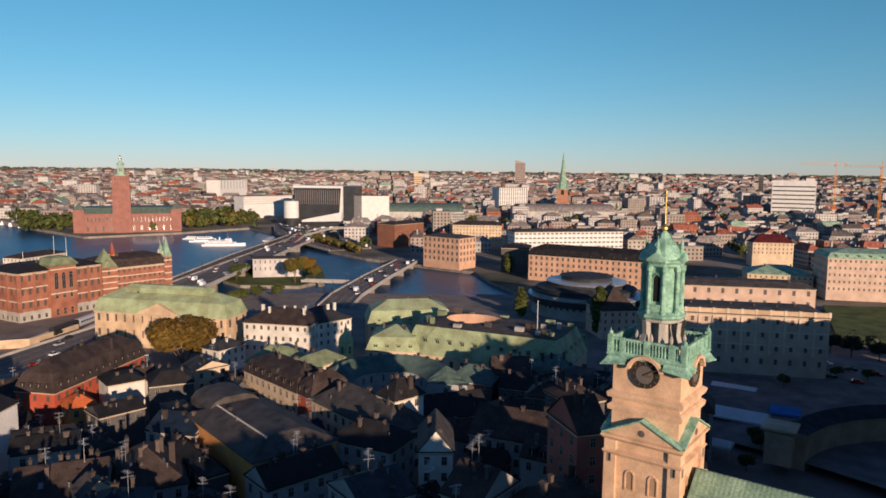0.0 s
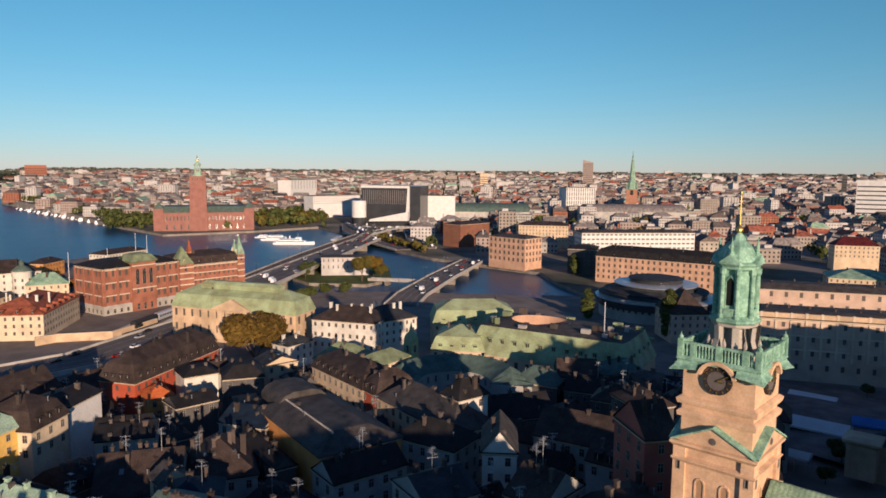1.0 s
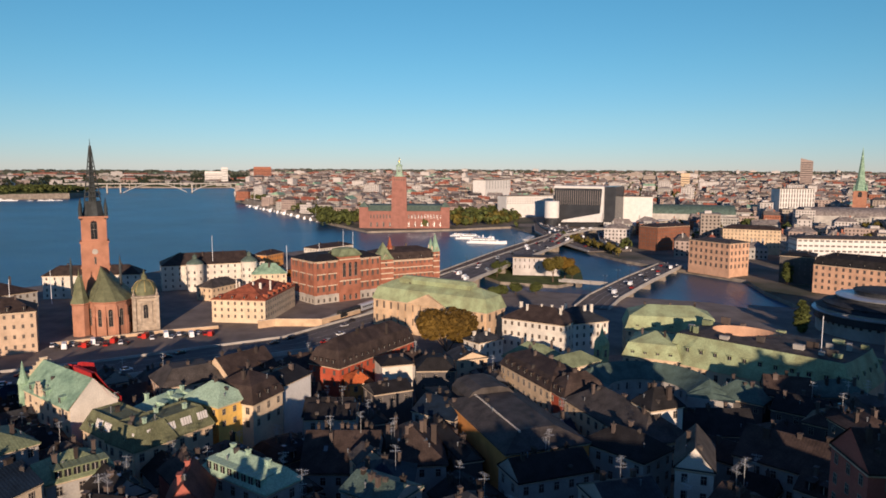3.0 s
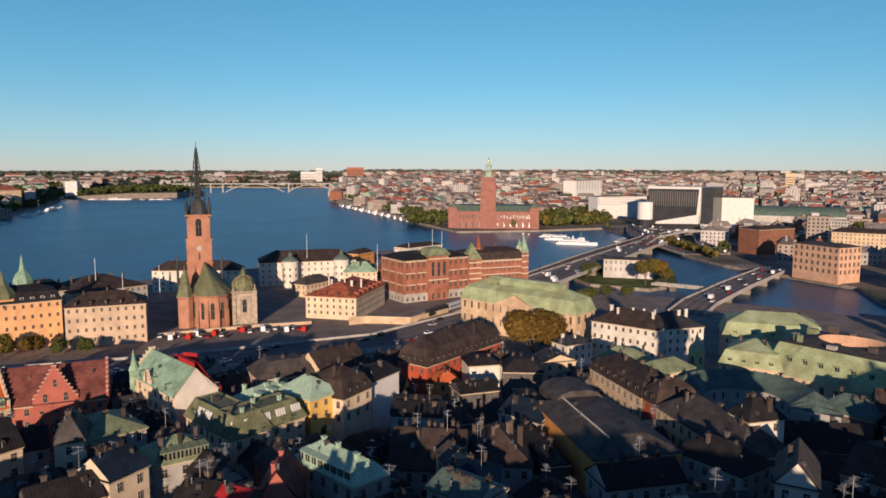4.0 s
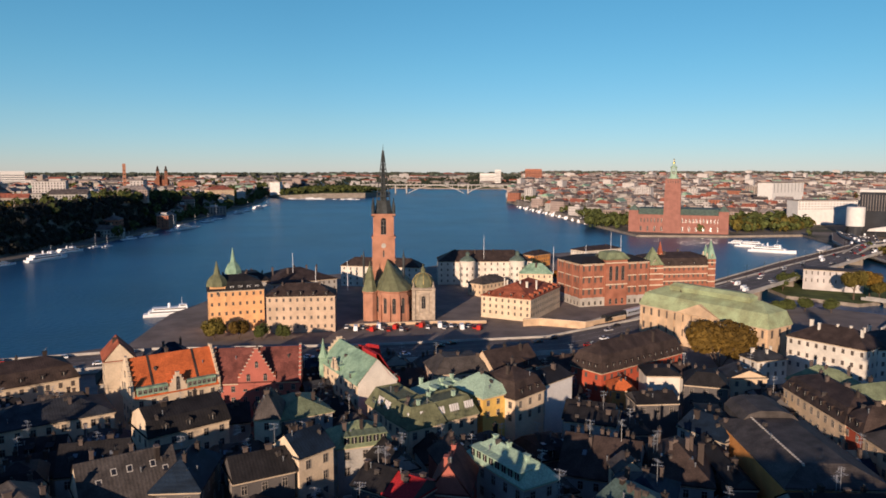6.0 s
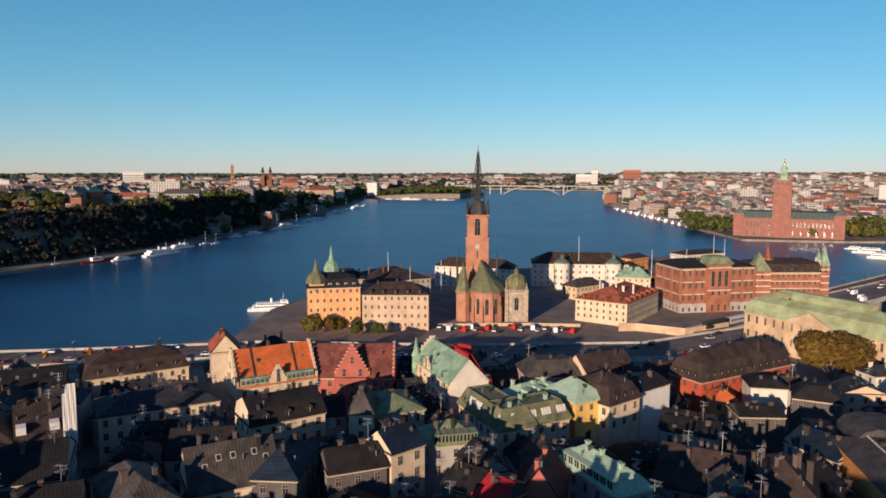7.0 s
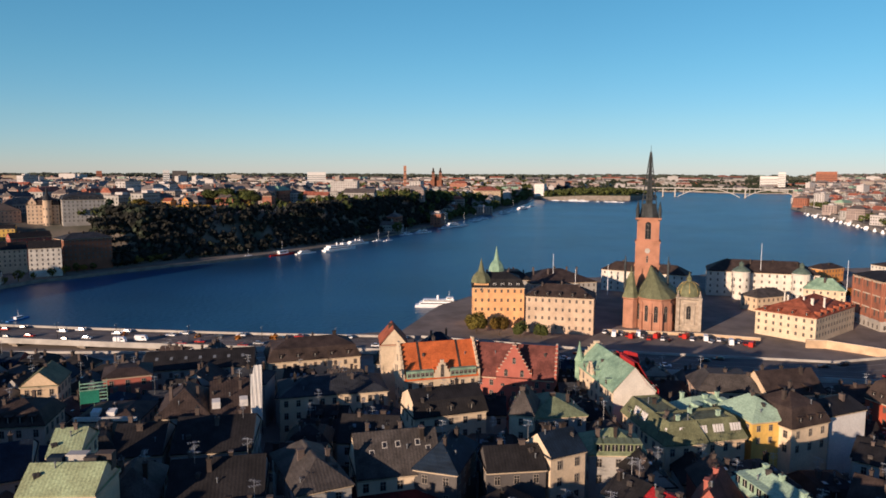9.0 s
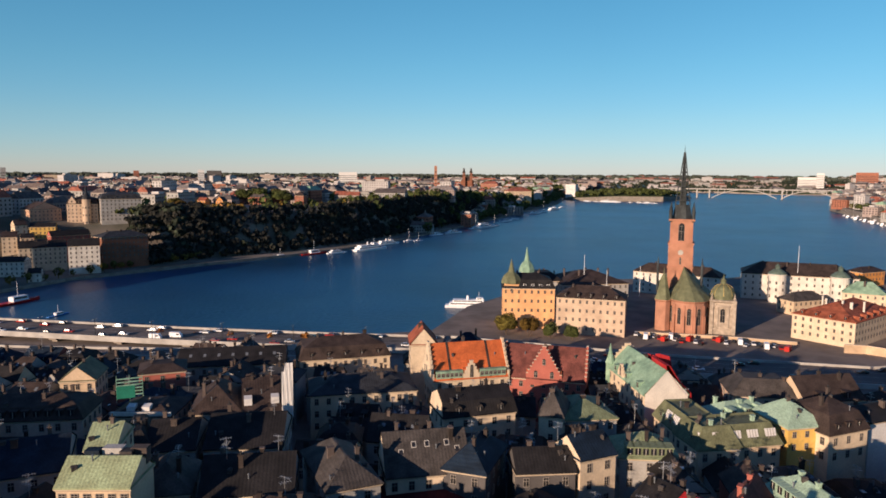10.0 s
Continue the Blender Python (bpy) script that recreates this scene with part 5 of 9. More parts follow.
def brick_tower(u, v, half, body, tip, cap, label):
    g = Geo()
    g.box(u - half, u + half, v - half, v + half, 0, body)
    tower = part("corner_tower", g, "brick_red", turreted_house, label)
    for k in range(5):
        b, z = Geo(), body * (0.3 + 0.15 * k)
        b.rings([[(u + sx * (half + q), v + sy * (half + q), zz) for sx, sy in ((-1, -1), (1, -1), (1, 1), (-1, 1))] for q, zz in ((0.02, z), (0.15, z), (0.15, z + 0.7), (0.02, z + 0.7))], cap=False)
        part("stone_band", b, "stone_trim", tower)
    for s in "fr":
        part("window", window_mesh(1.4, 2.4, "arch"), None, tower, "", pose(u, v, 0, 0, 0, TURN[s]) @ pose(0, -half - 0.02, body - 4))
    c = Geo()
    c.rings([[(u + sx * half * q, v + sy * half * q, zz) for sx, sy in ((-1, -1), (1, -1), (1, 1), (-1, 1))] for q, zz in ((1.12, body), (1.0, body + 0.6), (0.55, body + (tip - body) * 0.45), (0.03, tip))])
    part("cap", c, cap, tower, "pointed cap")
    for s in "fr":
        d = Geo()
        d.rings([[(-half * 0.55, -half - 0.25, body - 0.2), (half * 0.55, -half - 0.25, body - 0.2), (0, -half - 0.25, body + 3.2)], [(-half * 0.55, 0, body - 0.2), (half * 0.55, 0, body - 0.2), (0, 0, body + 3.2)]])
        part("gablet", d, "stone_trim", tower, "", pose(u, v, 0, 0, 0, TURN[s]))


brick_tower(TW / 2 - 4.2, -TD / 2 + 4.6, 4.9, 22.5, 33.0, "copper_olive", "banded brick corner tower with green roof")
brick_tower(TW / 2 - 8.5, -TD / 2 + 11.5, 1.9, 25.5, 36.0, "tile_red", "slim brick stair turret with a red cap")
brick_tower(TW / 2 - 1.8, TD / 2 - 2.2, 2.3, 25.5, 37.0, "copper", "slim corner turret with a green spire")
brick_tower(TW / 2 - 8.0, TD / 2 - 2.0, 1.5, 26.0, 34.0, "copper", "slim corner turret with a green spire")
# long copper-clad attic strips on the orange roof
for u0, u1 in ((-10.9, -2.6), (2.6, 10.9)):
    g = Geo()
    g.box(u0, u1, -6.75, -3.2, 15.2, 17.9)
    strip = part("attic_strip", g, "copper", orange_house, "copper-clad strip of attic windows")
    for i in range(6):
        part("window", window_mesh(1.0, 1.2), None, strip, "", pose(u0 + 0.75 + 1.36 * i, -6.76, 16.1))

# dark seams down the orange tiles
w, d = size_of(orange_house)
e, r = local_eave(orange_house)
for u in (-w * 0.27, w * 0.27):
    g = Geo()
    g.rings([[(u - 0.35, -d / 2 - 0.4, e + 0.02), (u + 0.35, -d / 2 - 0.4, e + 0.02), (u + 0.35, -d / 2 - 0.4, e + 0.22), (u - 0.35, -d / 2 - 0.4, e + 0.22)], [(u - 0.35, -0.1, r - 0.05), (u + 0.35, -0.1, r - 0.05), (u + 0.35, -0.1, r + 0.15), (u - 0.35, -0.1, r + 0.15)]])
    part("roof_seam", g, "roof_brown", orange_house)


def sheeting(x, y, z, rot, wide, low, high):
    """Scaffold end wrapped in white sheeting, held by poles."""
    ob = thing("scaffold_sheeting", x, y, z, rot, "tall scaffold end wrapped in crinkled white sheeting", "scaffold")
    g = Geo()
    n = 9
    rows = []
    for k in range(6):
        rows.append([(-wide / 2 + wide * i / n, 0.06 * math.sin(2.1 * i + k), (low if i < 3 else high) * k / 5) for i in range(n + 1)])
    for k in range(5):
        for i in range(n):
            g.poly([rows[k][i], rows[k][i + 1], rows[k + 1][i + 1], rows[k + 1][i]])
    part("sheet", g, "white_panel", ob)
    for u in (-wide / 2, wide / 2):
        for v in (0.4, 1.8):
            g = Geo()
            g.beam((u, v, -4), (u, v, high), 0.06)
            part("pole", g, "dark_metal", ob)
    for k in range(5):
        g = Geo()
        g.box(-wide / 2, wide / 2, 0.4, 1.8, high * k / 5, high * k / 5 + 0.06)
        part("platform", g, "concrete", ob)


sheeting(-124.6, -114.6, 22, 136, 2.7, 11.5, 13.6)


def scaffold(x, y, z, rot, w, d, h):
    ob = thing("roof_scaffold", x, y, z, rot, "small roof scaffold with green debris netting", "scaffold")
    for u in (-w / 2, 0, w / 2):
        for v in (-d / 2, d / 2):
            g = Geo()
            g.beam((u, v, -1), (u, v, h), 0.07)
            part("pole", g, "copper_tower", ob)
    for k in range(3):
        for v in (-d / 2, d / 2):
            g = Geo()
            g.box(-w / 2, w / 2, v - 0.05, v + 0.05, 0.6 + k * h / 3, 0.9 + k * h / 3)
            part("rail", g, "copper_tower", ob)
    g = Geo()
    g.box(-w / 2, w * 0.2, -d / 2 - 0.1, -d / 2 - 0.06, 0, h * 0.62)
    part("netting", g, "netting_green", ob, "green debris netting")


scaffold(-109, -152.6, 25.4, 144, 6.0, 3.0, 5.0)

# pale roof lights on the olive copper mansard
w, d = size_of(olive_house)
e, r = local_eave(olive_house)
for ob, run, spots in ((olive_house, w, (0.25, 0.46, 0.67, 0.89)), (olive_corner, size_of(olive_corner)[0], (0.3, 0.46, 0.66, 0.88))):
    for k in spots:
        g = Geo()
        g.box(-1.35, 1.35, -0.1, 0.1, 0, 2.7)
        light = part("roof_light", g, "white_panel", ob, "pale blinded roof light", pose(run * (k - 0.5), -d / 2 + 0.1, e + 0.7, -20))
        for u in (-0.68, 0.0, 0.68):
            g = Geo()
            g.box(u - 0.06, u + 0.06, -0.15, -0.1, 0, 2.7)
            part("glazing_bar", g, "sash", light)
# dark panels with roof windows on the steep grey roof
sw, sd = size_of(skylit_house)
se, sr = local_eave(skylit_house)
slope = math.degrees(math.atan2(sr - se, sd / 2))
for k, hi in ((0.2, 0), (0.36, 1), (0.52, 1), (0.76, 1), (0.88, 0)):
    run = math.hypot(sr - se, sd / 2)
    g = Geo()
    g.box(-0.85, 0.85, run * (0.2 if hi else 0.3), run * (0.82 if hi else 0.78), -0.05, 0.1)
    panel = part("dark_panel", g, "roof_black", skylit_house, "dark sheet strip round roof windows", pose(sw * (k - 0.5), -sd / 2, se, slope))
    for f in (0.32, 0.66) if hi else (0.5,):
        g = Geo()
        g.box(-0.5, 0.5, run * f - 0.65, run * f + 0.65, 0.1, 0.2, 0)
        g.box(-0.36, 0.36, run * f - 0.5, run * f + 0.5, 0.2, 0.23, 1)
        part("roof_window", g, ["frame_white", "pane"], panel)
# white hatches on the brown roofs beside the wrapped scaffold
for ob, spots in ((hatch_house, (-3.4, 3.0)), (terrace_house, (-3.0, 0.6))):
    hd = size_of(ob)[1]
    he, hr = local_eave(ob)
    for u in spots:
        g = Geo()
        g.rings([[(-0.95, -0.2, -0.3), (0.95, -0.2, -0.3), (0.95, 1.7, -0.3), (-0.95, 1.7, -0.3)], [(-0.95, -0.2, 1.3), (0.95, -0.2, 1.3), (0.95, 1.7, 1.7), (-0.95, 1.7, 1.7)]])
        part("roof_hatch", g, "white_panel", ob, "white-sheeted roof hatch", pose(u, -hd / 2 + 1.6, he + (hr - he) * 0.25))
g = Geo()
g.box(-7.1, 7.1, -0.25, 0.25, -0.2, 1.0)
part("parapet", g, "render_white", terrace_house, "pale parapet", pose(0, -size_of(terrace_house)[1] / 2, local_eave(terrace_house)[0]))
# plant and folds on the lime copper roof
w, d = size_of(lime_house)
e, r = local_eave(lime_house)
for i, (u, v, q) in enumerate(((-2.5, 1.5, 1.2), (0.5, 2.2, 1.6), (3.0, 1.4, 1.0), (4.6, 2.6, 1.3))):
    g = Geo()
    g.box(u - q, u + q, v - 0.9, v + 0.9, r - 2.2, r + 0.4 * q)
    part("roof_plant", g, ["roof_blue", "concrete", "roof_grey", "brick_stack"][i], lime_house)


def retaining_wall(pts, z, h, label):
    """Stone embankment wall with a coping along a line."""
    x0, y0 = pts[0]
    ob = thing("retaining_wall", x0, y0, 0, 0, label, "wall")
    for (a, b), (c, d2) in zip(pts, pts[1:]):
        run, ang = math.hypot(c - a, d2 - b), math.atan2(d2 - b, c - a)
        for name, t, z0, z1, mat in (("wall", 0.8, z - 2, z + h, "sandstone"), ("coping", 1.1, z + h, z + h + 0.25, "stone_trim")):
            g = Geo()
            g.turned((a + c) / 2 - x0, (b + d2) / 2 - y0, ang, run + 0.4, t, z0, z1)
            part(name, g, mat, ob)


retaining_wall([(-334, -84), (-341, -62), (-347, -42), (-351, -15)], 3.5, 1.8, "long low sandstone wall below the church square")
retaining_wall([(-346, 4), (-349, 12), (-343, 34), (-362, 56)], 3.5, 4.2, "warm stone embankment wall beside the railway")

# ---- churches ----


def cathedral(x, y, rot):
    z0 = 10.2
    ob = thing("cathedral", x, y, z0, rot, "buff-rendered cathedral with a green copper lantern tower", "church")
    h = 5.4
    g = Geo()
    g.rings([ring_at(2 * h, 2 * h, 0.15, 0.15, 0), ring_at(2 * h, 2 * h, 0.15, 0.15, 33.4), ring_at(2 * h, 2 * h, 0.4, 0.4, 33.4), ring_at(2 * h, 2 * h, 0.4, 0.4, 44.6)])
    tower = part("tower", g, "tower_plaster", ob, "buff plaster tower shaft")
    for sx in (-1, 1):
        for sy in (-1, 1):
            g = Geo()
            g.box(sx * h - 1.5 if sx > 0 else sx * h - 0.3, sx * h + 0.3 if sx > 0 else sx * h + 1.5, sy * h - 1.5 if sy > 0 else sy * h - 0.3, sy * h + 0.3 if sy > 0 else sy * h + 1.5, -0.5, 32.8)
            part("corner_pier", g, "tower_plaster", tower)
    for z, o, t in ((32.9, 0.75, 0.3), (39.3, 0.25, 0.22), (37.4, 0.15, 0.18), (30.6, 0.55, 0.15)):
        c = Geo()
        c.rings([ring_at(2 * h, 2 * h, -o * 0.4, -o * 0.4, z - 0.5), ring_at(2 * h, 2 * h, -o, -o, z), ring_at(2 * h, 2 * h, -o, -o, z + t), ring_at(2 * h, 2 * h, 0.3, 0.3, z + t + 0.35)])
        part("cornice", c, "tower_plaster", tower)
    for a in (0, 90, 180, 270):
        m = pose(0, 0, 0, 0, 0, a)
        p = Geo()
        p.rings([[(-h - 0.2, -h - 0.55, 33.5), (h + 0.2, -h - 0.55, 33.5), (0, -h - 0.55, 36.2)], [(-h - 0.2, -h + 0.5, 33.5), (h + 0.2, -h + 0.5, 33.5), (0, -h + 0.5, 36.2)]])
        p.poly([(-h - 0.2, -h - 0.55, 33.5), (0, -h - 0.55, 36.2), (h + 0.2, -h - 0.55, 33.5)])
        part("pediment", p, "tower_plaster", tower, "", m)
        for s in (-1, 1):
            e = Geo()
            e.rings([[(s * (h + 0.55), -h - 0.9, 33.35), (s * (h + 0.55), -h + 0.5, 33.35), (s * (h + 0.55), -h + 0.5, 33.6), (s * (h + 0.55), -h - 0.9, 33.6)][::s], [(0, -h - 0.9, 36.25), (0, -h + 0.5, 36.25), (0, -h + 0.5, 36.5), (0, -h - 0.9, 36.5)][::s]])
            part("copper_edge", e, "copper_tower", tower, "weathered copper flashing", m)
        o = Geo()
        o.rings([[(0.5 * math.cos(math.tau * i / 12), yy, 34.4 + 0.5 * math.sin(math.tau * i / 12)) for i in range(12)] for yy in (-h - 0.5, -h - 0.62)])
        part("round_window", o, "clock_grey", tower, "", m)
        for u in (-1.75, 1.75):
            for z in (25.2, 15.0):
                arch = [(u - 0.65, z), (u + 0.65, z), (u + 0.65, z + 2.4), (u + 0.4, z + 2.85), (u, z + 3.0), (u - 0.4, z + 2.85), (u - 0.65, z + 2.4)]
                n = Geo()
                for (x0, z0_), (x1, z1_) in zip(arch, arch[1:] + arch[:1]):
                    n.beam((x0, -h + 0.1, z0_), (x1, -h + 0.1, z1_), 0.16)
                # flat back panel; the shade of the recess is in its colour
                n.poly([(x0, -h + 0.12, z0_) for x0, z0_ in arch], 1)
                part("blind_niche", n, ["tower_plaster", "niche_shade_plaster"], tower, "", m)
        for u in (-h + 0.6, h - 0.6):
            part("slit_window", window_mesh(0.55, 1.5, "plain"), None, tower, "", m @ pose(u, -h - 0.3, 29.0))
        # clock with its raised arch
        k = Geo()
        k.rings([[(r * math.cos(math.tau * i / 32), yy, 43.0 + r * math.sin(math.tau * i / 32)) for i in range(32)] for r, yy in ((2.0, -h + 0.35), (2.0, -h - 0.1), (1.35, -h - 0.1))], 0, cap=False)
        k.rings([[(1.35 * math.cos(math.tau * i / 32), yy, 43.0 + 1.35 * math.sin(math.tau * i / 32)) for i in range(32)] for yy in (-h - 0.1, -h - 0.02)], 1)
        dial = part("clock_dial", k, ["clock_black", "clock_grey"], tower, "black clock ring with gilt hour marks", m)
        for i in range(12):
            b = Geo()
            a2 = math.tau * i / 12
            b.beam((1.5 * math.cos(a2), -h - 0.14, 43 + 1.5 * math.sin(a2)), (1.85 * math.cos(a2), -h - 0.14, 43 + 1.85 * math.sin(a2)), 0.09)
            part("hour_mark", b, "gold", dial)
        hd = Geo()
        hd.beam((0, -h - 0.2, 43), (1.35, -h - 0.2, 43.8), 0.09)
        hd.beam((0, -h - 0.2, 43), (1.0, -h - 0.2, 42.9), 0.1)
        part("clock_pointer", hd, "gold", dial)
        r = Geo()
        bow = [math.pi * (0.08 + 0.84 * i / 10) for i in range(11)]
        r.rings([[((2.3 + q) * math.cos(t), yy, 43.0 + (2.3 + q) * math.sin(t)) for q, yy in ((0, -h + 0.3), (0, -h - 0.65), (0.5, -h - 0.65), (0.5, -h + 0.3))] for t in bow])
        part("clock_arch", r, "tower_plaster", tower, "", m)
        # swept copper skirt under the gallery, broken by the arch, flaring to the corners
        for s in (-1, 1):
            w = Geo()
            sweep = [(-0.3, 44.2), (-0.3, 45.85), (0.1, 45.85), (0.22, 45.3), (0.5, 44.8), (1.0, 44.35), (1.0, 44.2)]
            flare = [(-0.3, 43.6), (-0.3, 45.85), (0.1, 45.85), (0.25, 45.1), (0.65, 44.4), (1.1, 43.85), (1.1, 43.7)]
            cut = [[(s * 2.7, -h - o, z) for o, z in sweep], [(s * (h - 1.2), -h - o, z - 0.15) for o, z in sweep], [(s * (h + o), -h - o, z) for o, z in flare]]
            w.rings(cut if s < 0 else cut[::-1])
            part("copper_skirt", w, "copper_tower", tower, "", m)
    d = Geo()
    d.rings([ring_at(2 * h, 2 * h, -0.2, -0.2, 44.9), ring_at(2 * h, 2 * h, -0.45, -0.45, 45.4), ring_at(2 * h, 2 * h, -0.15, -0.15, 45.8)])
    part("gallery_floor", d, "copper_tower", ob)
    for a in (0, 90, 180, 270):
        m = pose(0, 0, 0, 0, 0, a)
        rail = Geo()
        rail.box(-h, h, -h - 0.15, -h + 0.2, 47.5, 47.85)
        part("gallery_rail", rail, "copper_tower", ob, "", m)
        for i in range(23):
            u = -h + 0.45 * (i + 0.5) + 0.2
            if i % 8 != 3:
                b = Geo()
                b.lathe([(0.1, 45.8), (0.17, 46.3), (0.08, 47.0), (0.13, 47.5)], 6, u, -h + 0.03)
                part("baluster", b, "copper_tower", ob, "", m)
            else:
                b = Geo()
                b.box(u - 0.35, u + 0.35, -h - 0.2, -h + 0.26, 45.8, 47.9)
                part("rail_post", b, "copper_tower", ob, "", m)
        b = Geo()
        b.box(-h - 0.35, -h + 0.4, -h - 0.35, -h + 0.4, 45.6, 48.2)
        b.lathe([(0.3, 48.2), (0.36, 48.5), (0.1, 48.8), (0.02, 49.2)], 8, -h, -h)
        part("corner_post", b, "copper_tower", ob, "", m)
    s = Geo()
    oct_ = math.pi / 8
    s.lathe([(4.3, 45.8), (4.3, 46.5), (2.0, 46.6), (1.9, 49.8), (3.2, 50.2), (3.2, 50.7)], 8, turn=oct_)
    part("lantern_base", s, "stone_grey", ob, "pale stone plinth under the lantern")
    for i in range(8):
        a = math.tau * i / 8 + oct_
        m = pose(0, 0, 0, 0, 0, math.degrees(a))
        p = Geo()
        p.rings([[(x_, y_, z_) for x_, z_ in ((4.1, 46.4), (4.25, 47.0), (3.7, 47.5), (3.35, 48.4), (3.4, 49.4), (3.5, 50.3), (2.2, 50.3), (2.2, 49.2), (2.6, 48.0), (2.7, 46.4))] for y_ in (-0.42, 0.42)])
        part("buttress", p, "stone_grey", ob, "scrolled stone buttress", m)
        u = Geo()
        u.lathe([(0.35, 46.5), (0.42, 46.9), (0.2, 47.3), (0.3, 47.9), (0.16, 48.3), (0.03, 48.7)], 6, 3.6 * math.cos(a + oct_), 3.6 * math.sin(a + oct_))
        part("stone_vase", u, "stone_grey", ob)
    lan = Geo()
    lan.lathe([(3.2, 50.6), (3.55, 50.9), (3.55, 51.2), (2.8, 51.6), (2.5, 51.7), (2.5, 58.1), (2.95, 58.4), (3.0, 58.7), (3.3, 59.0), (3.3, 59.2), (2.8, 59.4)], 8, turn=oct_)
    lantern = part("lantern", lan, "copper_tower", ob, "green copper lantern with arched openings")
    for i in range(8):
        a = math.tau * i / 8
        m = pose(0, 0, 0, 0, 0, math.degrees(a) + 90)
        c = Geo()
        c.lathe([(0.48, 51.4), (0.48, 51.8), (0.35, 52.0), (0.32, 57.4), (0.46, 57.7), (0.5, 58.4)], 8, 2.75 * math.cos(a + oct_), 2.75 * math.sin(a + oct_))
        part("column", c, "copper_tower", lantern)
        if i % 2 == 0:
            w = Geo()
            # solid slab; the darkness of the opening is only its colour
            w.rings([[(u, yy, z) for u, z in ((-0.5, 53.2), (0.5, 53.2), (0.5, 56.6), (0.3, 57.1), (0, 57.25), (-0.3, 57.1), (-0.5, 56.6))] for yy in (-2.1, -2.38)])
            part("opening", w, "dark_void", lantern, "arched panel coloured dark as an unlit opening", m)
            w = Geo()
            for (x0, z0_), (x1, z1_) in (((-0.62, 53.0), (-0.62, 56.6)), ((-0.62, 56.6), (0, 57.4)), ((0, 57.4), (0.62, 56.6)), ((0.62, 56.6), (0.62, 53.0))):
                w.beam((x0, -2.4, z0_), (x1, -2.4, z1_), 0.12)
            part("opening_frame", w, "copper_tower", lantern, "", m)
            pd = Geo()
            pd.rings([[(-1.45, yy, 59.1), (1.45, yy, 59.1), (1.4, yy, 59.4), (0, yy, 60.5), (-1.4, yy, 59.4)] for yy in (-1.4, -3.2)])
            part("gablet", pd, "copper_tower", lantern, "", m)
            o = Geo()
            o.lathe([(0.34, 60.2), (0.42, 60.6), (0.2, 60.9), (0.26, 61.5), (0.1, 62.1), (0.02, 62.9)], 8, 0, -2.6)
            part("spike", o, "copper_tower", lantern, "", m)
            for k in range(7):
                bl = Geo()
                bl.lathe([(0.06, 51.6), (0.1, 52.0), (0.06, 52.6)], 6, -0.6 + 0.2 * k, -2.75)
                part("balcony_baluster", bl, "copper_tower", lantern, "", m)
            bl = Geo()
            bl.box(-0.75, 0.75, -2.85, -2.62, 52.6, 52.8)
            part("balcony_rail", bl, "copper_tower", lantern, "", m)
    dm = Geo()
    dm.lathe([(2.8, 59.3), (2.8, 59.9), (2.6, 60.6), (2.05, 61.4), (1.3, 62.0), (0.85, 62.3), (0.65, 62.9), (0.3, 63.3)], 8, turn=oct_)
    part("dome", dm, "copper_tower", ob, "eight-sided copper dome")
    f = Geo()
    f.lathe([(0.2, 63.0), (0.24, 63.2), (0.5, 63.6), (0.5, 63.9), (0.09, 64.4), (0.07, 69.2)], 10)
    f.box(-0.7, 0.7, -0.05, 0.05, 66.8, 67.0)
    part("finial", f, "gold", ob, "gilded orb and cross")
    n = Geo()
    n.box(h + 0.9, h + 46, -13, 15, 0, 17)
    part("nave_wall", n, "tower_plaster", ob)
    r = Geo()
    r.rings([[(h + 0.6, -13.5, 17), (h + 46.5, -13.5, 17), (h + 46.5, 15.5, 17), (h + 0.6, 15.5, 17)], [(h + 0.6, 0.8, 28.5), (h + 40, 0.8, 28.5), (h + 40, 1.2, 28.5), (h + 0.6, 1.2, 28.5)]])
    roof = part("nave_roof", r, "copper", ob)
    for i in range(5):
        part("roof_hatch", skylight_mesh(), None, ob, "", pose(h + 8 + 7 * i, -8, 21.6, 39))
    return ob


for nm, col in (("tower_plaster", (0.66, 0.43, 0.27)),):
    walls(nm, col, big=0.2, size=2.5)
# darker copy of the tower plaster, standing in for niche shade
walls("niche_shade_plaster", (0.40, 0.25, 0.15))
material("clock_black", (0.035, 0.03, 0.03), rough=0.6)
material("clock_grey", (0.13, 0.11, 0.10), rough=0.7)
# near-black colour standing in for shade inside the lantern openings
material("dark_void", (0.012, 0.012, 0.012), rough=0.9)
cathedral(-62.2, 86.85, 16.5)


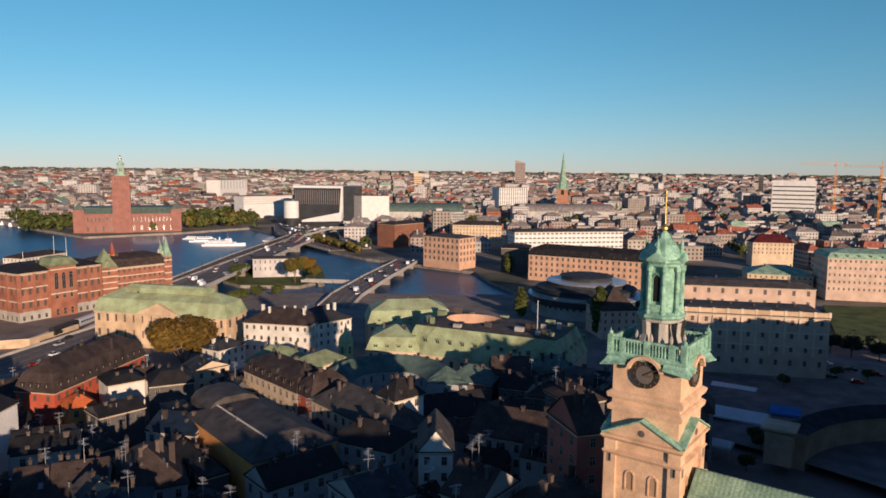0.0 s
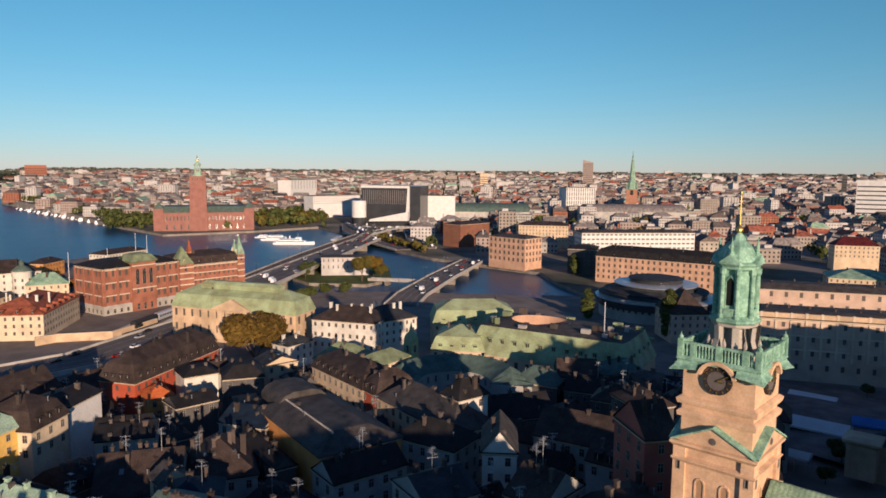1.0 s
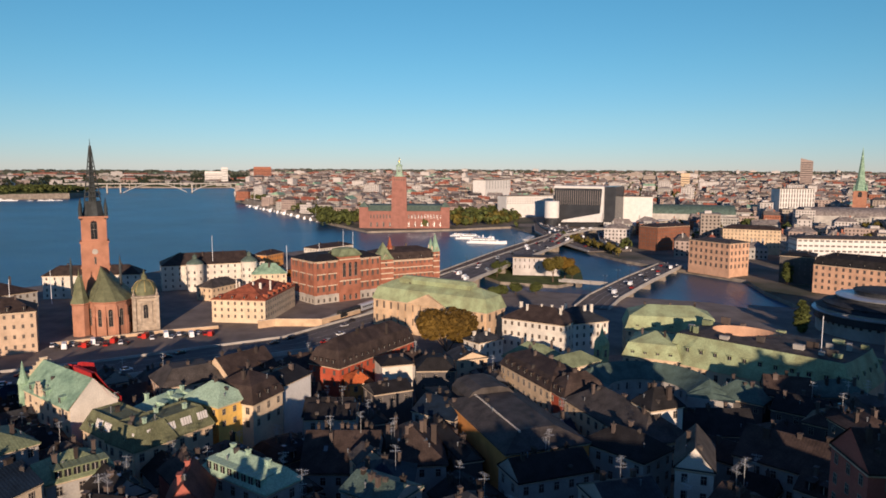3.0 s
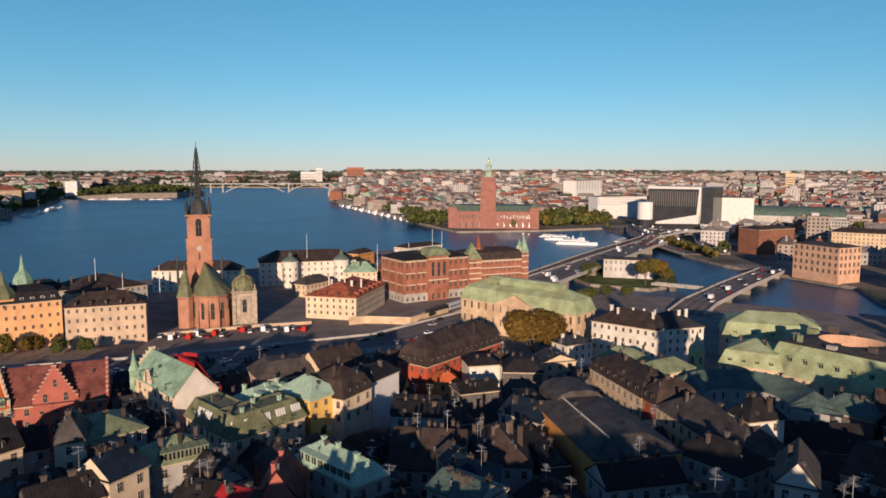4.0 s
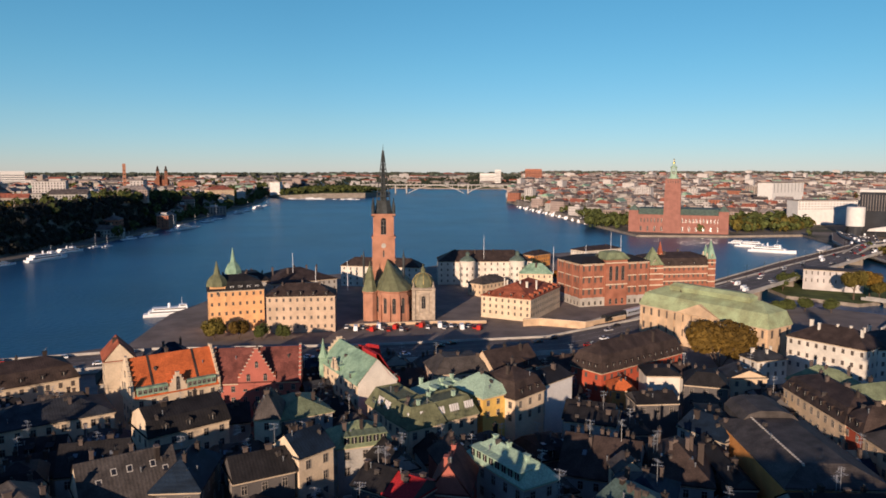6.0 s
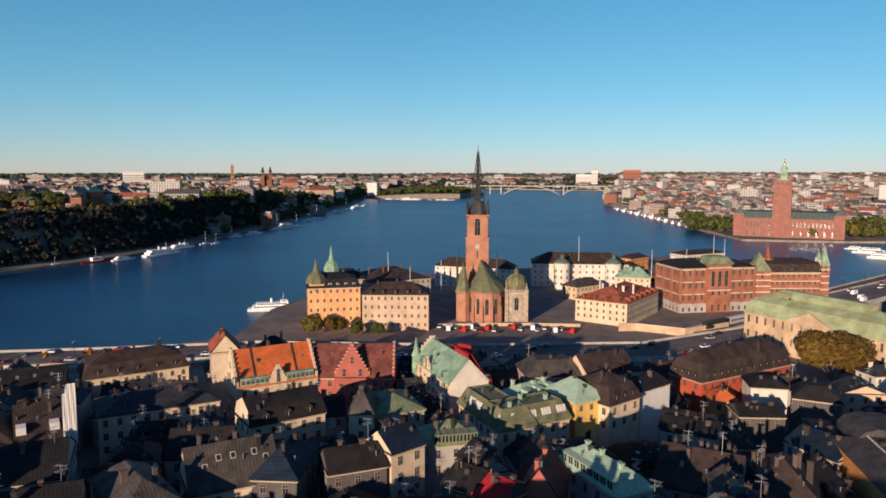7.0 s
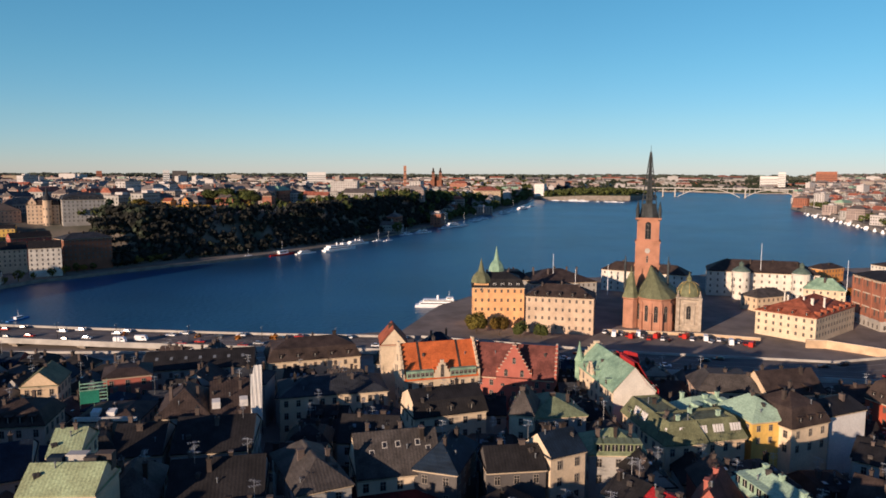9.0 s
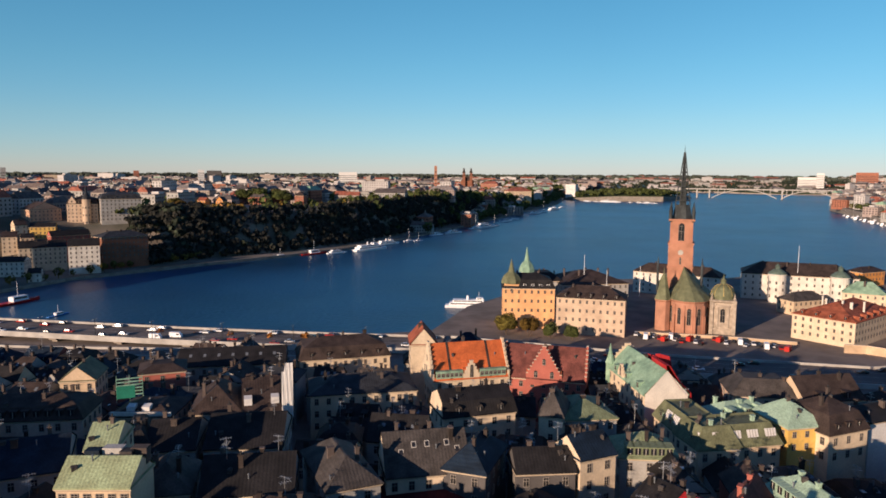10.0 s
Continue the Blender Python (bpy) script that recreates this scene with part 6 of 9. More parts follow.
def knights_church():
    """Brick church with an open iron spire, seen from its choir."""
    ob = thing("abbey_church", -352, -68, 3.0, 190.5, "red brick abbey church with a black iron openwork spire", "church")
    # local x runs away from the choir's end to the tower; the choir is offset to fit the camera's view
    cy = -5.2
    plan = [(30, -10), (30, 10), (4, 10), (-3, 6.6), (-6, 2.4), (-6, -2.4), (-3, -6.6), (4, -10)][::-1]
    g = Geo()
    g.rings([[(x, y + cy, z) for x, y in plan] for z in (0, 17)])
    part("choir_wall", g, "brick_choir", ob)
    c = Geo()
    c.rings([[(x + (0.3 if x > 20 else -0.3) * k, y * (1 + 0.05 * k) + cy, z) for x, y in plan] for z, k in ((16.1, 0), (16.5, 1), (17.1, 1.6), (17.1, 0))], cap=False)
    part("cornice", c, "brick_church", ob)
    r = Geo()
    r.rings([[(x - (0.7 if x < 20 else 0), y * 1.06 + cy, 17.1) for x, y in plan], [(x * 0.62 + 4.5, y * 0.42 + cy * 0.75, 24.5) for x, y in plan], [(30.5 if x > 20 else 8.0, 0.02 * y + cy * 0.4, 31.5) for x, y in plan]])
    part("choir_roof", r, "copper_dark", ob, "steep grey-green copper roof")
    for (x0, y0), (x1, y1) in zip(plan, plan[1:]):
        if x0 > 20 and x1 > 20:
            continue
        a = math.atan2(y1 - y0, x1 - x0)
        for k in ((0.0,) if x0 < 20 else (0.34, 0.67, 0.0)):
            b = Geo()
            bx, by = x0 + (x1 - x0) * k, y0 + (y1 - y0) * k + cy
            q = math.atan2(by - cy, bx - 9)
            b.turned(bx, by, q, 2.2, 1.2, 0, 10)
            b.turned(bx - 0.3 * math.cos(q), by - 0.3 * math.sin(q), q, 1.5, 1.0, 10, 15)
            part("buttress", b, "brick_church", ob)
        for k in ((0.5,) if max(x0, x1) < 20 else (0.18, 0.5, 0.84)):
            part("lancet_window", window_mesh(1.9, 7.2, "arch"), None, ob, "", pose(x0 + (x1 - x0) * k, y0 + (y1 - y0) * k + cy, 5.5, 0, 0, math.degrees(a) + 180))
    # slim stair turret and burial chapels
    c = Geo()
    c.lathe([(3.7, 0), (3.7, 15.5), (4.2, 16), (4.2, 16.5)], 8, 1.5, 7.2, turn=math.pi / 8)
    part("chapel_wall", c, "brick_choir", ob)
    c = Geo()
    c.lathe([(4.4, 16.5), (3.5, 18.5), (2.4, 23), (1.6, 27), (0.25, 29.5), (0.1, 32)], 8, 1.5, 7.2, turn=math.pi / 8)
    part("chapel_roof", c, "copper_dark", ob)
    c = Geo()
    c.box(-0.6, 9.6, -25.6, -15.4, 0, 17.2)
    chap = part("chapel_wall", c, "chapel_stone", ob, "weathered stone burial chapel")
    for sx, sy, a in ((-0.6, -20.5, 270), (4.5, -25.6, 0)):
        m = pose(sx, sy, 0, 0, 0, a)
        part("lancet_window", window_mesh(2.2, 5.6, "arch"), None, chap, "", m @ pose(0, 0, 7))
        for u in (-2.4, 2.4):
            n = Geo()
            n.box(u - 0.45, u + 0.45, -0.5, 0.2, 4.5, 14.6)
            part("pilaster", n, "chapel_stone", chap, "", m)
        n = Geo()
        n.box(-3.2, 3.2, -0.8, 0.2, 14.6, 15.4)
        n.box(-5.6, 5.6, -0.5, 0.2, 3.4, 4.2)
        part("string_course", n, "chapel_stone", chap, "", m)
    for x in (-0.6, 9.6):
        for y in (-25.6, -15.4):
            n = Geo()
            n.box(x - 0.85, x + 0.85, y - 0.85, y + 0.85, 0, 18.0)
            n.lathe([(0.5, 18.0), (0.75, 18.8), (0.2, 19.8), (0.36, 20.4), (0.03, 21.4)], 6, x, y)
            part("pilaster", n, "chapel_stone", chap)
    c = Geo()
    c.rings([[(4.5 + sx * q, -20.5 + sy * q, z) for sx, sy in ((-1, -1), (1, -1), (1, 1), (-1, 1))] for q, z in ((5.3, 16.6), (6.2, 17.2), (6.2, 17.8), (4.8, 18.1))])
    part("cornice", c, "chapel_stone", chap)
    c = Geo()
    prof = [(5.6, 18.0), (5.7, 19.8), (5.2, 21.8), (4.1, 23.6), (2.6, 24.7), (1.3, 25.1), (1.2, 26.6), (1.45, 26.8), (0.4, 28.0), (0.06, 30.2)]
    c.lathe(prof, 16, 4.5, -20.5)
    dome = part("dome", c, "copper_dark", ob, "olive copper dome with gilt ribs")
    for i in range(8):
        q = math.tau * i / 8
        n = Geo()
        for (r0, z0), (r1, z1) in zip(prof[1:5], prof[2:6]):
            n.beam((4.5 + r0 * math.cos(q), -20.5 + r0 * math.sin(q), z0), (4.5 + r1 * math.cos(q), -20.5 + r1 * math.sin(q), z1), 0.16)
        part("gilt_rib", n, "gilt_rib", dome)
    # nave behind and the tower
    n = Geo()
    n.box(24, 58, -11, 11, 0, 17)
    n.rings([[(24, -11.5, 17), (58, -11.5, 17), (58, 11.5, 17), (24, 11.5, 17)], [(24, -0.2, 30), (58, -0.2, 30), (58, 0.2, 30), (24, 0.2, 30)]], 1)
    part("nave", n, ["brick_church", "copper_dark"], ob)
    t = Geo()
    t.box(13.5, 25.5, -6, 6, 0, 43)
    t.box(14, 25, -5.5, 5.5, 43, 55.5)
    tw = part("tower", t, "brick_church", ob, "tall plain brick tower")
    for z in (30.5, 42.6, 54.6):
        s = Geo()
        s.box(13.1, 25.9, -6.4, 6.4, z, z + 0.9)
        part("string_course", s, "brick_church", tw)
    for a, (px, py) in ((270, (14, 0)), (0, (19.5, -5.5)), (180, (19.5, 5.5))):
        part("belfry_opening", window_mesh(3.0, 7.5, "arch"), None, tw, "", pose(px, py, 44.5, 0, 0, a))
        k = Geo()
        k.rings([[(1.3 * math.cos(math.tau * i / 20), yy, 1.3 * math.sin(math.tau * i / 20)) for i in range(20)] for yy in (0.2, -0.2)])
        part("clock_dial", k, "stone_grey", tw, "", pose(px - (0.5 if a == 270 else 0), py + (-0.5 if a == 0 else 0.5 if a == 180 else 0), 38.6, 0, 0, a))
        part("slit_window", window_mesh(0.9, 3.2, "arch"), None, tw, "", pose(px - (0.5 if a == 270 else 0), py + (-0.5 if a == 0 else 0.5 if a == 180 else 0), 32.5, 0, 0, a))
    for sx in (14, 25):
        for sy in (-5.5, 5.5):
            p = Geo()
            p.lathe([(0.8, 54), (0.8, 58.5), (0.95, 58.7), (0.05, 64)], 8, sx, sy)
            part("pinnacle", p, "lead", tw)
    sp = Geo()
    sp.lathe([(5.2, 55.5), (4.4, 59.5), (3.9, 62.0)], 8, 19.5, 0, turn=math.pi / 8)
    for i in range(8):
        a = math.tau * (i + 0.5) / 8
        for k in range(6):
            r0, r1 = 3.9 - 0.6 * k, 3.9 - 0.6 * (k + 1)
            sp.beam((19.5 + r0 * math.cos(a), r0 * math.sin(a), 62 + 4.5 * k), (19.5 + max(0.1, r1) * math.cos(a), max(0.1, r1) * math.sin(a), 62 + 4.5 * (k + 1)), 0.26)
    for k in range(11):
        z = 62 + 2.4 * k
        r0 = max(0.25, 3.9 * (1 - (z - 62) / 29.0))
        sp.lathe([(r0, z), (r0 + 0.12, z + 0.25), (r0, z + 0.5)], 8, 19.5, 0, turn=math.pi / 8)
    sp.lathe([(1.6, 62), (0.5, 84), (0.12, 91), (0.05, 92.5)], 6, 19.5, 0)
    part("spire", sp, "lead", ob, "black cast-iron openwork spire")
    for y in (-10.5, 10.5):
        p = Geo()
        p.lathe([(0.6, 19), (0.6, 30), (0.8, 30.2), (0.05, 37)], 8, 10, y)
        part("pinnacle", p, "lead", ob)
    return ob


knights_church()


def city_hall():
    ob = thing("city_hall", -918, 205, 1.5, 76.0, "dark red brick city hall with a tall square tower", "city hall")
    g = Geo()
    g.box(-58, 58, -10, 55, 0, 24)
    part("wall", g, "brick_hall", ob)
    r = Geo()
    r.rings([[(-59, -11, 24), (59, -11, 24), (59, 56, 24), (-59, 56, 24)], [(-50, 0, 31), (50, 0, 31), (50, 46, 31), (-50, 46, 31)]])
    part("roof", r, "hall_copper", ob)
    for i in range(26):
        u = -54 + 4.2 * i
        if abs(u + 8) > 10:
            part("window", window_mesh(1.6, 4.5, "arch"), None, ob, "", pose(u, -10, 14))
            if i % 2 == 0:
                part("window", window_mesh(2.2, 5, "arch"), None, ob, "", pose(u, -10, 3))
    for u in (-55, 53):
        e = Geo()
        e.box(u - 6, u + 6, -11.2, 4, 0, 29)
        e.rings([[(u - 6.4, -11.6, 29), (u + 6.4, -11.6, 29), (u + 6.4, 4.4, 29), (u - 6.4, 4.4, 29)], [(u - 0.3, -4, 36), (u + 0.3, -4, 36), (u + 0.3, -3.4, 36), (u - 0.3, -3.4, 36)]], 1)
        part("pavilion", e, ["brick_hall", "hall_copper"], ob)
    t = Geo()
    t.rings([ring_at(20.5, 20.5, -0.2, -0.2, 0), ring_at(20.5, 20.5, 0.3, 0.3, 45), ring_at(20.5, 20.5, 0.9, 0.9, 69.5)])
    t.v = [(x - 8, y - 4, z) for x, y, z in t.v]
    tw = part("tower", t, "brick_hall", ob, "slightly tapering brick tower")
    for s in range(4):
        for k in range(5):
            u = -6 + 3 * k
            part("slit_window", window_mesh(0.9, 2.8, "plain"), None, tw, "", pose(-8, -4, 0, 0, 0, 90 * s) @ pose(u, -9.5, 64))
    c = Geo()
    c.lathe([(7, 69.5), (7, 71), (4.6, 71.4), (4.2, 75)], 8, -8, -4)
    part("tower_cap", c, "copper_mint", ob)
    for i in range(8):
        a = math.tau * i / 8
        p = Geo()
        p.lathe([(0.45, 75), (0.45, 83)], 6, -8 + 3.2 * math.cos(a), -4 + 3.2 * math.sin(a))
        part("lantern_column", p, "copper_mint", ob)
    c = Geo()
    c.lathe([(4.2, 83), (4.4, 84), (2.4, 85.5), (1.6, 86), (1.4, 89)], 10, -8, -4)
    part("lantern_cap", c, "copper_mint", ob)
    c = Geo()
    c.lathe([(1.8, 89), (1.8, 89.6), (0.4, 91), (0.2, 92), (0.9, 93), (0.05, 95)], 10, -8, -4)
    part("crown_finial", c, "gold", ob, "gilded three-crown finial")
    return ob


city_hall()


def spire_church(x, y, z, rot, name, label, bh, th, w, wall, spire_mat, twin=0.0):
    ob = thing(name, x, y, z, rot, label, "church")
    for s in ((-twin, twin) if twin else (0,)):
        t = Geo()
        t.box(s - w / 2, s + w / 2, -w / 2, w / 2, -2, bh)
        part("tower", t, wall, ob)
        c = Geo()
        if twin:
            c.lathe([(w * 0.62, bh), (w * 0.6, bh + 3), (w * 0.35, bh + 7), (w * 0.3, th - 4), (0.2, th)], 8, s, 0)
        else:
            c.lathe([(w * 0.62, bh), (w * 0.5, bh + 4), (w * 0.32, bh + (th - bh) * 0.25), (0.15, th)], 8, s, 0, turn=math.pi / 8)
        part("spire", c, spire_mat, ob)
        for i in range(4):
            part("belfry_opening", window_mesh(w * 0.3, 6, "arch"), None, ob, "", pose(s, 0, 0, 0, 0, 90 * i) @ pose(0, -w / 2, bh - 10))
            if not twin:
                p = Geo()
                a = math.pi / 4 + i * math.pi / 2
                p.lathe([(1.1, bh - 1), (1.1, bh + 4), (0.05, bh + 14)], 6, s + w * 0.66 * math.cos(a), w * 0.66 * math.sin(a))
                part("pinnacle", p, spire_mat, ob)
    n = Geo()
    n.box(-9 - twin, 9 + twin, w / 2 + 0.05, w / 2 + 36, -2, bh * 0.5)
    n.rings([[(-9.5 - twin, w / 2, bh * 0.5), (9.5 + twin, w / 2, bh * 0.5), (9.5 + twin, w / 2 + 36.5, bh * 0.5), (-9.5 - twin, w / 2 + 36.5, bh * 0.5)], [(-0.2, w / 2, bh * 0.8), (0.2, w / 2, bh * 0.8), (0.2, w / 2 + 36.5, bh * 0.8), (-0.2, w / 2 + 36.5, bh * 0.8)]], 1)
    part("nave", n, [wall, spire_mat], ob)
    return ob


spire_church(-892, 936, 8, 43.6, "parish_church", "brick parish church with a slender green copper spire", 42, 110, 19, "brick_church", "copper")
spire_church(-1921, -1014, 28, 118, "hill_church", "twin-towered dark brick church on a hill", 48, 64, 8, "brick_brown", "roof_brown", twin=11)

# ---- bridges, quays, boats, vehicles ----


def deck(name, pts, width, z, label, thick=1.3, mat="asphalt", piers=0, pier_h=8, rail=True, arched=False):
    """A road deck along a line, with parapets, kerb strips and piers as parts."""
    x0, y0 = pts[0]
    ob = thing(name, x0, y0, 0, 0, label, "bridge")
    P = [Vector((x - x0, y - y0, 0)) for x, y in pts]
    L, R = [], []
    for i, p in enumerate(P):
        a, b = P[max(0, i - 1)], P[min(len(P) - 1, i + 1)]
        n = Vector((-(b - a).y, (b - a).x, 0)).normalized()
        L.append(p + n * width / 2)
        R.append(p - n * width / 2)
    zz = z if isinstance(z, (list, tuple)) else [z] * len(P)
    g = Geo()
    for i in range(len(P) - 1):
        q = [L[i], R[i], R[i + 1], L[i + 1]]
        zs = [zz[i], zz[i], zz[i + 1], zz[i + 1]]
        g.rings([[(p.x, p.y, h - thick) for p, h in zip(q, zs)], [(p.x, p.y, h) for p, h in zip(q, zs)]])
    part("deck", g, mat, ob)
    for side in (L, R):
        for i in range(len(P) - 1):
            a, b = side[i], side[i + 1]
            t = Geo()
            n = Vector((-(b - a).y, (b - a).x, 0)).normalized() * 0.3
            t.rings([[(p.x, p.y, h - thick - 0.1) for p, h in zip((a - n, a + n, b + n, b - n), (zz[i], zz[i], zz[i + 1], zz[i + 1]))], [(p.x, p.y, h + 1.0) for p, h in zip((a - n, a + n, b + n, b - n), (zz[i], zz[i], zz[i + 1], zz[i + 1]))]])
            part("parapet", t, "concrete", ob)
    # lane lines
    for i in range(len(P) - 1):
        a, b = P[i], P[i + 1]
        n = Vector((-(b - a).y, (b - a).x, 0)).normalized()
        for off in (-width * 0.25, 0.05, width * 0.25):
            t = Geo()
            c0, c1 = a + n * off, b + n * off
            t.poly([(*(c0 - n * 0.08).xy, zz[i] + 0.02), (*(c1 - n * 0.08).xy, zz[i + 1] + 0.02), (*(c1 + n * 0.08).xy, zz[i + 1] + 0.02), (*(c0 + n * 0.08).xy, zz[i] + 0.02)])
            part("lane_line", t, "frame_white", ob)
    if piers:
        tot = [0.0]
        for i in range(len(P) - 1):
            tot.append(tot[-1] + (P[i + 1] - P[i]).length)
        for k in range(piers):
            s = tot[-1] * (k + 0.5) / piers
            i = max(j for j in range(len(P) - 1) if tot[j] <= s)
            f = (s - tot[i]) / (tot[i + 1] - tot[i])
            c, a = P[i].lerp(P[i + 1], f), math.atan2(P[i + 1].y - P[i].y, P[i + 1].x - P[i].x)
            h = zz[i] + (zz[i + 1] - zz[i]) * f
            t = Geo()
            t.turned(c.x, c.y, a, 2.6, width * 0.86, -3, h - thick - 0.9)
            t.turned(c.x, c.y, a, 3.6, width * 0.98, h - thick - 0.9, h - thick)
            part("pier", t, "quay_stone", ob)
    return ob


deck("road_bridge", [(-262, -150), (-281, -60), (-306, 20), (-352, 78), (-440, 128), (-560, 225), (-711, 343)], 26, [6, 5.5, 5.5, 7, 8.5, 8.5, 7], "broad motorway and railway bridge with slow traffic", piers=12)
deck("rail_bridge", [(-345, 40), (-420, 100), (-452, 118), (-580, 215), (-735, 338)], 13, [5.5, 7, 7.5, 7.8, 6.5], "railway bridge with bare tracks", mat="track_bed", piers=7)
deck("city_bridge", [(-350, 185), (-372, 205), (-420, 255), (-470, 308), (-500, 335)], 19, [4.5, 6.0, 6.6, 6, 4], "stone city bridge with lamp posts over the river", piers=5)
deck("foot_bridge", [(-452, 214), (-425, 232), (-402, 246)], 5, [3.2, 4.4, 5], "narrow footbridge to the islet", thick=0.7, piers=2)
deck("motorway", [(-120, -470), (-160, -390), (-186, -325), (-209, -266), (-234, -208), (-262, -150)], 24, [8, 8, 7.5, 7, 6.5, 6], "raised waterfront motorway full of cars", piers=11)
deck("ramp_road", [(-105, -430), (-140, -345), (-163, -292), (-190, -240), (-222, -185)], 12, [5, 5.4, 5.6, 5.8, 6], "lower slip road beside the motorway", piers=7)
deck("quay_road", [(-600, 335), (-690, 340), (-790, 362), (-880, 400)], 44, [4, 5, 5.5, 6], "wide road junction on the north quay", thick=1, piers=0)

deck("flyover", [(-655, 296), (-705, 330), (-760, 388), (-800, 452)], 11, [7.5, 9.5, 10, 8], "curved concrete flyover at the quay junction", piers=6)
deck("flyover", [(-600, 352), (-660, 362), (-728, 396), (-775, 450)], 10, [4.5, 7.5, 8.5, 7], "curved concrete flyover at the quay junction", piers=5)
deck("slip_road", [(-668, 318), (-735, 350), (-830, 372), (-905, 398)], 12, [5.5, 8, 8, 6.5], "raised slip road towards the city hall", piers=6)


def arch_bridge():
    """Distant steel bridge: long high deck on two arches with slender posts."""
    ob = thing("arch_bridge", -2420, -210, 0, 96, "long pale steel arch bridge far across the lake", "bridge")
    g = Geo()
    g.box(-330, 330, -11, 11, 27.5, 30.5)
    part("deck", g, "concrete", ob)
    for c, half, crown in ((-70, 95, 27), (115, 78, 24.5)):
        for y in (-8, 8):
            a = Geo()
            n = 16
            for i in range(n):
                u0, u1 = -1 + 2 * i / n, -1 + 2 * (i + 1) / n
                a.rings([[(c + u * half, y - 1.2, 2 + crown * (1 - u * u) - 2.2), (c + u * half, y + 1.2, 2 + crown * (1 - u * u) - 2.2), (c + u * half, y + 1.2, 2 + crown * (1 - u * u)), (c + u * half, y - 1.2, 2 + crown * (1 - u * u))] for u in (u0, u1)])
            part("arch", a, "concrete", ob)
        for k in range(-4, 5):
            u = k / 5
            p = Geo()
            p.box(c + u * half - 0.8, c + u * half + 0.8, -8, 8, 2 + crown * (1 - u * u), 28)
            part("post", p, "concrete", ob)
    for x in (-290, -250, -210, -172, 40, 200, 240, 280, 320):
        p = Geo()
        p.box(x - 2, x + 2, -9, 9, -3, 28)
        part("pier", p, "concrete", ob)
    return ob


arch_bridge()



def boat(x, y, rot, length, style, label, hull="white_paint", group="moored boats"):
    """A boat afloat: hull with sheer and bow, deckhouses, windows, mast or funnel."""
    ob = thing("boat", x, y, -0.3, rot, label, "boat", group)
    L, w = length, length * (0.2 if style != "ferry" else 0.22)
    g = Geo()
    sec = []
    for i in range(9):
        u = i / 8
        b = w / 2 * math.sin(min(1, (1 - u) * 2.2 + 0.02) * math.pi / 2) ** 0.8 if u > 0.5 else w / 2 * (0.8 + 0.2 * min(1, u * 4))
        sh = L * 0.055 * (1 + 0.5 * u * u)
        sec.append([(-L / 2 + L * u, -b * 0.75, -0.4), (-L / 2 + L * u, b * 0.75, -0.4), (-L / 2 + L * u, b, sh), (-L / 2 + L * u, -b, sh)])
    g.rings(sec)
    g.poly(sec[0][::-1])
    part("hull", g, hull, ob)
    tiers = {"ferry": [(-0.42, 0.3, 0.86, 0.055, 0.05), (-0.36, 0.2, 0.78, 0.105, 0.045), (0.05, 0.19, 0.55, 0.15, 0.04)],
             "steamer": [(-0.36, 0.22, 0.8, 0.055, 0.06), (-0.28, 0.12, 0.66, 0.115, 0.05)],
             "yacht": [(-0.2, 0.18, 0.6, 0.06, 0.06)], "tug": [(-0.15, 0.2, 0.7, 0.06, 0.1)]}[style]
    for a, b, k, z, h in tiers:
        t = Geo()
        t.rings([[(L * a, -w * k / 2, L * z - 0.2), (L * b, -w * k / 2, L * z - 0.2), (L * b, w * k / 2, L * z - 0.2), (L * a, w * k / 2, L * z - 0.2)], [(L * a, -w * k / 2, L * (z + h)), (L * b - L * 0.02, -w * k / 2 * 0.95, L * (z + h)), (L * b - L * 0.02, w * k / 2 * 0.95, L * (z + h)), (L * a, w * k / 2, L * (z + h))]])
        cab = part("cabin", t, "white_paint", ob)
        s = Geo()
        for sy in (-1, 1):
            s.box(L * a + L * 0.02, L * b - L * 0.04, sy * w * k / 2 - 0.05, sy * w * k / 2 + 0.05, L * (z + h * 0.45), L * (z + h * 0.8))
        part("window_band", s, "pane", cab)
    m = Geo()
    if style in ("yacht", "tug"):
        m.beam((0, 0, L * 0.1), (0, 0, L * (0.9 if style == "yacht" else 0.45)), 0.09)
        m.beam((0, 0, L * 0.16), (-L * 0.35, 0, L * 0.17), 0.08)
    else:
        m.beam((L * 0.1, 0, L * 0.15), (L * 0.1, 0, L * 0.3), 0.1)
        m.lathe([(0.8, L * 0.1), (0.7, L * 0.22)], 8, -L * 0.1, 0)
    part("mast", m, "white_paint" if style != "steamer" else "dark_metal", ob)
    return ob


# boats
boat(-371, -191, 115, 34, "ferry", "white double-ended harbour ferry lying at the quay")
boat(-492, -458, 165, 20, "tug", "red-hulled workboat lying at the southern quay", hull="red_paint")
boat(-527, -447, 165, 30, "tug", "red-hulled workboat lying at the southern quay", hull="red_paint")
boat(-547, -434, 165, 24, "steamer", "white steamer moored along the southern quay")
boat(-587, -422, 165, 42, "ferry", "big white passenger boat at the southern quay")
boat(-644, -439, 165, 32, "ferry", "big white passenger boat at the southern quay")
boat(-690, -441, 165, 16, "yacht", "white sailing yacht with a bare mast at the southern quay")
boat(-697, -432, 165, 14, "yacht", "white sailing yacht with a bare mast at the southern quay")
boat(-772, -451, 165, 24, "tug", "old white workboat moored at the southern quay")
boat(-807, -445, 165, 30, "steamer", "white steamer moored along the southern quay")
boat(-886, -454, 165, 26, "yacht", "white sailing yacht with a bare mast at the southern quay")
boat(-913, -452, 165, 44, "steamer", "white steamer moored along the southern quay")
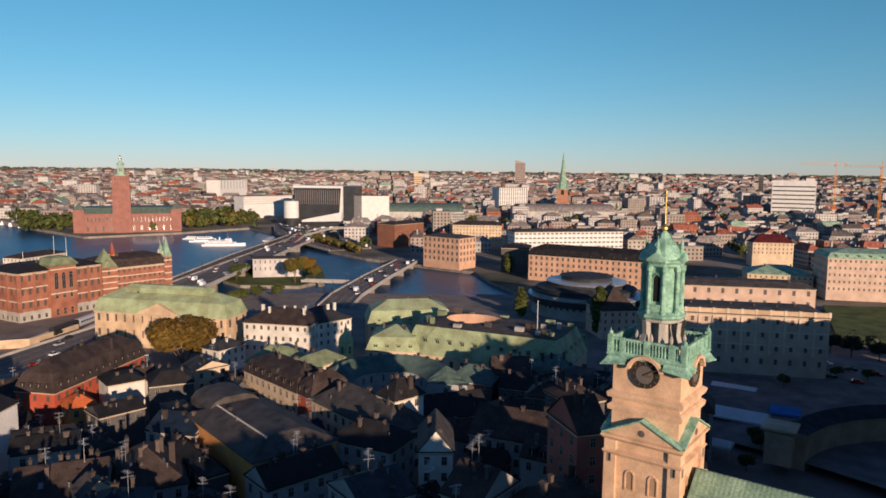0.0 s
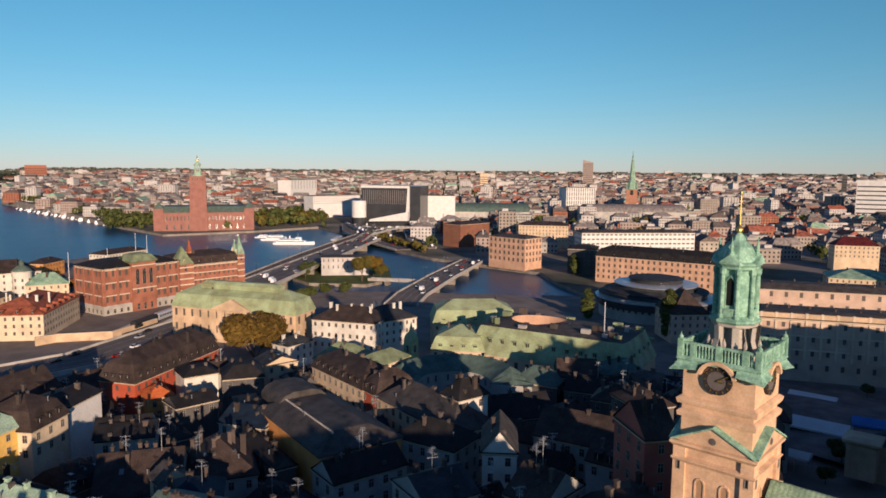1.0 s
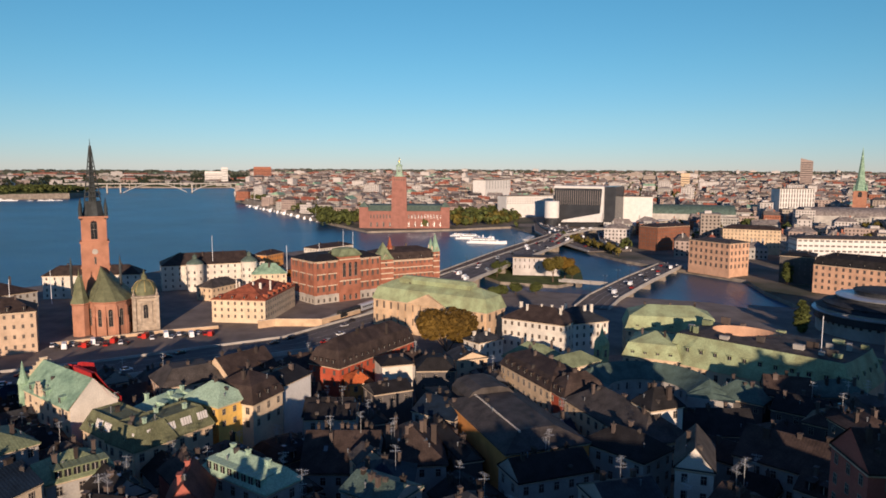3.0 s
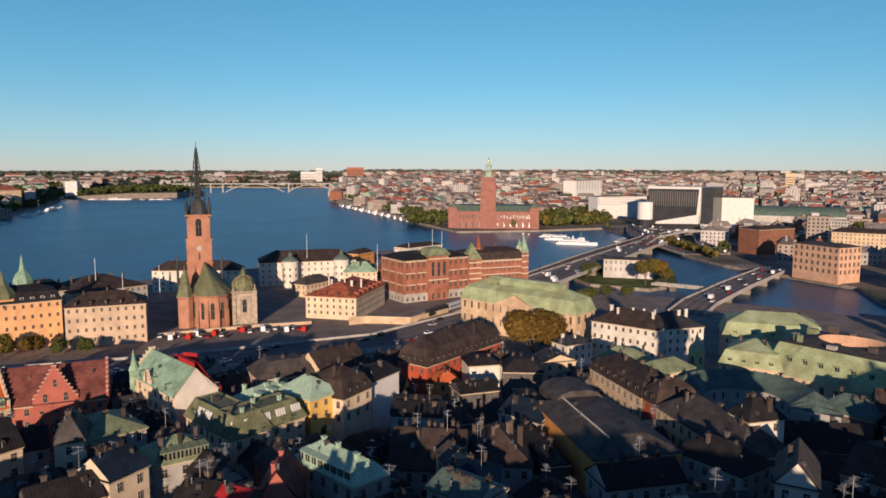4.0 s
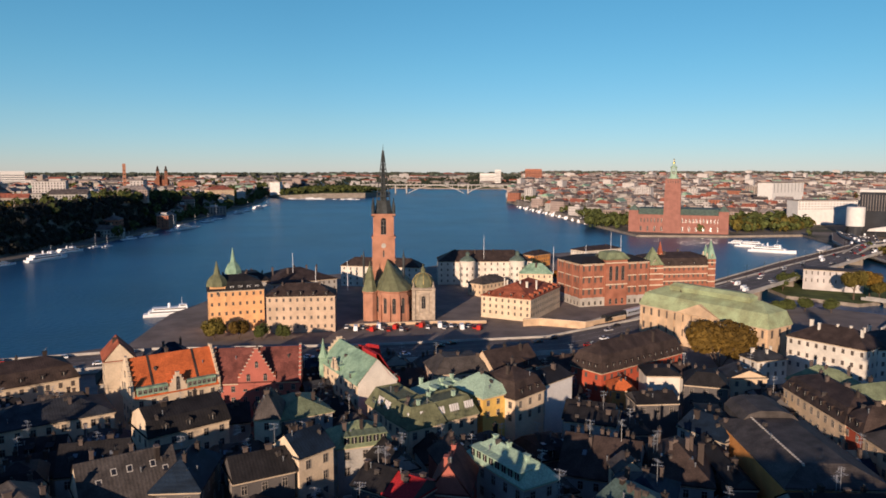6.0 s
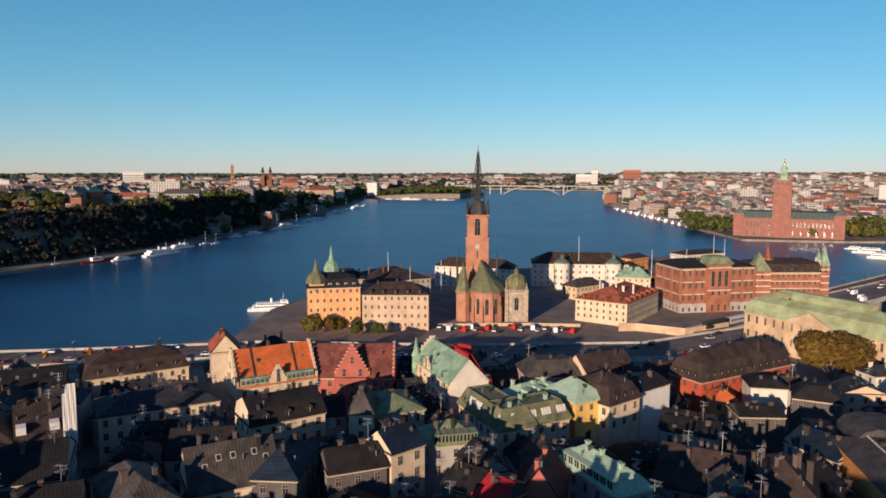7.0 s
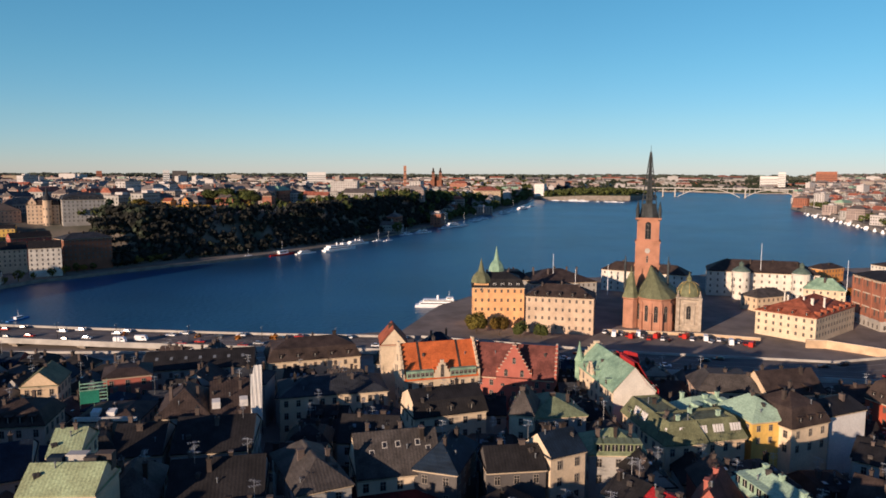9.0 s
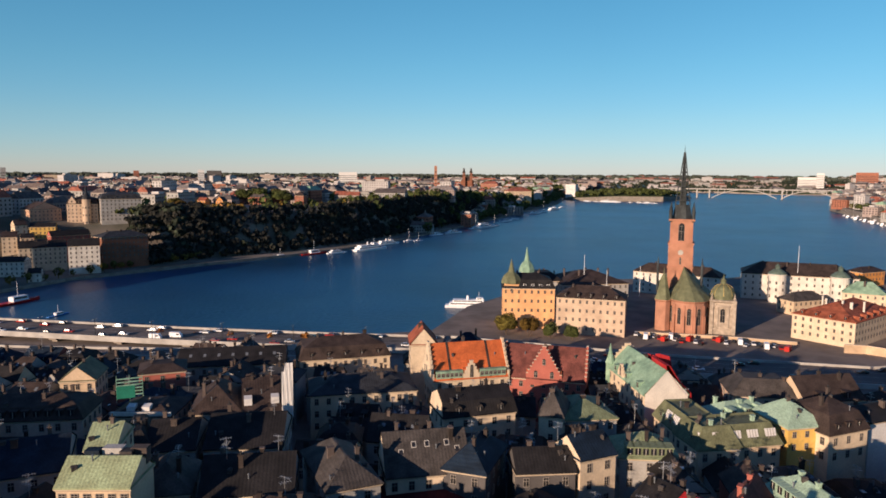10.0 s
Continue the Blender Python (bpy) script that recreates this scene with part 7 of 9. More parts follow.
boat(-942, -451, 165, 22, "yacht", "white sailing yacht with a bare mast at the southern quay")
boat(-1045, -479, 165, 30, "tug", "old white workboat moored at the southern quay")
boat(-1092, -486, 165, 28, "yacht", "white sailing yacht with a bare mast at the southern quay")
boat(-1256, -515, 165, 34, "steamer", "white steamer moored along the southern quay")
boat(-1322, -524, 165, 28, "yacht", "white sailing yacht with a bare mast at the southern quay")
boat(-1419, -539, 165, 36, "ferry", "big white passenger boat at the southern quay")
boat(-1524, -559, 165, 26, "yacht", "white sailing yacht with a bare mast at the southern quay")
boat(-228, -379, 190, 14, "tug", "small blue work barge beside the motorway", hull="sheet_blue")
boat(-237, -435, 190, 30, "tug", "red workboat at the southern quay", hull="red_paint")
boat(-773, 253, 62, 40, "steamer", "white steamer moored by the city hall quay")
boat(-726, 254, 62, 44, "ferry", "white steamer moored by the city hall quay")
boat(-812, 249, 62, 24, "steamer", "white steamer moored by the city hall quay")
boat(-1562, 2, 165, 20, "yacht", "white boat moored along the tree-lined northern quay")
boat(-1513, 9, 165, 28, "steamer", "white boat moored along the tree-lined northern quay")
boat(-1502, 16, 165, 22, "yacht", "white boat moored along the tree-lined northern quay")
boat(-1457, 22, 165, 32, "ferry", "white boat moored along the tree-lined northern quay")
boat(-1446, 28, 165, 20, "yacht", "white boat moored along the tree-lined northern quay")
boat(-1404, 34, 165, 28, "steamer", "white boat moored along the tree-lined northern quay")
boat(-1394, 40, 165, 22, "yacht", "white boat moored along the tree-lined northern quay")
boat(-1355, 45, 165, 32, "ferry", "white boat moored along the tree-lined northern quay")
boat(-1346, 51, 165, 20, "yacht", "white boat moored along the tree-lined northern quay")
boat(-1310, 56, 165, 28, "steamer", "white boat moored along the tree-lined northern quay")
boat(-1301, 61, 165, 22, "yacht", "white boat moored along the tree-lined northern quay")
boat(-1267, 66, 165, 32, "ferry", "white boat moored along the tree-lined northern quay")
boat(-1259, 71, 165, 20, "yacht", "white boat moored along the tree-lined northern quay")
boat(-1227, 75, 165, 28, "steamer", "white boat moored along the tree-lined northern quay")
boat(-1219, 80, 165, 22, "yacht", "white boat moored along the tree-lined northern quay")
boat(-1189, 84, 165, 32, "ferry", "white boat moored along the tree-lined northern quay")
boat(-1182, 89, 165, 20, "yacht", "white boat moored along the tree-lined northern quay")
boat(-1153, 92, 165, 28, "steamer", "white boat moored along the tree-lined northern quay")
boat(-1147, 97, 165, 22, "yacht", "white boat moored along the tree-lined northern quay")
boat(-1120, 100, 165, 32, "ferry", "white boat moored along the tree-lined northern quay")
boat(-1113, 104, 165, 20, "yacht", "white boat moored along the tree-lined northern quay")
boat(-1088, 107, 165, 28, "steamer", "white boat moored along the tree-lined northern quay")
boat(-1886, -651, 100, 18, "steamer", "white boat moored at the wooded island")
boat(-1885, -619, 100, 22, "steamer", "white boat moored at the wooded island")
boat(-1884, -594, 100, 16, "yacht", "white boat moored at the wooded island")
boat(-1883, -565, 100, 34, "ferry", "white boat moored at the wooded island")
boat(-1882, -540, 100, 30, "steamer", "white boat moored at the wooded island")
boat(-1880, -499, 100, 14, "yacht", "white boat moored at the wooded island")
boat(-1879, -473, 100, 20, "steamer", "white boat moored at the wooded island")
boat(-1879, -453, 100, 22, "ferry", "white boat moored at the wooded island")
boat(-1878, -435, 100, 16, "yacht", "white boat moored at the wooded island")


CARS = {}


def car(x, y, z, rot, style, paint, label, group="cars in the traffic"):
    """A car or van: body, glasshouse and four wheels."""
    ob = thing(style, x, y, z, rot, label, style, group)
    key = (style, paint)
    if key not in CARS:
        L, w, h = {"car": (4.4, 1.8, 1.45), "van": (5.4, 2.0, 2.5), "bus": (12, 2.5, 3.1)}[style]
        g = Geo()
        if style == "car":
            g.rings([[(-L / 2, -w / 2, 0.3), (L / 2, -w / 2, 0.3), (L / 2, w / 2, 0.3), (-L / 2, w / 2, 0.3)], [(-L / 2, -w / 2, 0.85), (L / 2, -w / 2, 0.75), (L / 2, w / 2, 0.75), (-L / 2, w / 2, 0.85)]])
            k = Geo()
            k.rings([[(-L * 0.42, -w * 0.46, 0.8), (L * 0.22, -w * 0.46, 0.8), (L * 0.22, w * 0.46, 0.8), (-L * 0.42, w * 0.46, 0.8)], [(-L * 0.3, -w * 0.38, h), (L * 0.06, -w * 0.38, h), (L * 0.06, w * 0.38, h), (-L * 0.3, w * 0.38, h)]], 0, True, 1)
        else:
            g.rings([[(-L / 2, -w / 2, 0.35), (L / 2, -w / 2, 0.35), (L / 2, w / 2, 0.35), (-L / 2, w / 2, 0.35)], [(-L / 2, -w / 2, h * 0.5), (L / 2, -w / 2, h * 0.45), (L / 2, w / 2, h * 0.45), (-L / 2, w / 2, h * 0.5)], [(-L / 2, -w / 2 + 0.06, h), (L / 2 - 0.9, -w / 2 + 0.06, h), (L / 2 - 0.9, w / 2 - 0.06, h), (-L / 2, w / 2 - 0.06, h)]])
            k = Geo()
            k.box(L * 0.1 if style == "van" else -L * 0.45, L * 0.34, -w / 2 - 0.01, w / 2 + 0.01, h * 0.55, h * 0.8, 0)
        for sx in (-0.3, 0.3):
            for sy in (-1, 1):
                g.rings([[(sx * L + 0.33 * math.cos(math.tau * i / 8), sy * (w / 2 - 0.12) + yy, 0.33 + 0.33 * math.sin(math.tau * i / 8)) for i in range(8)] for yy in (0.12, -0.12)], 1)
        CARS[key] = (g.mesh("body", [paint, "dark_metal"]), k.mesh("glasshouse", ["pane", paint]))
    b, k = CARS[key]
    part("body", b, None, ob)
    part("glasshouse", k, None, ob)
    return ob


def traffic(pts, zz, lanes, count, seed):
    r = random.Random(seed)
    P = [Vector(p) for p in pts]
    tot = [0.0]
    for i in range(len(P) - 1):
        tot.append(tot[-1] + (P[i + 1] - P[i]).length)
    for k in range(count):
        s = tot[-1] * (k + r.uniform(0.1, 0.9)) / count
        i = max(j for j in range(len(P) - 1) if tot[j] <= s)
        f = (s - tot[i]) / (tot[i + 1] - tot[i])
        p, d = P[i].lerp(P[i + 1], f), (P[i + 1] - P[i]).normalized()
        off = lanes[k % len(lanes)]
        a = math.degrees(math.atan2(d.y, d.x)) + (180 if off > 0 else 0)
        kind, paint, tint = r.choice((("car", "white_paint", "white car"), ("car", "car_silver", "silver car"), ("car", "car_dark", "dark grey car"), ("car", "white_paint", "white car"), ("car", "red_paint", "red car"), ("van", "white_paint", "white delivery van"), ("car", "car_dark", "black car")))
        car(p.x - d.y * off, p.y + d.x * off, zz[i] + (zz[i + 1] - zz[i]) * f, a, kind, paint, tint + " in slow traffic on the asphalt road")


traffic([(-150, -410), (-160, -390), (-186, -325), (-209, -266), (-234, -208), (-262, -150)], [8, 8, 7.5, 7, 6.5, 6], (-9, -5, 5, 9), 44, 3)
traffic([(-262, -150), (-281, -60), (-306, 20), (-352, 78)], [6, 5.5, 5.5, 7], (-9, -5, 5, 9), 22, 4)
traffic([(-440, 128), (-560, 225), (-711, 343)], [8.5, 8.5, 7], (-10, -6, 3, 7, 10), 40, 5)
traffic([(-610, 335), (-690, 340), (-790, 362), (-880, 400)], [4, 5, 5.5, 6], (-11, -6, 4, 9), 34, 6)
traffic([(-372, 205), (-420, 255), (-470, 308), (-500, 335)], [6.0, 6.6, 6, 4], (-6, -2, 4), 16, 8)


for i, (x, y) in enumerate(((-329, -77), (-330, -61), (-338, -43), (-338, -26))):
    for k in range(6):
        kind, paint, tint = (("car", "white_paint", "white car"), ("car", "car_dark", "dark car"), ("van", "white_paint", "white van"), ("car", "car_silver", "silver car"), ("car", "red_paint", "red car"), ("van", "red_paint", "red van"))[(i * 2 + k) % 6]
        car(x + 2.4 * (k % 3) - 3, y + 2.9 * k - 6, hill(x, y) + 0.05, 10 + 160 * (k % 2), kind, paint, tint + " parked on the quay below the church", "parked cars")
traffic([(-655, 296), (-705, 330), (-760, 388), (-800, 452)], [7.5, 9.5, 10, 8], (-3, 2.5), 18, 11)
traffic([(-600, 352), (-660, 362), (-728, 396), (-775, 450)], [4.5, 7.5, 8.5, 7], (-2.5, 2.5), 16, 12)
traffic([(-668, 318), (-735, 350), (-830, 372), (-905, 398)], [5.5, 8, 8, 6.5], (-3, 3), 18, 13)
traffic([(-640, 336), (-700, 352), (-770, 372), (-860, 410)], [4.2, 5, 5.5, 6], (-8, -3, 3, 8), 26, 9)


def train(x, y, z, rot):
    ob = thing("train", x, y, z, rot, "pale commuter train with a dark engine on the tracks", "train")
    for i, m in ((0, "dark_metal"), (1, "car_silver"), (2, "car_silver")):
        g = Geo()
        u = 19 * i
        g.rings([[(u, -1.5, 0.6), (u + 18.4, -1.5, 0.6), (u + 18.4, 1.5, 0.6), (u, 1.5, 0.6)], [(u, -1.5, 3.2), (u + 18.4, -1.5, 3.2), (u + 18.4, 1.5, 3.2), (u, 1.5, 3.2)], [(u, -1.0, 4.0), (u + 18.4, -1.0, 4.0), (u + 18.4, 1.0, 4.0), (u, 1.0, 4.0)]])
        c = part("carriage", g, m, ob)
        for k in range(8):
            w = Geo()
            w.box(u + 1.2 + 2.1 * k, u + 2.5 + 2.1 * k, -1.54, 1.54, 2.0, 2.9)
            part("window", w, "pane", c)
    return ob


train(-352, 44, 5.6, 139)


def platform_canopy(x0, y0, x1, y1, z, wide, label):
    """A long flat white roof on slim posts."""
    run, a = math.hypot(x1 - x0, y1 - y0), math.degrees(math.atan2(y1 - y0, x1 - x0))
    ob = thing("platform_canopy", x0, y0, 5, a, label, "canopy")
    g = Geo()
    g.box(0, run, -wide / 2, wide / 2, z - 5.9, z - 5)
    part("roof", g, "white_panel", ob)
    for i in range(int(run / 14) + 1):
        g = Geo()
        g.box(i * 14, i * 14 + 0.6, -0.3, 0.3, -2, z - 5.9)
        part("post", g, "concrete", ob)


platform_canopy(-770, 428, -868, 585, 13, 12, "long pale platform canopy beside the tracks")
platform_canopy(-655, 270, -690, 292, 11, 5, "narrow white canopy over the bridge stop")

# ---- the other houses of the old town ----
TOWN = [(-60, -330), (-135, -275), (-180, -215), (-212, -150), (-228, -80), (-238, -10), (-250, 35), (-232, 75), (-205, 92), (-200, 128), (-150, 160), (-120, 176), (-92, 168), (-84, 112), (-60, 62), (10, 58), (60, 150), (200, 150), (260, 0), (230, -250)]


def inside(x, y, poly):
    hit, n = False, len(poly)
    for i in range(n):
        (a, b), (c, d) = poly[i], poly[(i + 1) % n]
        if (b > y) != (d > y) and x < (c - a) * (y - b) / (d - b) + a:
            hit = not hit
    return hit


def corners(f, grow=0.0):
    x, y, rot, w, d = f
    c, s = math.cos(radians(rot)), math.sin(radians(rot))
    return [(x + u * c - v * s, y + u * s + v * c) for u, v in ((-w / 2 - grow, -d / 2 - grow), (w / 2 + grow, -d / 2 - grow), (w / 2 + grow, d / 2 + grow), (-w / 2 - grow, d / 2 + grow))]


def overlap(f, g, grow=0.0):
    if (f[0] - g[0]) ** 2 + (f[1] - g[1]) ** 2 > ((f[3] + f[4] + g[3] + g[4]) / 2 + grow) ** 2:
        return False
    A, B = corners(f, grow), corners(g)
    for r in (f[2], f[2] + 90, g[2], g[2] + 90):
        c, s = math.cos(radians(r)), math.sin(radians(r))
        a, b = [p[0] * c + p[1] * s for p in A], [p[0] * c + p[1] * s for p in B]
        if max(a) < min(b) or max(b) < min(a):
            return False
    return True


FOOT.append((-62.6, 86.6, 16.5, 13, 13))
FOOT.append((-35, 95, 16.5, 52, 30))
FOOT.append((-176, 112, 0, 46, 46))
town_rng = random.Random(21)
ROOFS = ["roof_black", "roof_black", "roof_brown", "roof_brown", "roof_slate", "roof_grey", "roof_blue", "roof_black"]
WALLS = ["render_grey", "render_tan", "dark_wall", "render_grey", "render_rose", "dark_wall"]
WORDS = {"roof_black": "black", "roof_brown": "brown", "roof_slate": "slate-grey", "roof_grey": "grey", "roof_blue": "blue-black", "copper_teal": "dark teal copper"}
HUES = {"render_grey": "grey", "render_tan": "tan", "render_cream": "cream", "render_pink": "pinkish", "render_rose": "dusky red", "dark_wall": "shade-darkened", "render_white": "white"}
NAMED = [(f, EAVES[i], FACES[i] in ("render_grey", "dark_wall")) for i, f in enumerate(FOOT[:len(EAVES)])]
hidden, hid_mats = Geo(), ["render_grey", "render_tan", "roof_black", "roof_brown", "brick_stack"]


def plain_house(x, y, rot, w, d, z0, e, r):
    """One of the joined houses out of view, there to cast shade."""
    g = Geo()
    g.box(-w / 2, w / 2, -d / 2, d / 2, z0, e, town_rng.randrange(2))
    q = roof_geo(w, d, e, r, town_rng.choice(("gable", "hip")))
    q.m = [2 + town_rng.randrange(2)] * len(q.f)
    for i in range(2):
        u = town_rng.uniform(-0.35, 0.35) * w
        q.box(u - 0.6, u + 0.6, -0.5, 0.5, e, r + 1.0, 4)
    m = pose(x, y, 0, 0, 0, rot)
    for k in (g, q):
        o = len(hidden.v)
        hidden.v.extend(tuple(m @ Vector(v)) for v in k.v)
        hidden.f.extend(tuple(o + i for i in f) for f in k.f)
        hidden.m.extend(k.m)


for row in range(-26, 24):
    for col in range(-26, 24):
        bx, by = col * 12.6, row * 14.2
        a0 = radians(27)
        x, y = bx * math.cos(a0) - by * math.sin(a0) - 20, bx * math.sin(a0) + by * math.cos(a0) - 30
        x, y = x + town_rng.uniform(-1.5, 1.5), y + town_rng.uniform(-1.5, 1.5)
        r = math.hypot(x, y)
        if not inside(x, y, TOWN) or r > 330:
            continue
        rot = (118 if y < 30 else 96 if y < 95 else 30) + town_rng.uniform(-7, 7)
        w, d = town_rng.uniform(9.5, 13.5), town_rng.uniform(10, 13)
        for shrink in (1.0, 0.8, 0.62):
            f = (x, y, rot, w * shrink, d * shrink)
            if not any(overlap(f, q, -0.25) for q in FOOT):
                break
        else:
            continue
        w, d = w * shrink, d * shrink
        FOOT.append(f)
        side = math.degrees(math.atan2(y, x)) % 360
        near = r < 92
        ground = hill(x, y)
        e = ground + (26 if r < 62 else 18.5 if near else 14.0 if y > 98 else 16 if r < 140 else 13.6) + town_rng.uniform(-1.6, 1.6) - (1.5 if shrink < 1 else 0)
        top = town_rng.uniform(3.4, 5.2)
        if y < -165:
            e = min(e, ground + (7.5 if x + 0.42 * y < -225 else 11) + town_rng.uniform(-1, 1))
        # houses kept low in these two spots so sun reaches fronts beyond
        if -120 < x < -95 and -54 < y < -30:
            e, top = min(e, 20.5), min(top, 3.0)
        if -120 < x < -85 and 28 < y < 54:
            e, top = min(e, 23.0), min(top, 3.4)
        # unseen houses lowered here to let patches of sun through
        if r < 78 and x < -15 and -6 < y < 36:
            e -= 6
        if -216 < x < -180 and 22 < y < 62 or x < -205 and 58 < y < 90:
            e, top = min(e, 18.2), min(top, 2.2)
        # unseen houses, raised so their shade falls on the roofs in view
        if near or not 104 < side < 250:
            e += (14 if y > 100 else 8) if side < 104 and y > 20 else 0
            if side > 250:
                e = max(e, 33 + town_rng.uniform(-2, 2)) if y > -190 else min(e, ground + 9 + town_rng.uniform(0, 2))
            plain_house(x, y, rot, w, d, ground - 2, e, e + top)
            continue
        # filler eaves fitted to hide or clear named fronts in the camera's view
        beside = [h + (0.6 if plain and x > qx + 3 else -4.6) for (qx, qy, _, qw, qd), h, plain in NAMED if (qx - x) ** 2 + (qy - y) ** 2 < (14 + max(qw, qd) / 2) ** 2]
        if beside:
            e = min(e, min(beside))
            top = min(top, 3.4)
        # grey and dark walls past y 98 stand in for shade there
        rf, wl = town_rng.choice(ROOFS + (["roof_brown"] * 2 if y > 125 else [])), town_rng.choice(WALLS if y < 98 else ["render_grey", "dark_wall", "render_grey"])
        form = town_rng.choice(("gable", "gable", "cross", "hip", "mansard"))
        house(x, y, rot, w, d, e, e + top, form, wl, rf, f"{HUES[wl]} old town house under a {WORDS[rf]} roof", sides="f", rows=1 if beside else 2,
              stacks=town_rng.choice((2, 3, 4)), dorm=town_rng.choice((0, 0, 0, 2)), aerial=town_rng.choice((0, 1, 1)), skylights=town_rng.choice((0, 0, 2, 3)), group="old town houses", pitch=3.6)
        FOOT.pop()
# unseen tall ranges, added to shade the palace front and the chancery
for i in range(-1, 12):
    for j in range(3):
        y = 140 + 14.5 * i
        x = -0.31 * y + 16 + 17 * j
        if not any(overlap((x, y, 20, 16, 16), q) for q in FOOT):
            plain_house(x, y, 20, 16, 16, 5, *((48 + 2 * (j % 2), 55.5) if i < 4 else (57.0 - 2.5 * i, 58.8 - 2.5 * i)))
# unseen blocks, added on the southern hill to shade the cliff slope
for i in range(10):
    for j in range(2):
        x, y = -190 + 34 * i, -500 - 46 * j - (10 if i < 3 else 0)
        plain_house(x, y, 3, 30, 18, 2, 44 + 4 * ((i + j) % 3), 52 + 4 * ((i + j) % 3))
whole("eastern_houses", hidden, hid_mats, "unseen houses on and beyond the hill, added to cast shade", "houses", kind="stuff")

# ---- the city across the water ----
NORTH = NORTH_SHORE + NORTH_FAR[::-1]
SOUTH = SOUTH_SHORE + SOUTH_FAR[::-1]
KEEP_OUT = [(-1010, 345, 62), (-1065, 375, 50), (-1030, 135, 60), (-945, 235, 95), (-965, 335, 75), (-892, 945, 35), (-800, 375, 70), (-720, 350, 40), (-560, 345, 40), (-640, 345, 40), (-1000, 120, 40), (-1100, 130, 45), (-420, 380, 40), (-930, 470, 70), (-850, 425, 50), (-868, 436, 80), (-850, 520, 70), (-745, 675, 45), (-850, 893, 48), (-800, 840, 44), (-780, 410, 40)]
CITY_MATS = ["city_cream", "city_white", "city_pink", "city_tan", "render_ochre", "city_pink", "brick_red", "render_grey", "city_white", "city_brown", "city_black", "city_grey", "copper", "city_red", "pane"]


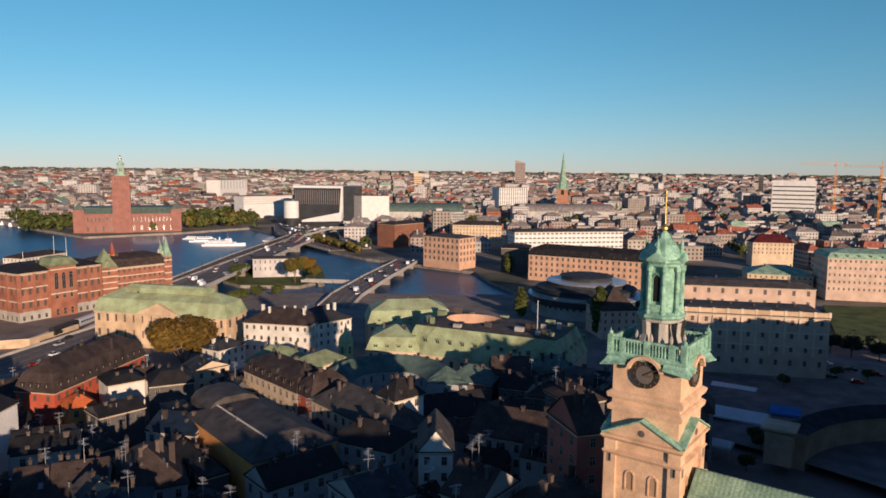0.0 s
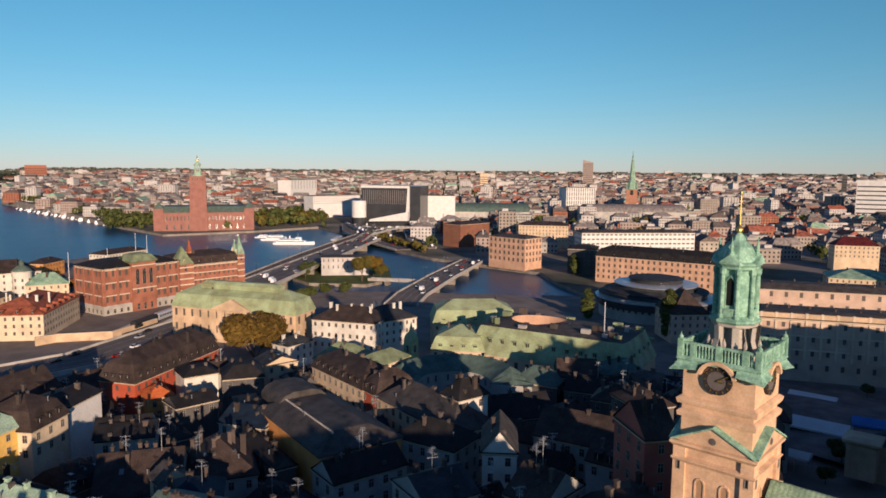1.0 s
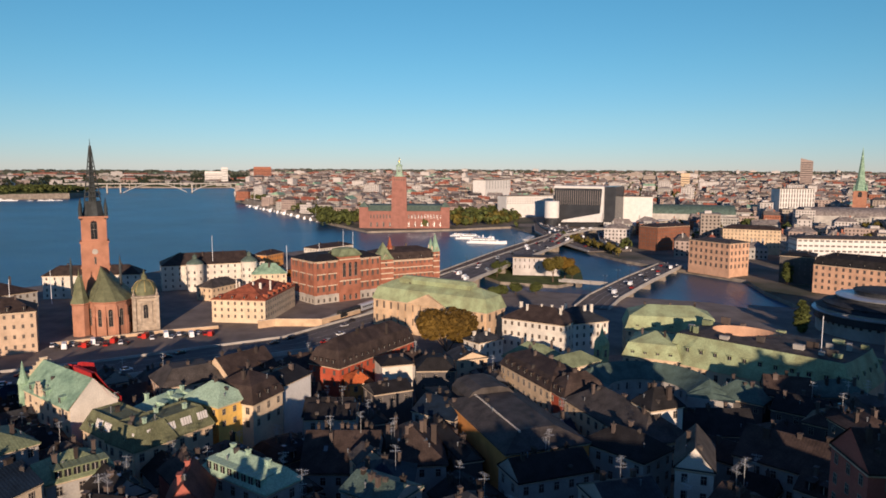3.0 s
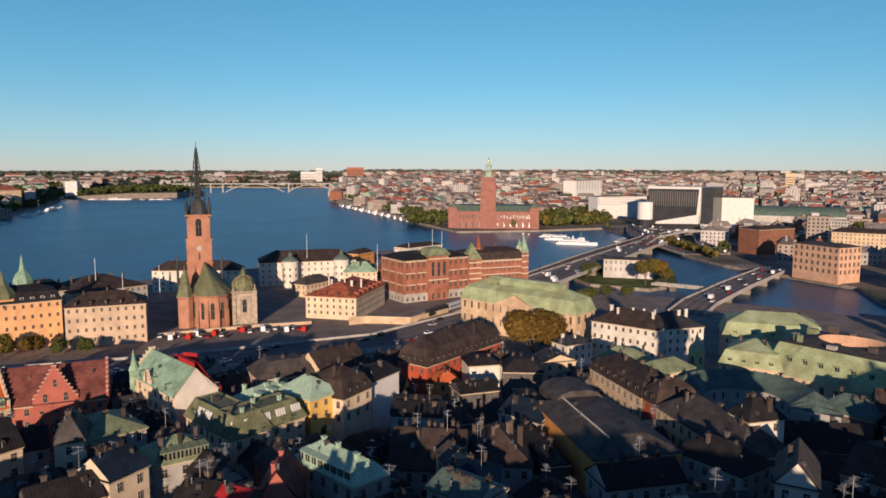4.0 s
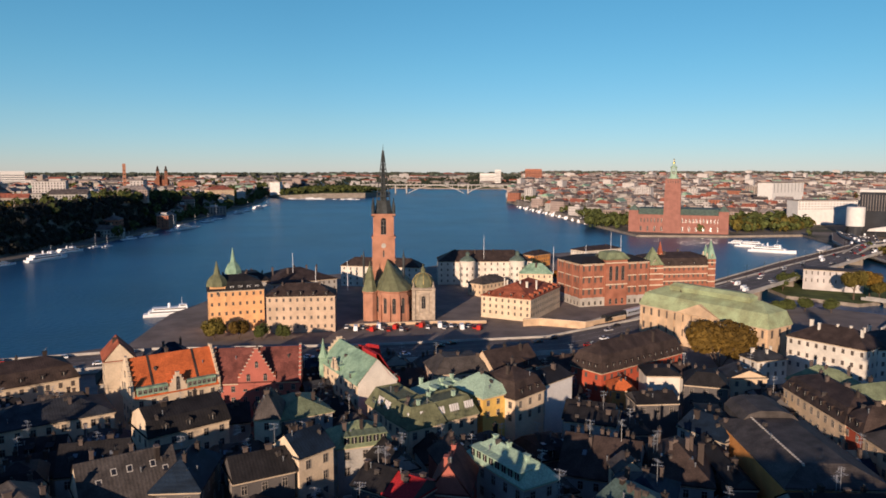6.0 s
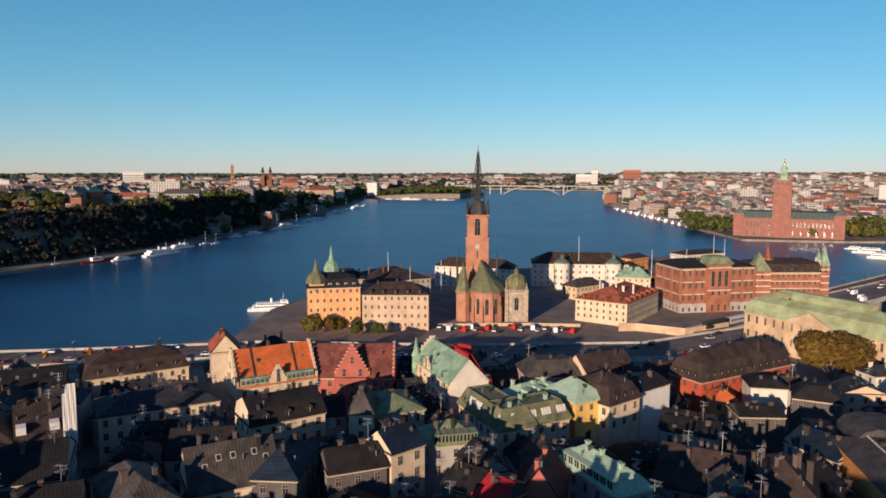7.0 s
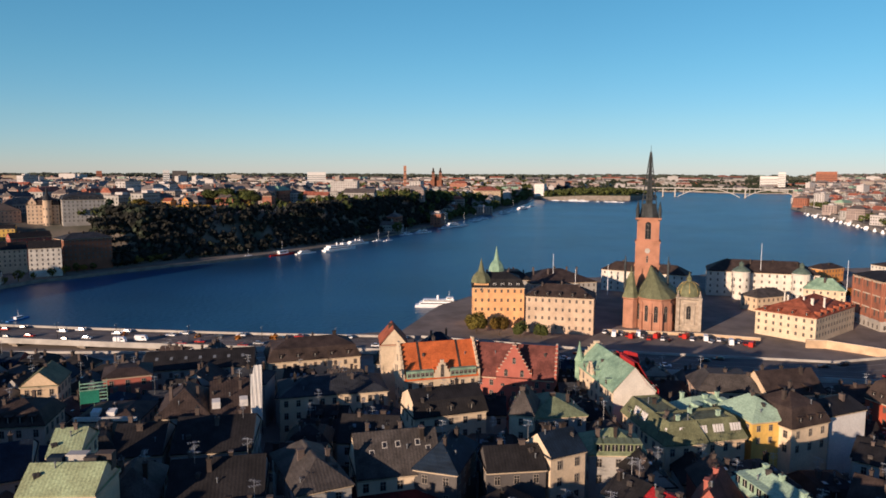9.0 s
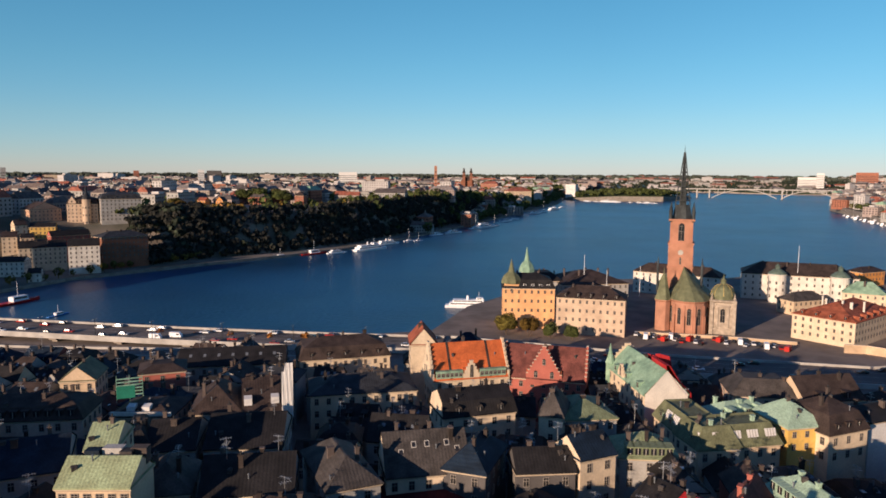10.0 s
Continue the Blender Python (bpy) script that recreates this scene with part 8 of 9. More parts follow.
def city(name, label, region, a0, a1, bands, seed, grid, rise, roofw, limit=1e9):
    """Joined rows of far houses with roofs and windows; bands are (from, to, spacing)."""
    r, g, made = random.Random(seed), Geo(), 0
    for r0, r1, sp in bands:
        n = int(math.radians(a1 - a0) * (r1 * r1 - r0 * r0) / 2 / (sp * sp))
        for k in range(n):
            q, a = math.sqrt(r.uniform(r0 * r0, r1 * r1)), radians(r.uniform(a0, a1))
            x, y = q * math.cos(a), q * math.sin(a)
            gx = round((x * math.cos(grid) + y * math.sin(grid)) / sp) * sp
            gy = round((-x * math.sin(grid) + y * math.cos(grid)) / sp) * sp
            if (gx, gy) in made_at:
                continue
            x, y = gx * math.cos(grid) - gy * math.sin(grid), gx * math.sin(grid) + gy * math.cos(grid)
            if not inside(x, y, region) or any((x - cx) ** 2 + (y - cy) ** 2 < cr * cr for cx, cy, cr in KEEP_OUT):
                continue
            w, d = sp * r.uniform(0.6, 0.92), min(sp * 0.6, r.uniform(12, 20))
            rot = math.degrees(grid) + (90 if r.random() < 0.35 else 0)
            f = (x, y, rot, w, d)
            if any(overlap(f, p, 2) for p in FOOT):
                continue
            made_at.add((gx, gy))
            z0 = rise(x, y)
            hgt = r.uniform(9, 17) if r.random() > 0.03 else r.uniform(22, 34)
            wall = r.choice((0, 1, 2, 2, 3, 7, 7, 8, 5, 6, 2, 7)) if hgt < 22 else r.choice((1, 8, 8, 3))
            roof = r.choices((9, 10, 11, 12, 13), roofw)[0]
            c, s = math.cos(radians(rot)), math.sin(radians(rot))

            def at(u, v, z):
                return (x + u * c - v * s, y + u * s + v * c, z)
            base = [(-w / 2, -d / 2), (w / 2, -d / 2), (w / 2, d / 2), (-w / 2, d / 2)]
            g.rings([[at(u, v, z0 - 4) for u, v in base], [at(u, v, z0 + hgt) for u, v in base]], wall, cap=False)
            e, kind = 0.5, r.random()
            rim = [(-w / 2 - e, -d / 2 - e), (w / 2 + e, -d / 2 - e), (w / 2 + e, d / 2 + e), (-w / 2 - e, d / 2 + e)]
            if hgt > 22 or kind < 0.38:
                g.rings([[at(u, v, z0 + hgt) for u, v in rim], [at(u, v, z0 + hgt + 0.8) for u, v in rim]], 11)
                g.turned(*at(w * r.uniform(-0.2, 0.2), 0, 0)[:2], radians(rot), w * 0.35, d * 0.5, z0 + hgt + 0.8, z0 + hgt + 3.4, r.choice((1, 8, 7, 11)))
            else:
                i = d / 2 if kind < 0.8 else d * 0.3
                ix = i if r.random() < 0.6 else 0
                up = [(-w / 2 + ix, -d / 2 + i - 0.1), (w / 2 - ix, -d / 2 + i - 0.1), (w / 2 - ix, d / 2 - i + 0.1), (-w / 2 + ix, d / 2 - i + 0.1)]
                g.rings([[at(u, v, z0 + hgt) for u, v in rim], [at(u, v, z0 + hgt + r.uniform(4, 6.5)) for u, v in up]], roof)
                for k2 in range(r.randrange(1, 4)):
                    u = r.uniform(-0.4, 0.4) * w
                    g.turned(*at(u, 0, 0)[:2], radians(rot), 1.6, 1.2, z0 + hgt + 1, z0 + hgt + 7.4, r.choice((6, 7, 3)))
            if q < 2100:
                fl = max(2, int(hgt / 3.6))
                nw = int(w / (3.4 if q < 1300 else 5.0))
                ws = 0.75 if q < 1300 else 1.15
                for side in (-1, 1):
                    nx, ny = -s * side, c * side
                    if nx * x + ny * y > 0:
                        continue
                    for j in range(fl):
                        for i in range(nw):
                            u, z = -w / 2 + w * (i + 0.5) / nw, z0 + 1.4 + (hgt - 1.2) * j / fl
                            v = side * (d / 2 + 0.06)
                            g.poly([at(u - ws, v, z), at(u + ws, v, z), at(u + ws, v, z + 1.8), at(u - ws, v, z + 1.8)], 14)
                if q < 1500:
                    for side in (-1, 1):
                        nx, ny = c * side, s * side
                        if nx * x + ny * y > 0:
                            continue
                        for j in range(fl):
                            for i in range(int(d / 4)):
                                v, z = -d / 2 + d * (i + 0.5) / int(d / 4), z0 + 1.4 + (hgt - 1.2) * j / fl
                                u = side * (w / 2 + 0.06)
                                g.poly([at(u, v - 0.75, z), at(u, v + 0.75, z), at(u, v + 0.75, z + 1.8), at(u, v - 0.75, z + 1.8)], 14)
    return whole(name, g, CITY_MATS, label, "city", kind="stuff")


made_at = set()
city("city_blocks_north", "dense city blocks with dark and red roofs", NORTH, 104, 182, ((640, 900, 31), (900, 1600, 34), (1600, 2700, 40), (2700, 4600, 58)), 31, radians(58), north_rise, (4, 4, 8, 1, 2.4))
made_at = set()
city("city_blocks_south", "hillside city blocks with red and brown roofs", [p for p in SOUTH], 197, 246, ((900, 1600, 47), (1600, 2700, 62), (2700, 3700, 90)), 32, radians(20), south_rise, (4, 4, 6, 1, 4))
made_at = set()
city("city_blocks_west", "low pale suburbs beyond the lake", [(3000 * math.cos(radians(a)), 3000 * math.sin(radians(a))) for a in (179, 185, 191, 198)] + [(4700 * math.cos(radians(a)), 4700 * math.sin(radians(a))) for a in (198, 191, 185, 179)], 179, 198, ((3000, 4600, 120),), 34, radians(35), west_rise, (4, 4, 6, 1, 4))
made_at = set()
city("city_blocks_cliff", "old houses along the southern cliff top", [(-1300, -690), (-900, -615), (-640, -590), (-450, -600), (-390, -620), (-300, -640), (-120, -560), (-300, -950), (-1500, -900)], 205, 248, ((500, 1100, 34),), 33, radians(12), south_rise, (5, 5, 2, 1, 3))

# ---- trees and woods ----
wood_rng = random.Random(5)


def scatter(n, a0, a1, r0, r1, region, rise, h=(9, 15), keep=True):
    out = []
    while len(out) < n:
        q, a = math.sqrt(wood_rng.uniform(r0 * r0, r1 * r1)), radians(wood_rng.uniform(a0, a1))
        x, y = q * math.cos(a), q * math.sin(a)
        if inside(x, y, region):
            hh = wood_rng.uniform(*h)
            out.append((x, y, rise(x, y), hh, hh * wood_rng.uniform(0.34, 0.5)))
    return out


def along(pts, step, rise, h, jitter=3.0):
    out = []
    for (a, b), (c, d) in zip(pts, pts[1:]):
        n = max(1, int(math.hypot(c - a, d - b) / step))
        for i in range(n):
            hh = wood_rng.uniform(*h)
            x, y = a + (c - a) * i / n + wood_rng.uniform(-jitter, jitter), b + (d - b) * i / n + wood_rng.uniform(-jitter, jitter)
            out.append((x, y, rise(x, y), hh, hh * wood_rng.uniform(0.34, 0.48)))
    return out




def behind(near, far, x0, x1):
    """A strip of land along the southern shore."""
    line = [p for p in SOUTH_SHORE if x0 <= p[0] <= x1]
    return [(x, y - near) for x, y in line] + [(x, y - far) for x, y in line[::-1]]


SLOPE = behind(20, 56, -1400, -370)
woods("slope_trees_green", scatter(1500, 205, 240, 480, 1600, SLOPE, south_rise, (5.5, 9.5)), "leaf_slope", "cliff slope trees with shade put into their dark colour", 1)
woods("slope_trees_olive", scatter(90, 205, 240, 480, 1600, SLOPE, south_rise, (6, 10)), "leaf_dark", "green trees on the shaded cliff slope", 2)
TOP = behind(52, 110, -1400, -370)
woods("cliff_top_trees", scatter(170, 205, 240, 520, 1600, TOP, south_rise, (5, 10)), "leaf_green", "green and yellowing trees along the cliff top", 3)
woods("cliff_top_autumn_trees", scatter(45, 205, 240, 520, 1600, TOP, south_rise, (6, 11)), "leaf_gold", "yellow autumn trees along the cliff top", 4)
woods("city_trees_north", scatter(1900, 108, 180, 700, 3600, NORTH, north_rise, (9, 15)), "leaf_green", "street and park trees among the city blocks", 6)
woods("city_trees_autumn", scatter(900, 108, 180, 800, 3600, NORTH, north_rise, (9, 14)), "leaf_olive", "yellowing trees among the city blocks", 7)
woods("city_trees_south", scatter(2600, 198, 244, 800, 3600, SOUTH, south_rise, (9, 16)), "leaf_green", "park trees among the southern houses", 8)
ALL = [(4800 * math.cos(math.tau * i / 40), 4800 * math.sin(math.tau * i / 40)) for i in range(40)]


def far_rise(x, y):
    a = math.degrees(math.atan2(y, x)) % 360
    return north_rise(x, y) if a < 179.5 else west_rise(x, y) if a < 196.5 else south_rise(x, y)


woods("horizon_forest", [(x, y, z + 5, h, q * 3.6) for x, y, z, h, q in scatter(2300, 104, 248, 4050, 4780, ALL, far_rise, (10, 14))], "leaf_far", "horizon forest with haze put into its blue-green colour", 9)
woods("island_trees", [(-2080 + 0.93 * (x + 2080), -545 + 0.93 * (y + 545), z, h, q) for x, y, z, h, q in scatter(420, 186, 203, 1600, 2450, ISLE, isle_rise, (11, 18))], "leaf_green", "wooded island with green trees", 10)
woods("shore_trees_south", scatter(520, 196, 212, 950, 2300, behind(8, 100, -2250, -900), south_rise, (11, 18)), "leaf_green", "trees crowding the southern lake shore", 17)
# dark trees added to cover bright ground by the palace
woods("north_quay_trees", along([(-225, 338), (-190, 350)], 7, lambda x, y: 2.5, (7, 11)) + along([(-158, 332), (-110, 348)], 7, lambda x, y: 2.5, (6, 9)), "leaf_dark", "trees added to darken the bright palace-side quay", 19)
woods("hillside_trees", scatter(120, 225, 243, 560, 780, [(-345, -515), (-425, -500), (-445, -560), (-360, -556)], south_rise, (8, 13)), "leaf_dark", "trees on the shaded hillside, coloured dark for it", 18)
woods("hillside_scrub", scatter(150, 222, 240, 540, 800, [(-372, -500), (-470, -492), (-540, -560), (-490, -610), (-440, -560)], south_rise, (6, 10)) + scatter(200, 222, 240, 540, 800, [(-380, -496), (-452, -490), (-455, -575), (-432, -558), (-392, -530)], south_rise, (8, 12)), "leaf_slope", "scrub and trees on the steep hillside, darkened for shade", 28)
woods("hillside_thicket", [(x + 2 * ((y // 6) % 2), y, max(2.5, min(36.0, 13 - 1.1 * (y + 508))), 6 + (x * y) % 4, 3.8) for x in range(-436, -384, 6) for y in range(-532, -498, 6)], "leaf_slope", "thicket beside the brick house, darkened for shade", 29)
for i, (x, y) in enumerate(((-402, -494), (-418, -493), (-437, -490), (-449, -488), (-470, -485), (-486, -481), (-350, -494), (-334, -492))):
    tree(x, y, 2.2, 6.5 + i % 3, 3.4, ("leaf_gold", "leaf_olive", "leaf_dark")[i % 3], ("golden", "yellowing", "dark green")[i % 3] + " small tree on the southern quay", group="quay trees", seed=i % 3)
for i, (x, y, hh, q, lf) in enumerate(((-494, -606, 14, 8, "leaf_olive"), (-486, -588, 12, 8, "leaf_amber"), (-533, -606, 13, 8, "leaf_olive"), (-628, -640, 20, 13, "leaf_green"), (-640, -626, 22, 14, "leaf_green"), (-660, -620, 20, 12, "leaf_olive"), (-652, -604, 19, 12, "leaf_green"), (-631, -580, 15, 11, "leaf_green"), (-676, -596, 14, 10, "leaf_green"), (-760, -610, 15, 9, "leaf_amber"), (-790, -606, 16, 9, "leaf_gold"), (-830, -600, 13, 9, "leaf_green"), (-879, -580, 14, 9, "leaf_olive"), (-931, -572, 13, 9, "leaf_green"))):
    tree(x, y, south_rise(x, y) - 0.5, hh, q, lf, {"leaf_olive": "yellowing", "leaf_amber": "rust-brown", "leaf_green": "large green", "leaf_gold": "golden"}[lf] + " tree on the cliff top", group="cliff-top trees", seed=i % 3)
woods("far_shore_trees", scatter(900, 179, 197, 2950, 3900, ALL, west_rise, (11, 18)), "leaf_dark", "wooded far shore of the lake", 11)
woods("quay_trees_north", along([(-1040, 128), (-1188, 100), (-1462, 50), (-1761, -8)], 9, north_rise, (10, 15)) + along([(-1030, 140), (-1188, 118), (-1462, 70)], 10, north_rise, (10, 15)), "leaf_green", "green trees lining the northern quay", 12)
PARK = [(-905, 272), (-930, 345), (-985, 392), (-1100, 425), (-1090, 320), (-985, 285)]
GARDEN = [(-965, 118), (-1000, 168), (-1085, 172), (-1085, 105), (-1000, 100)]
woods("hall_park_trees", [(x, y, 2.5, h, q) for x, y, z, h, q in scatter(75, 150, 175, 900, 1180, PARK, north_rise, (13, 21))], "leaf_green", "park trees beside the city hall", 13)
woods("hall_park_autumn_trees", [(x, y, 2.5, h, q) for x, y, z, h, q in scatter(55, 150, 175, 900, 1180, PARK, north_rise, (12, 19))], "leaf_olive", "yellowing park trees beside the city hall", 23)
woods("hall_garden_trees", [(x, y, 2.5, h, q) for x, y, z, h, q in scatter(60, 165, 178, 950, 1120, GARDEN, north_rise, (12, 19))], "leaf_green", "tall trees behind the city hall garden", 24)
woods("junction_trees", along([(-585, 330), (-640, 332), (-690, 340), (-560, 328)], 9, lambda x, y: 3.0, (7, 11)), "leaf_olive", "low yellowing trees beside the quay road", 14)
woods("quay_trees_south", along([(-250, -490), (-300, -494), (-373, -500), (-478, -485), (-574, -474)], 12, lambda x, y: 2.5, (5, 9), 1.5), "leaf_olive", "small yellowing trees on the southern quay", 15)
woods("motorway_trees", along([(-212, -272), (-238, -208), (-258, -168)], 17, lambda x, y: 4.0, (3.5, 5.5), 1.5), "leaf_autumn", "rusty autumn trees beside the motorway", 16)

tree(-271, 78, 4, 22, 13, "leaf_amber", "large round olive-gold tree in front of the palace", seed=1, bare=0.12)
for i, (x, y, hh, q) in enumerate(((-301, -137, 11, 6), (-303, -126, 10, 5), (-305, -116, 8, 4), (-306, -106, 8, 3.5))):
    tree(x, y, 3.6, hh, q, ("leaf_olive", "leaf_amber", "leaf_green", "leaf_green")[i], ("yellowing tree", "rust-brown tree", "green tree", "green tree")[i] + " in front of the ochre palace", seed=i % 3, bare=0.14)
for x, y, hh, q, lf in ((-452, 208, 19, 8, "leaf_olive"), (-462, 222, 17, 8, "leaf_gold"), (-450, 222, 12, 6, "leaf_olive"), (-490, 180, 11, 6, "leaf_green"), (-500, 190, 10, 5, "leaf_green"), (-480, 176, 8, 4, "leaf_green")):
    tree(x, y, 2, hh, q, lf, "yellowing tree on the river islet", group="islet trees")
tree(-272, 256, 3, 17, 3.6, "leaf_green", "slim poplar beside the river", "poplar")
tree(-216, 255, 4, 24, 4.6, "leaf_green", "tall dark poplar beside the parliament", "poplar")
tree(-400, 362, 3, 15, 4.0, "leaf_green", "narrow green tree on the shaded quay", "poplar")
for x, y in ((-395, 148), (-402, 160), (-388, 140), (-398, 172)):
    tree(x, y, 3, 9, 5, "leaf_green", "green tree on the waterfront terrace")
for x, y in ((-478, 26), (-490, 40), (-470, 44), (-500, 20)):
    tree(x, y, 3.5, 11, 5, "leaf_autumn", "orange autumn tree on the church island")
for x, y in ((-178, -168), (-172, -158), (-183, -160)):
    tree(x, y, 4.5, 10, 5, "leaf_olive", "yellow-green tree in a courtyard")
for i in range(9):
    tree(-236 + 9 * i, 505 + 4 * i, 3, 9, 4.6, "leaf_dark", "clipped dark tree in the ministry square", group="square trees")

# ---- chancery court, curved buildings, cranes and posts ----


def chancery():
    """Long copper-roofed block with an oval court sunk into its roof."""
    ob = thing("chancery", -196, 172, 4, 28.0, "long chancery block with lime copper slopes and an oval court", "building")
    hw, hd = 31, 17
    n = 40
    oval = [(-9 + 11.5 * math.cos(math.tau * i / n), 1 + 8.5 * math.sin(math.tau * i / n)) for i in range(n)]

    def edge(i, k=0.0):
        a = math.tau * i / n
        c, s = math.cos(a), math.sin(a)
        q = min((hw - k) / max(1e-6, abs(c)), (hd - k) / max(1e-6, abs(s)))
        return (c * q, s * q)
    g = Geo()
    g.rings([[(*edge(i), 0) for i in range(n)], [(*edge(i), 10) for i in range(n)]], cap=False)
    part("wall", g, "render_tan", ob)
    g = Geo()
    g.rings([[(*edge(i, -0.5), 9.9) for i in range(n)], [(*edge(i, 3.2), 20.0) for i in range(n)]], cap=False)
    part("roof_slope", g, "copper_lime", ob)
    g = Geo()
    g.rings([[(*edge(i, 3.2), 20.0) for i in range(n)], [(x * 1.0, y * 1.0, 21.2) for x, y in oval]], cap=False)
    part("roof_deck", g, "roof_grey", ob)
    g = Geo()
    g.rings([[(x, y, 21.2) for x, y in oval], [(x, y, 3) for x, y in oval]], cap=True)
    part("court_wall", g, "render_salmon", ob, "salmon plaster wall of the oval court")
    me = dormer_mesh("flat", "copper_lime", "copper_lime")
    for i in range(12):
        part("dormer", me, None, ob, "", pose(-hw + 4 + 5 * i, -hd + 1.2, 14.2))
    for i in range(14):
        part("window", window_mesh(1.4, 2.4), None, ob, "", pose(-hw + 3 + 4.3 * i, -hd, 6.2))
    crng = random.Random(8)
    for i in range(26):
        u, v = crng.uniform(-28, 29), crng.uniform(-12, 14)
        if ((u + 9) / 14) ** 2 + ((v - 1) / 11) ** 2 < 1:
            continue
        g = Geo()
        a, b, t = crng.uniform(0.5, 1.8), crng.uniform(0.5, 1.2), crng.uniform(0.8, 2.4)
        g.turned(u, v, 0, 2 * a, 2 * b, 19.8, 20.4 + t)
        part("roof_plant", g, crng.choice(("copper_lime", "brick_stack", "roof_grey", "concrete", "copper_olive")), ob)
    for i in range(16):
        part("dormer", me, None, ob, "", pose(0, 0, 0, 0, 0, 90) @ pose(-hd + 2 + 2.1 * i, -hw + 1.2, 14.2)) if i % 3 == 0 else None
    fp = Geo()
    fp.beam((18, -6, 20), (18, -6, 32), 0.12)
    part("flagpole", fp, "white_paint", ob)
    return ob


chancery()
FOOT.append((-196, 172, 28, 64, 36))


def arc_house(cx, cy, r0, r1, a0, a1, z0, eave, ridge, wall, roofm, name, label, rows=2, inner=True, n=26, band=None):
    """A curved range: walls, ribbed roof sectors and windows."""
    ob = thing(name, cx, cy, z0, 0, label, "building")
    A = [radians(a0 + (a1 - a0) * i / n) for i in range(n + 1)]
    g, f, e, rr = Geo(), Geo(), eave - z0, ridge - z0
    for i in range(n):
        p, q = A[i], A[i + 1]
        for r in (r0, r1):
            v = [(r * math.cos(p), r * math.sin(p)), (r * math.cos(q), r * math.sin(q))]
            g.poly([(*v[0], 0), (*v[1], 0), (*v[1], e), (*v[0], e)])
        m = (r0 + r1) / 2
        top = [e + (rr - e) * min(1.0, k / 3, (n - k) / 3) for k in (i, i + 1)]
        for ra, rb, flip in ((r0 - 0.5, m, 0), (m, r1 + 0.5, 1)):
            zp, zq = ((top[0], e), (top[1], e)) if flip else ((e, top[0]), (e, top[1]))
            f.poly([(ra * math.cos(p), ra * math.sin(p), zp[0]), (rb * math.cos(p), rb * math.sin(p), zp[1]), (rb * math.cos(q), rb * math.sin(q), zq[1]), (ra * math.cos(q), ra * math.sin(q), zq[0])])
    for a in (A[0], A[-1]):
        g.poly([(r0 * math.cos(a), r0 * math.sin(a), 0), (r1 * math.cos(a), r1 * math.sin(a), 0), (r1 * math.cos(a), r1 * math.sin(a), e), (r0 * math.cos(a), r0 * math.sin(a), e)])
    part("wall", g, wall, ob)
    part("roof", f, roofm, ob)
    rad = r0 if inner else r1
    k = int(abs(radians(a1 - a0)) * rad / 3.4)
    for j in range(rows):
        for i in range(k):
            a = a0 + (a1 - a0) * (i + 0.5) / k
            m = pose(0, 0, 0, 0, 0, a) @ (pose(rad, 0, e - 3.2 - 3.6 * j, 0, 0, 270) if inner else pose(rad, 0, e - 3.2 - 3.6 * j, 0, 0, 90))
            part("window", window_mesh(1.3, 2.1), None, ob, "", m)
    return ob


# walls grey instead of cream, with the shade put into their colour
arc_house(-176, 112, 11.5, 23.5, 46, 240, 4, 17.5, 21.5, "render_grey", "copper_teal", "curved_house", "curved chancery range with a teal copper roof")
arc_house(-37, 186, 46, 53, 115, 190, 4, 15.5, 18, "sandstone", "roof_slate", "curved_guardhouse", "curved stone guardhouse colonnade of the palace", rows=1, inner=False)
par = arc_house(-262, 296, 8, 30, 178, 350, 2, 16, 21, "render_grey", "roof_slate", "parliament_chamber", "curved glazed parliament chamber with stepped metal roofs", rows=2, inner=False)
for k, (rad, z) in enumerate(((31.5, 12.0), (27.0, 15.6), (21.5, 19.2), (14.0, 22.0))):
    c = Geo()
    c.lathe([(rad, z - 3.4), (rad, z)], 36, 0, 0)
    tier = part("glazed_tier", c, "black_glass", par, "dark glazed storey")
    c = Geo()
    c.lathe([(rad + 0.5, z), (rad + 0.7, z + 0.5), (rad - 3.0, z + 1.1), (3.0, z + 1.3)], 36, 0, 0)
    part("tier_roof", c, "pale_metal" if k % 2 == 0 else "roof_slate", tier, "curved sheet-metal roof")
gate = thing("gate_pavilion", -86, 172, 9, 20, "tan stone gate pavilion with pilasters", "pavilion")
g = Geo()
g.box(-3.2, 3.2, -3.2, 3.2, 0, 8.4)
part("body", g, "sandstone", gate)
g = Geo()
g.rings([ring_at(6.4, 6.4, -0.4, -0.4, 8.4), ring_at(6.4, 6.4, -0.9, -0.9, 9.0), ring_at(6.4, 6.4, -0.9, -0.9, 9.5), ring_at(6.4, 6.4, 1, 1, 10.1)])
part("cornice", g, "sandstone", gate)
for sx in (-1, 1):
    for sy in (-1, 1):
        p = Geo()
        p.box(sx * 2.6 - 0.5, sx * 2.6 + 0.5, sy * 3.2 - 0.35, sy * 3.2 + 0.35, 0, 8.2)
        part("pilaster", p, "sandstone", gate)


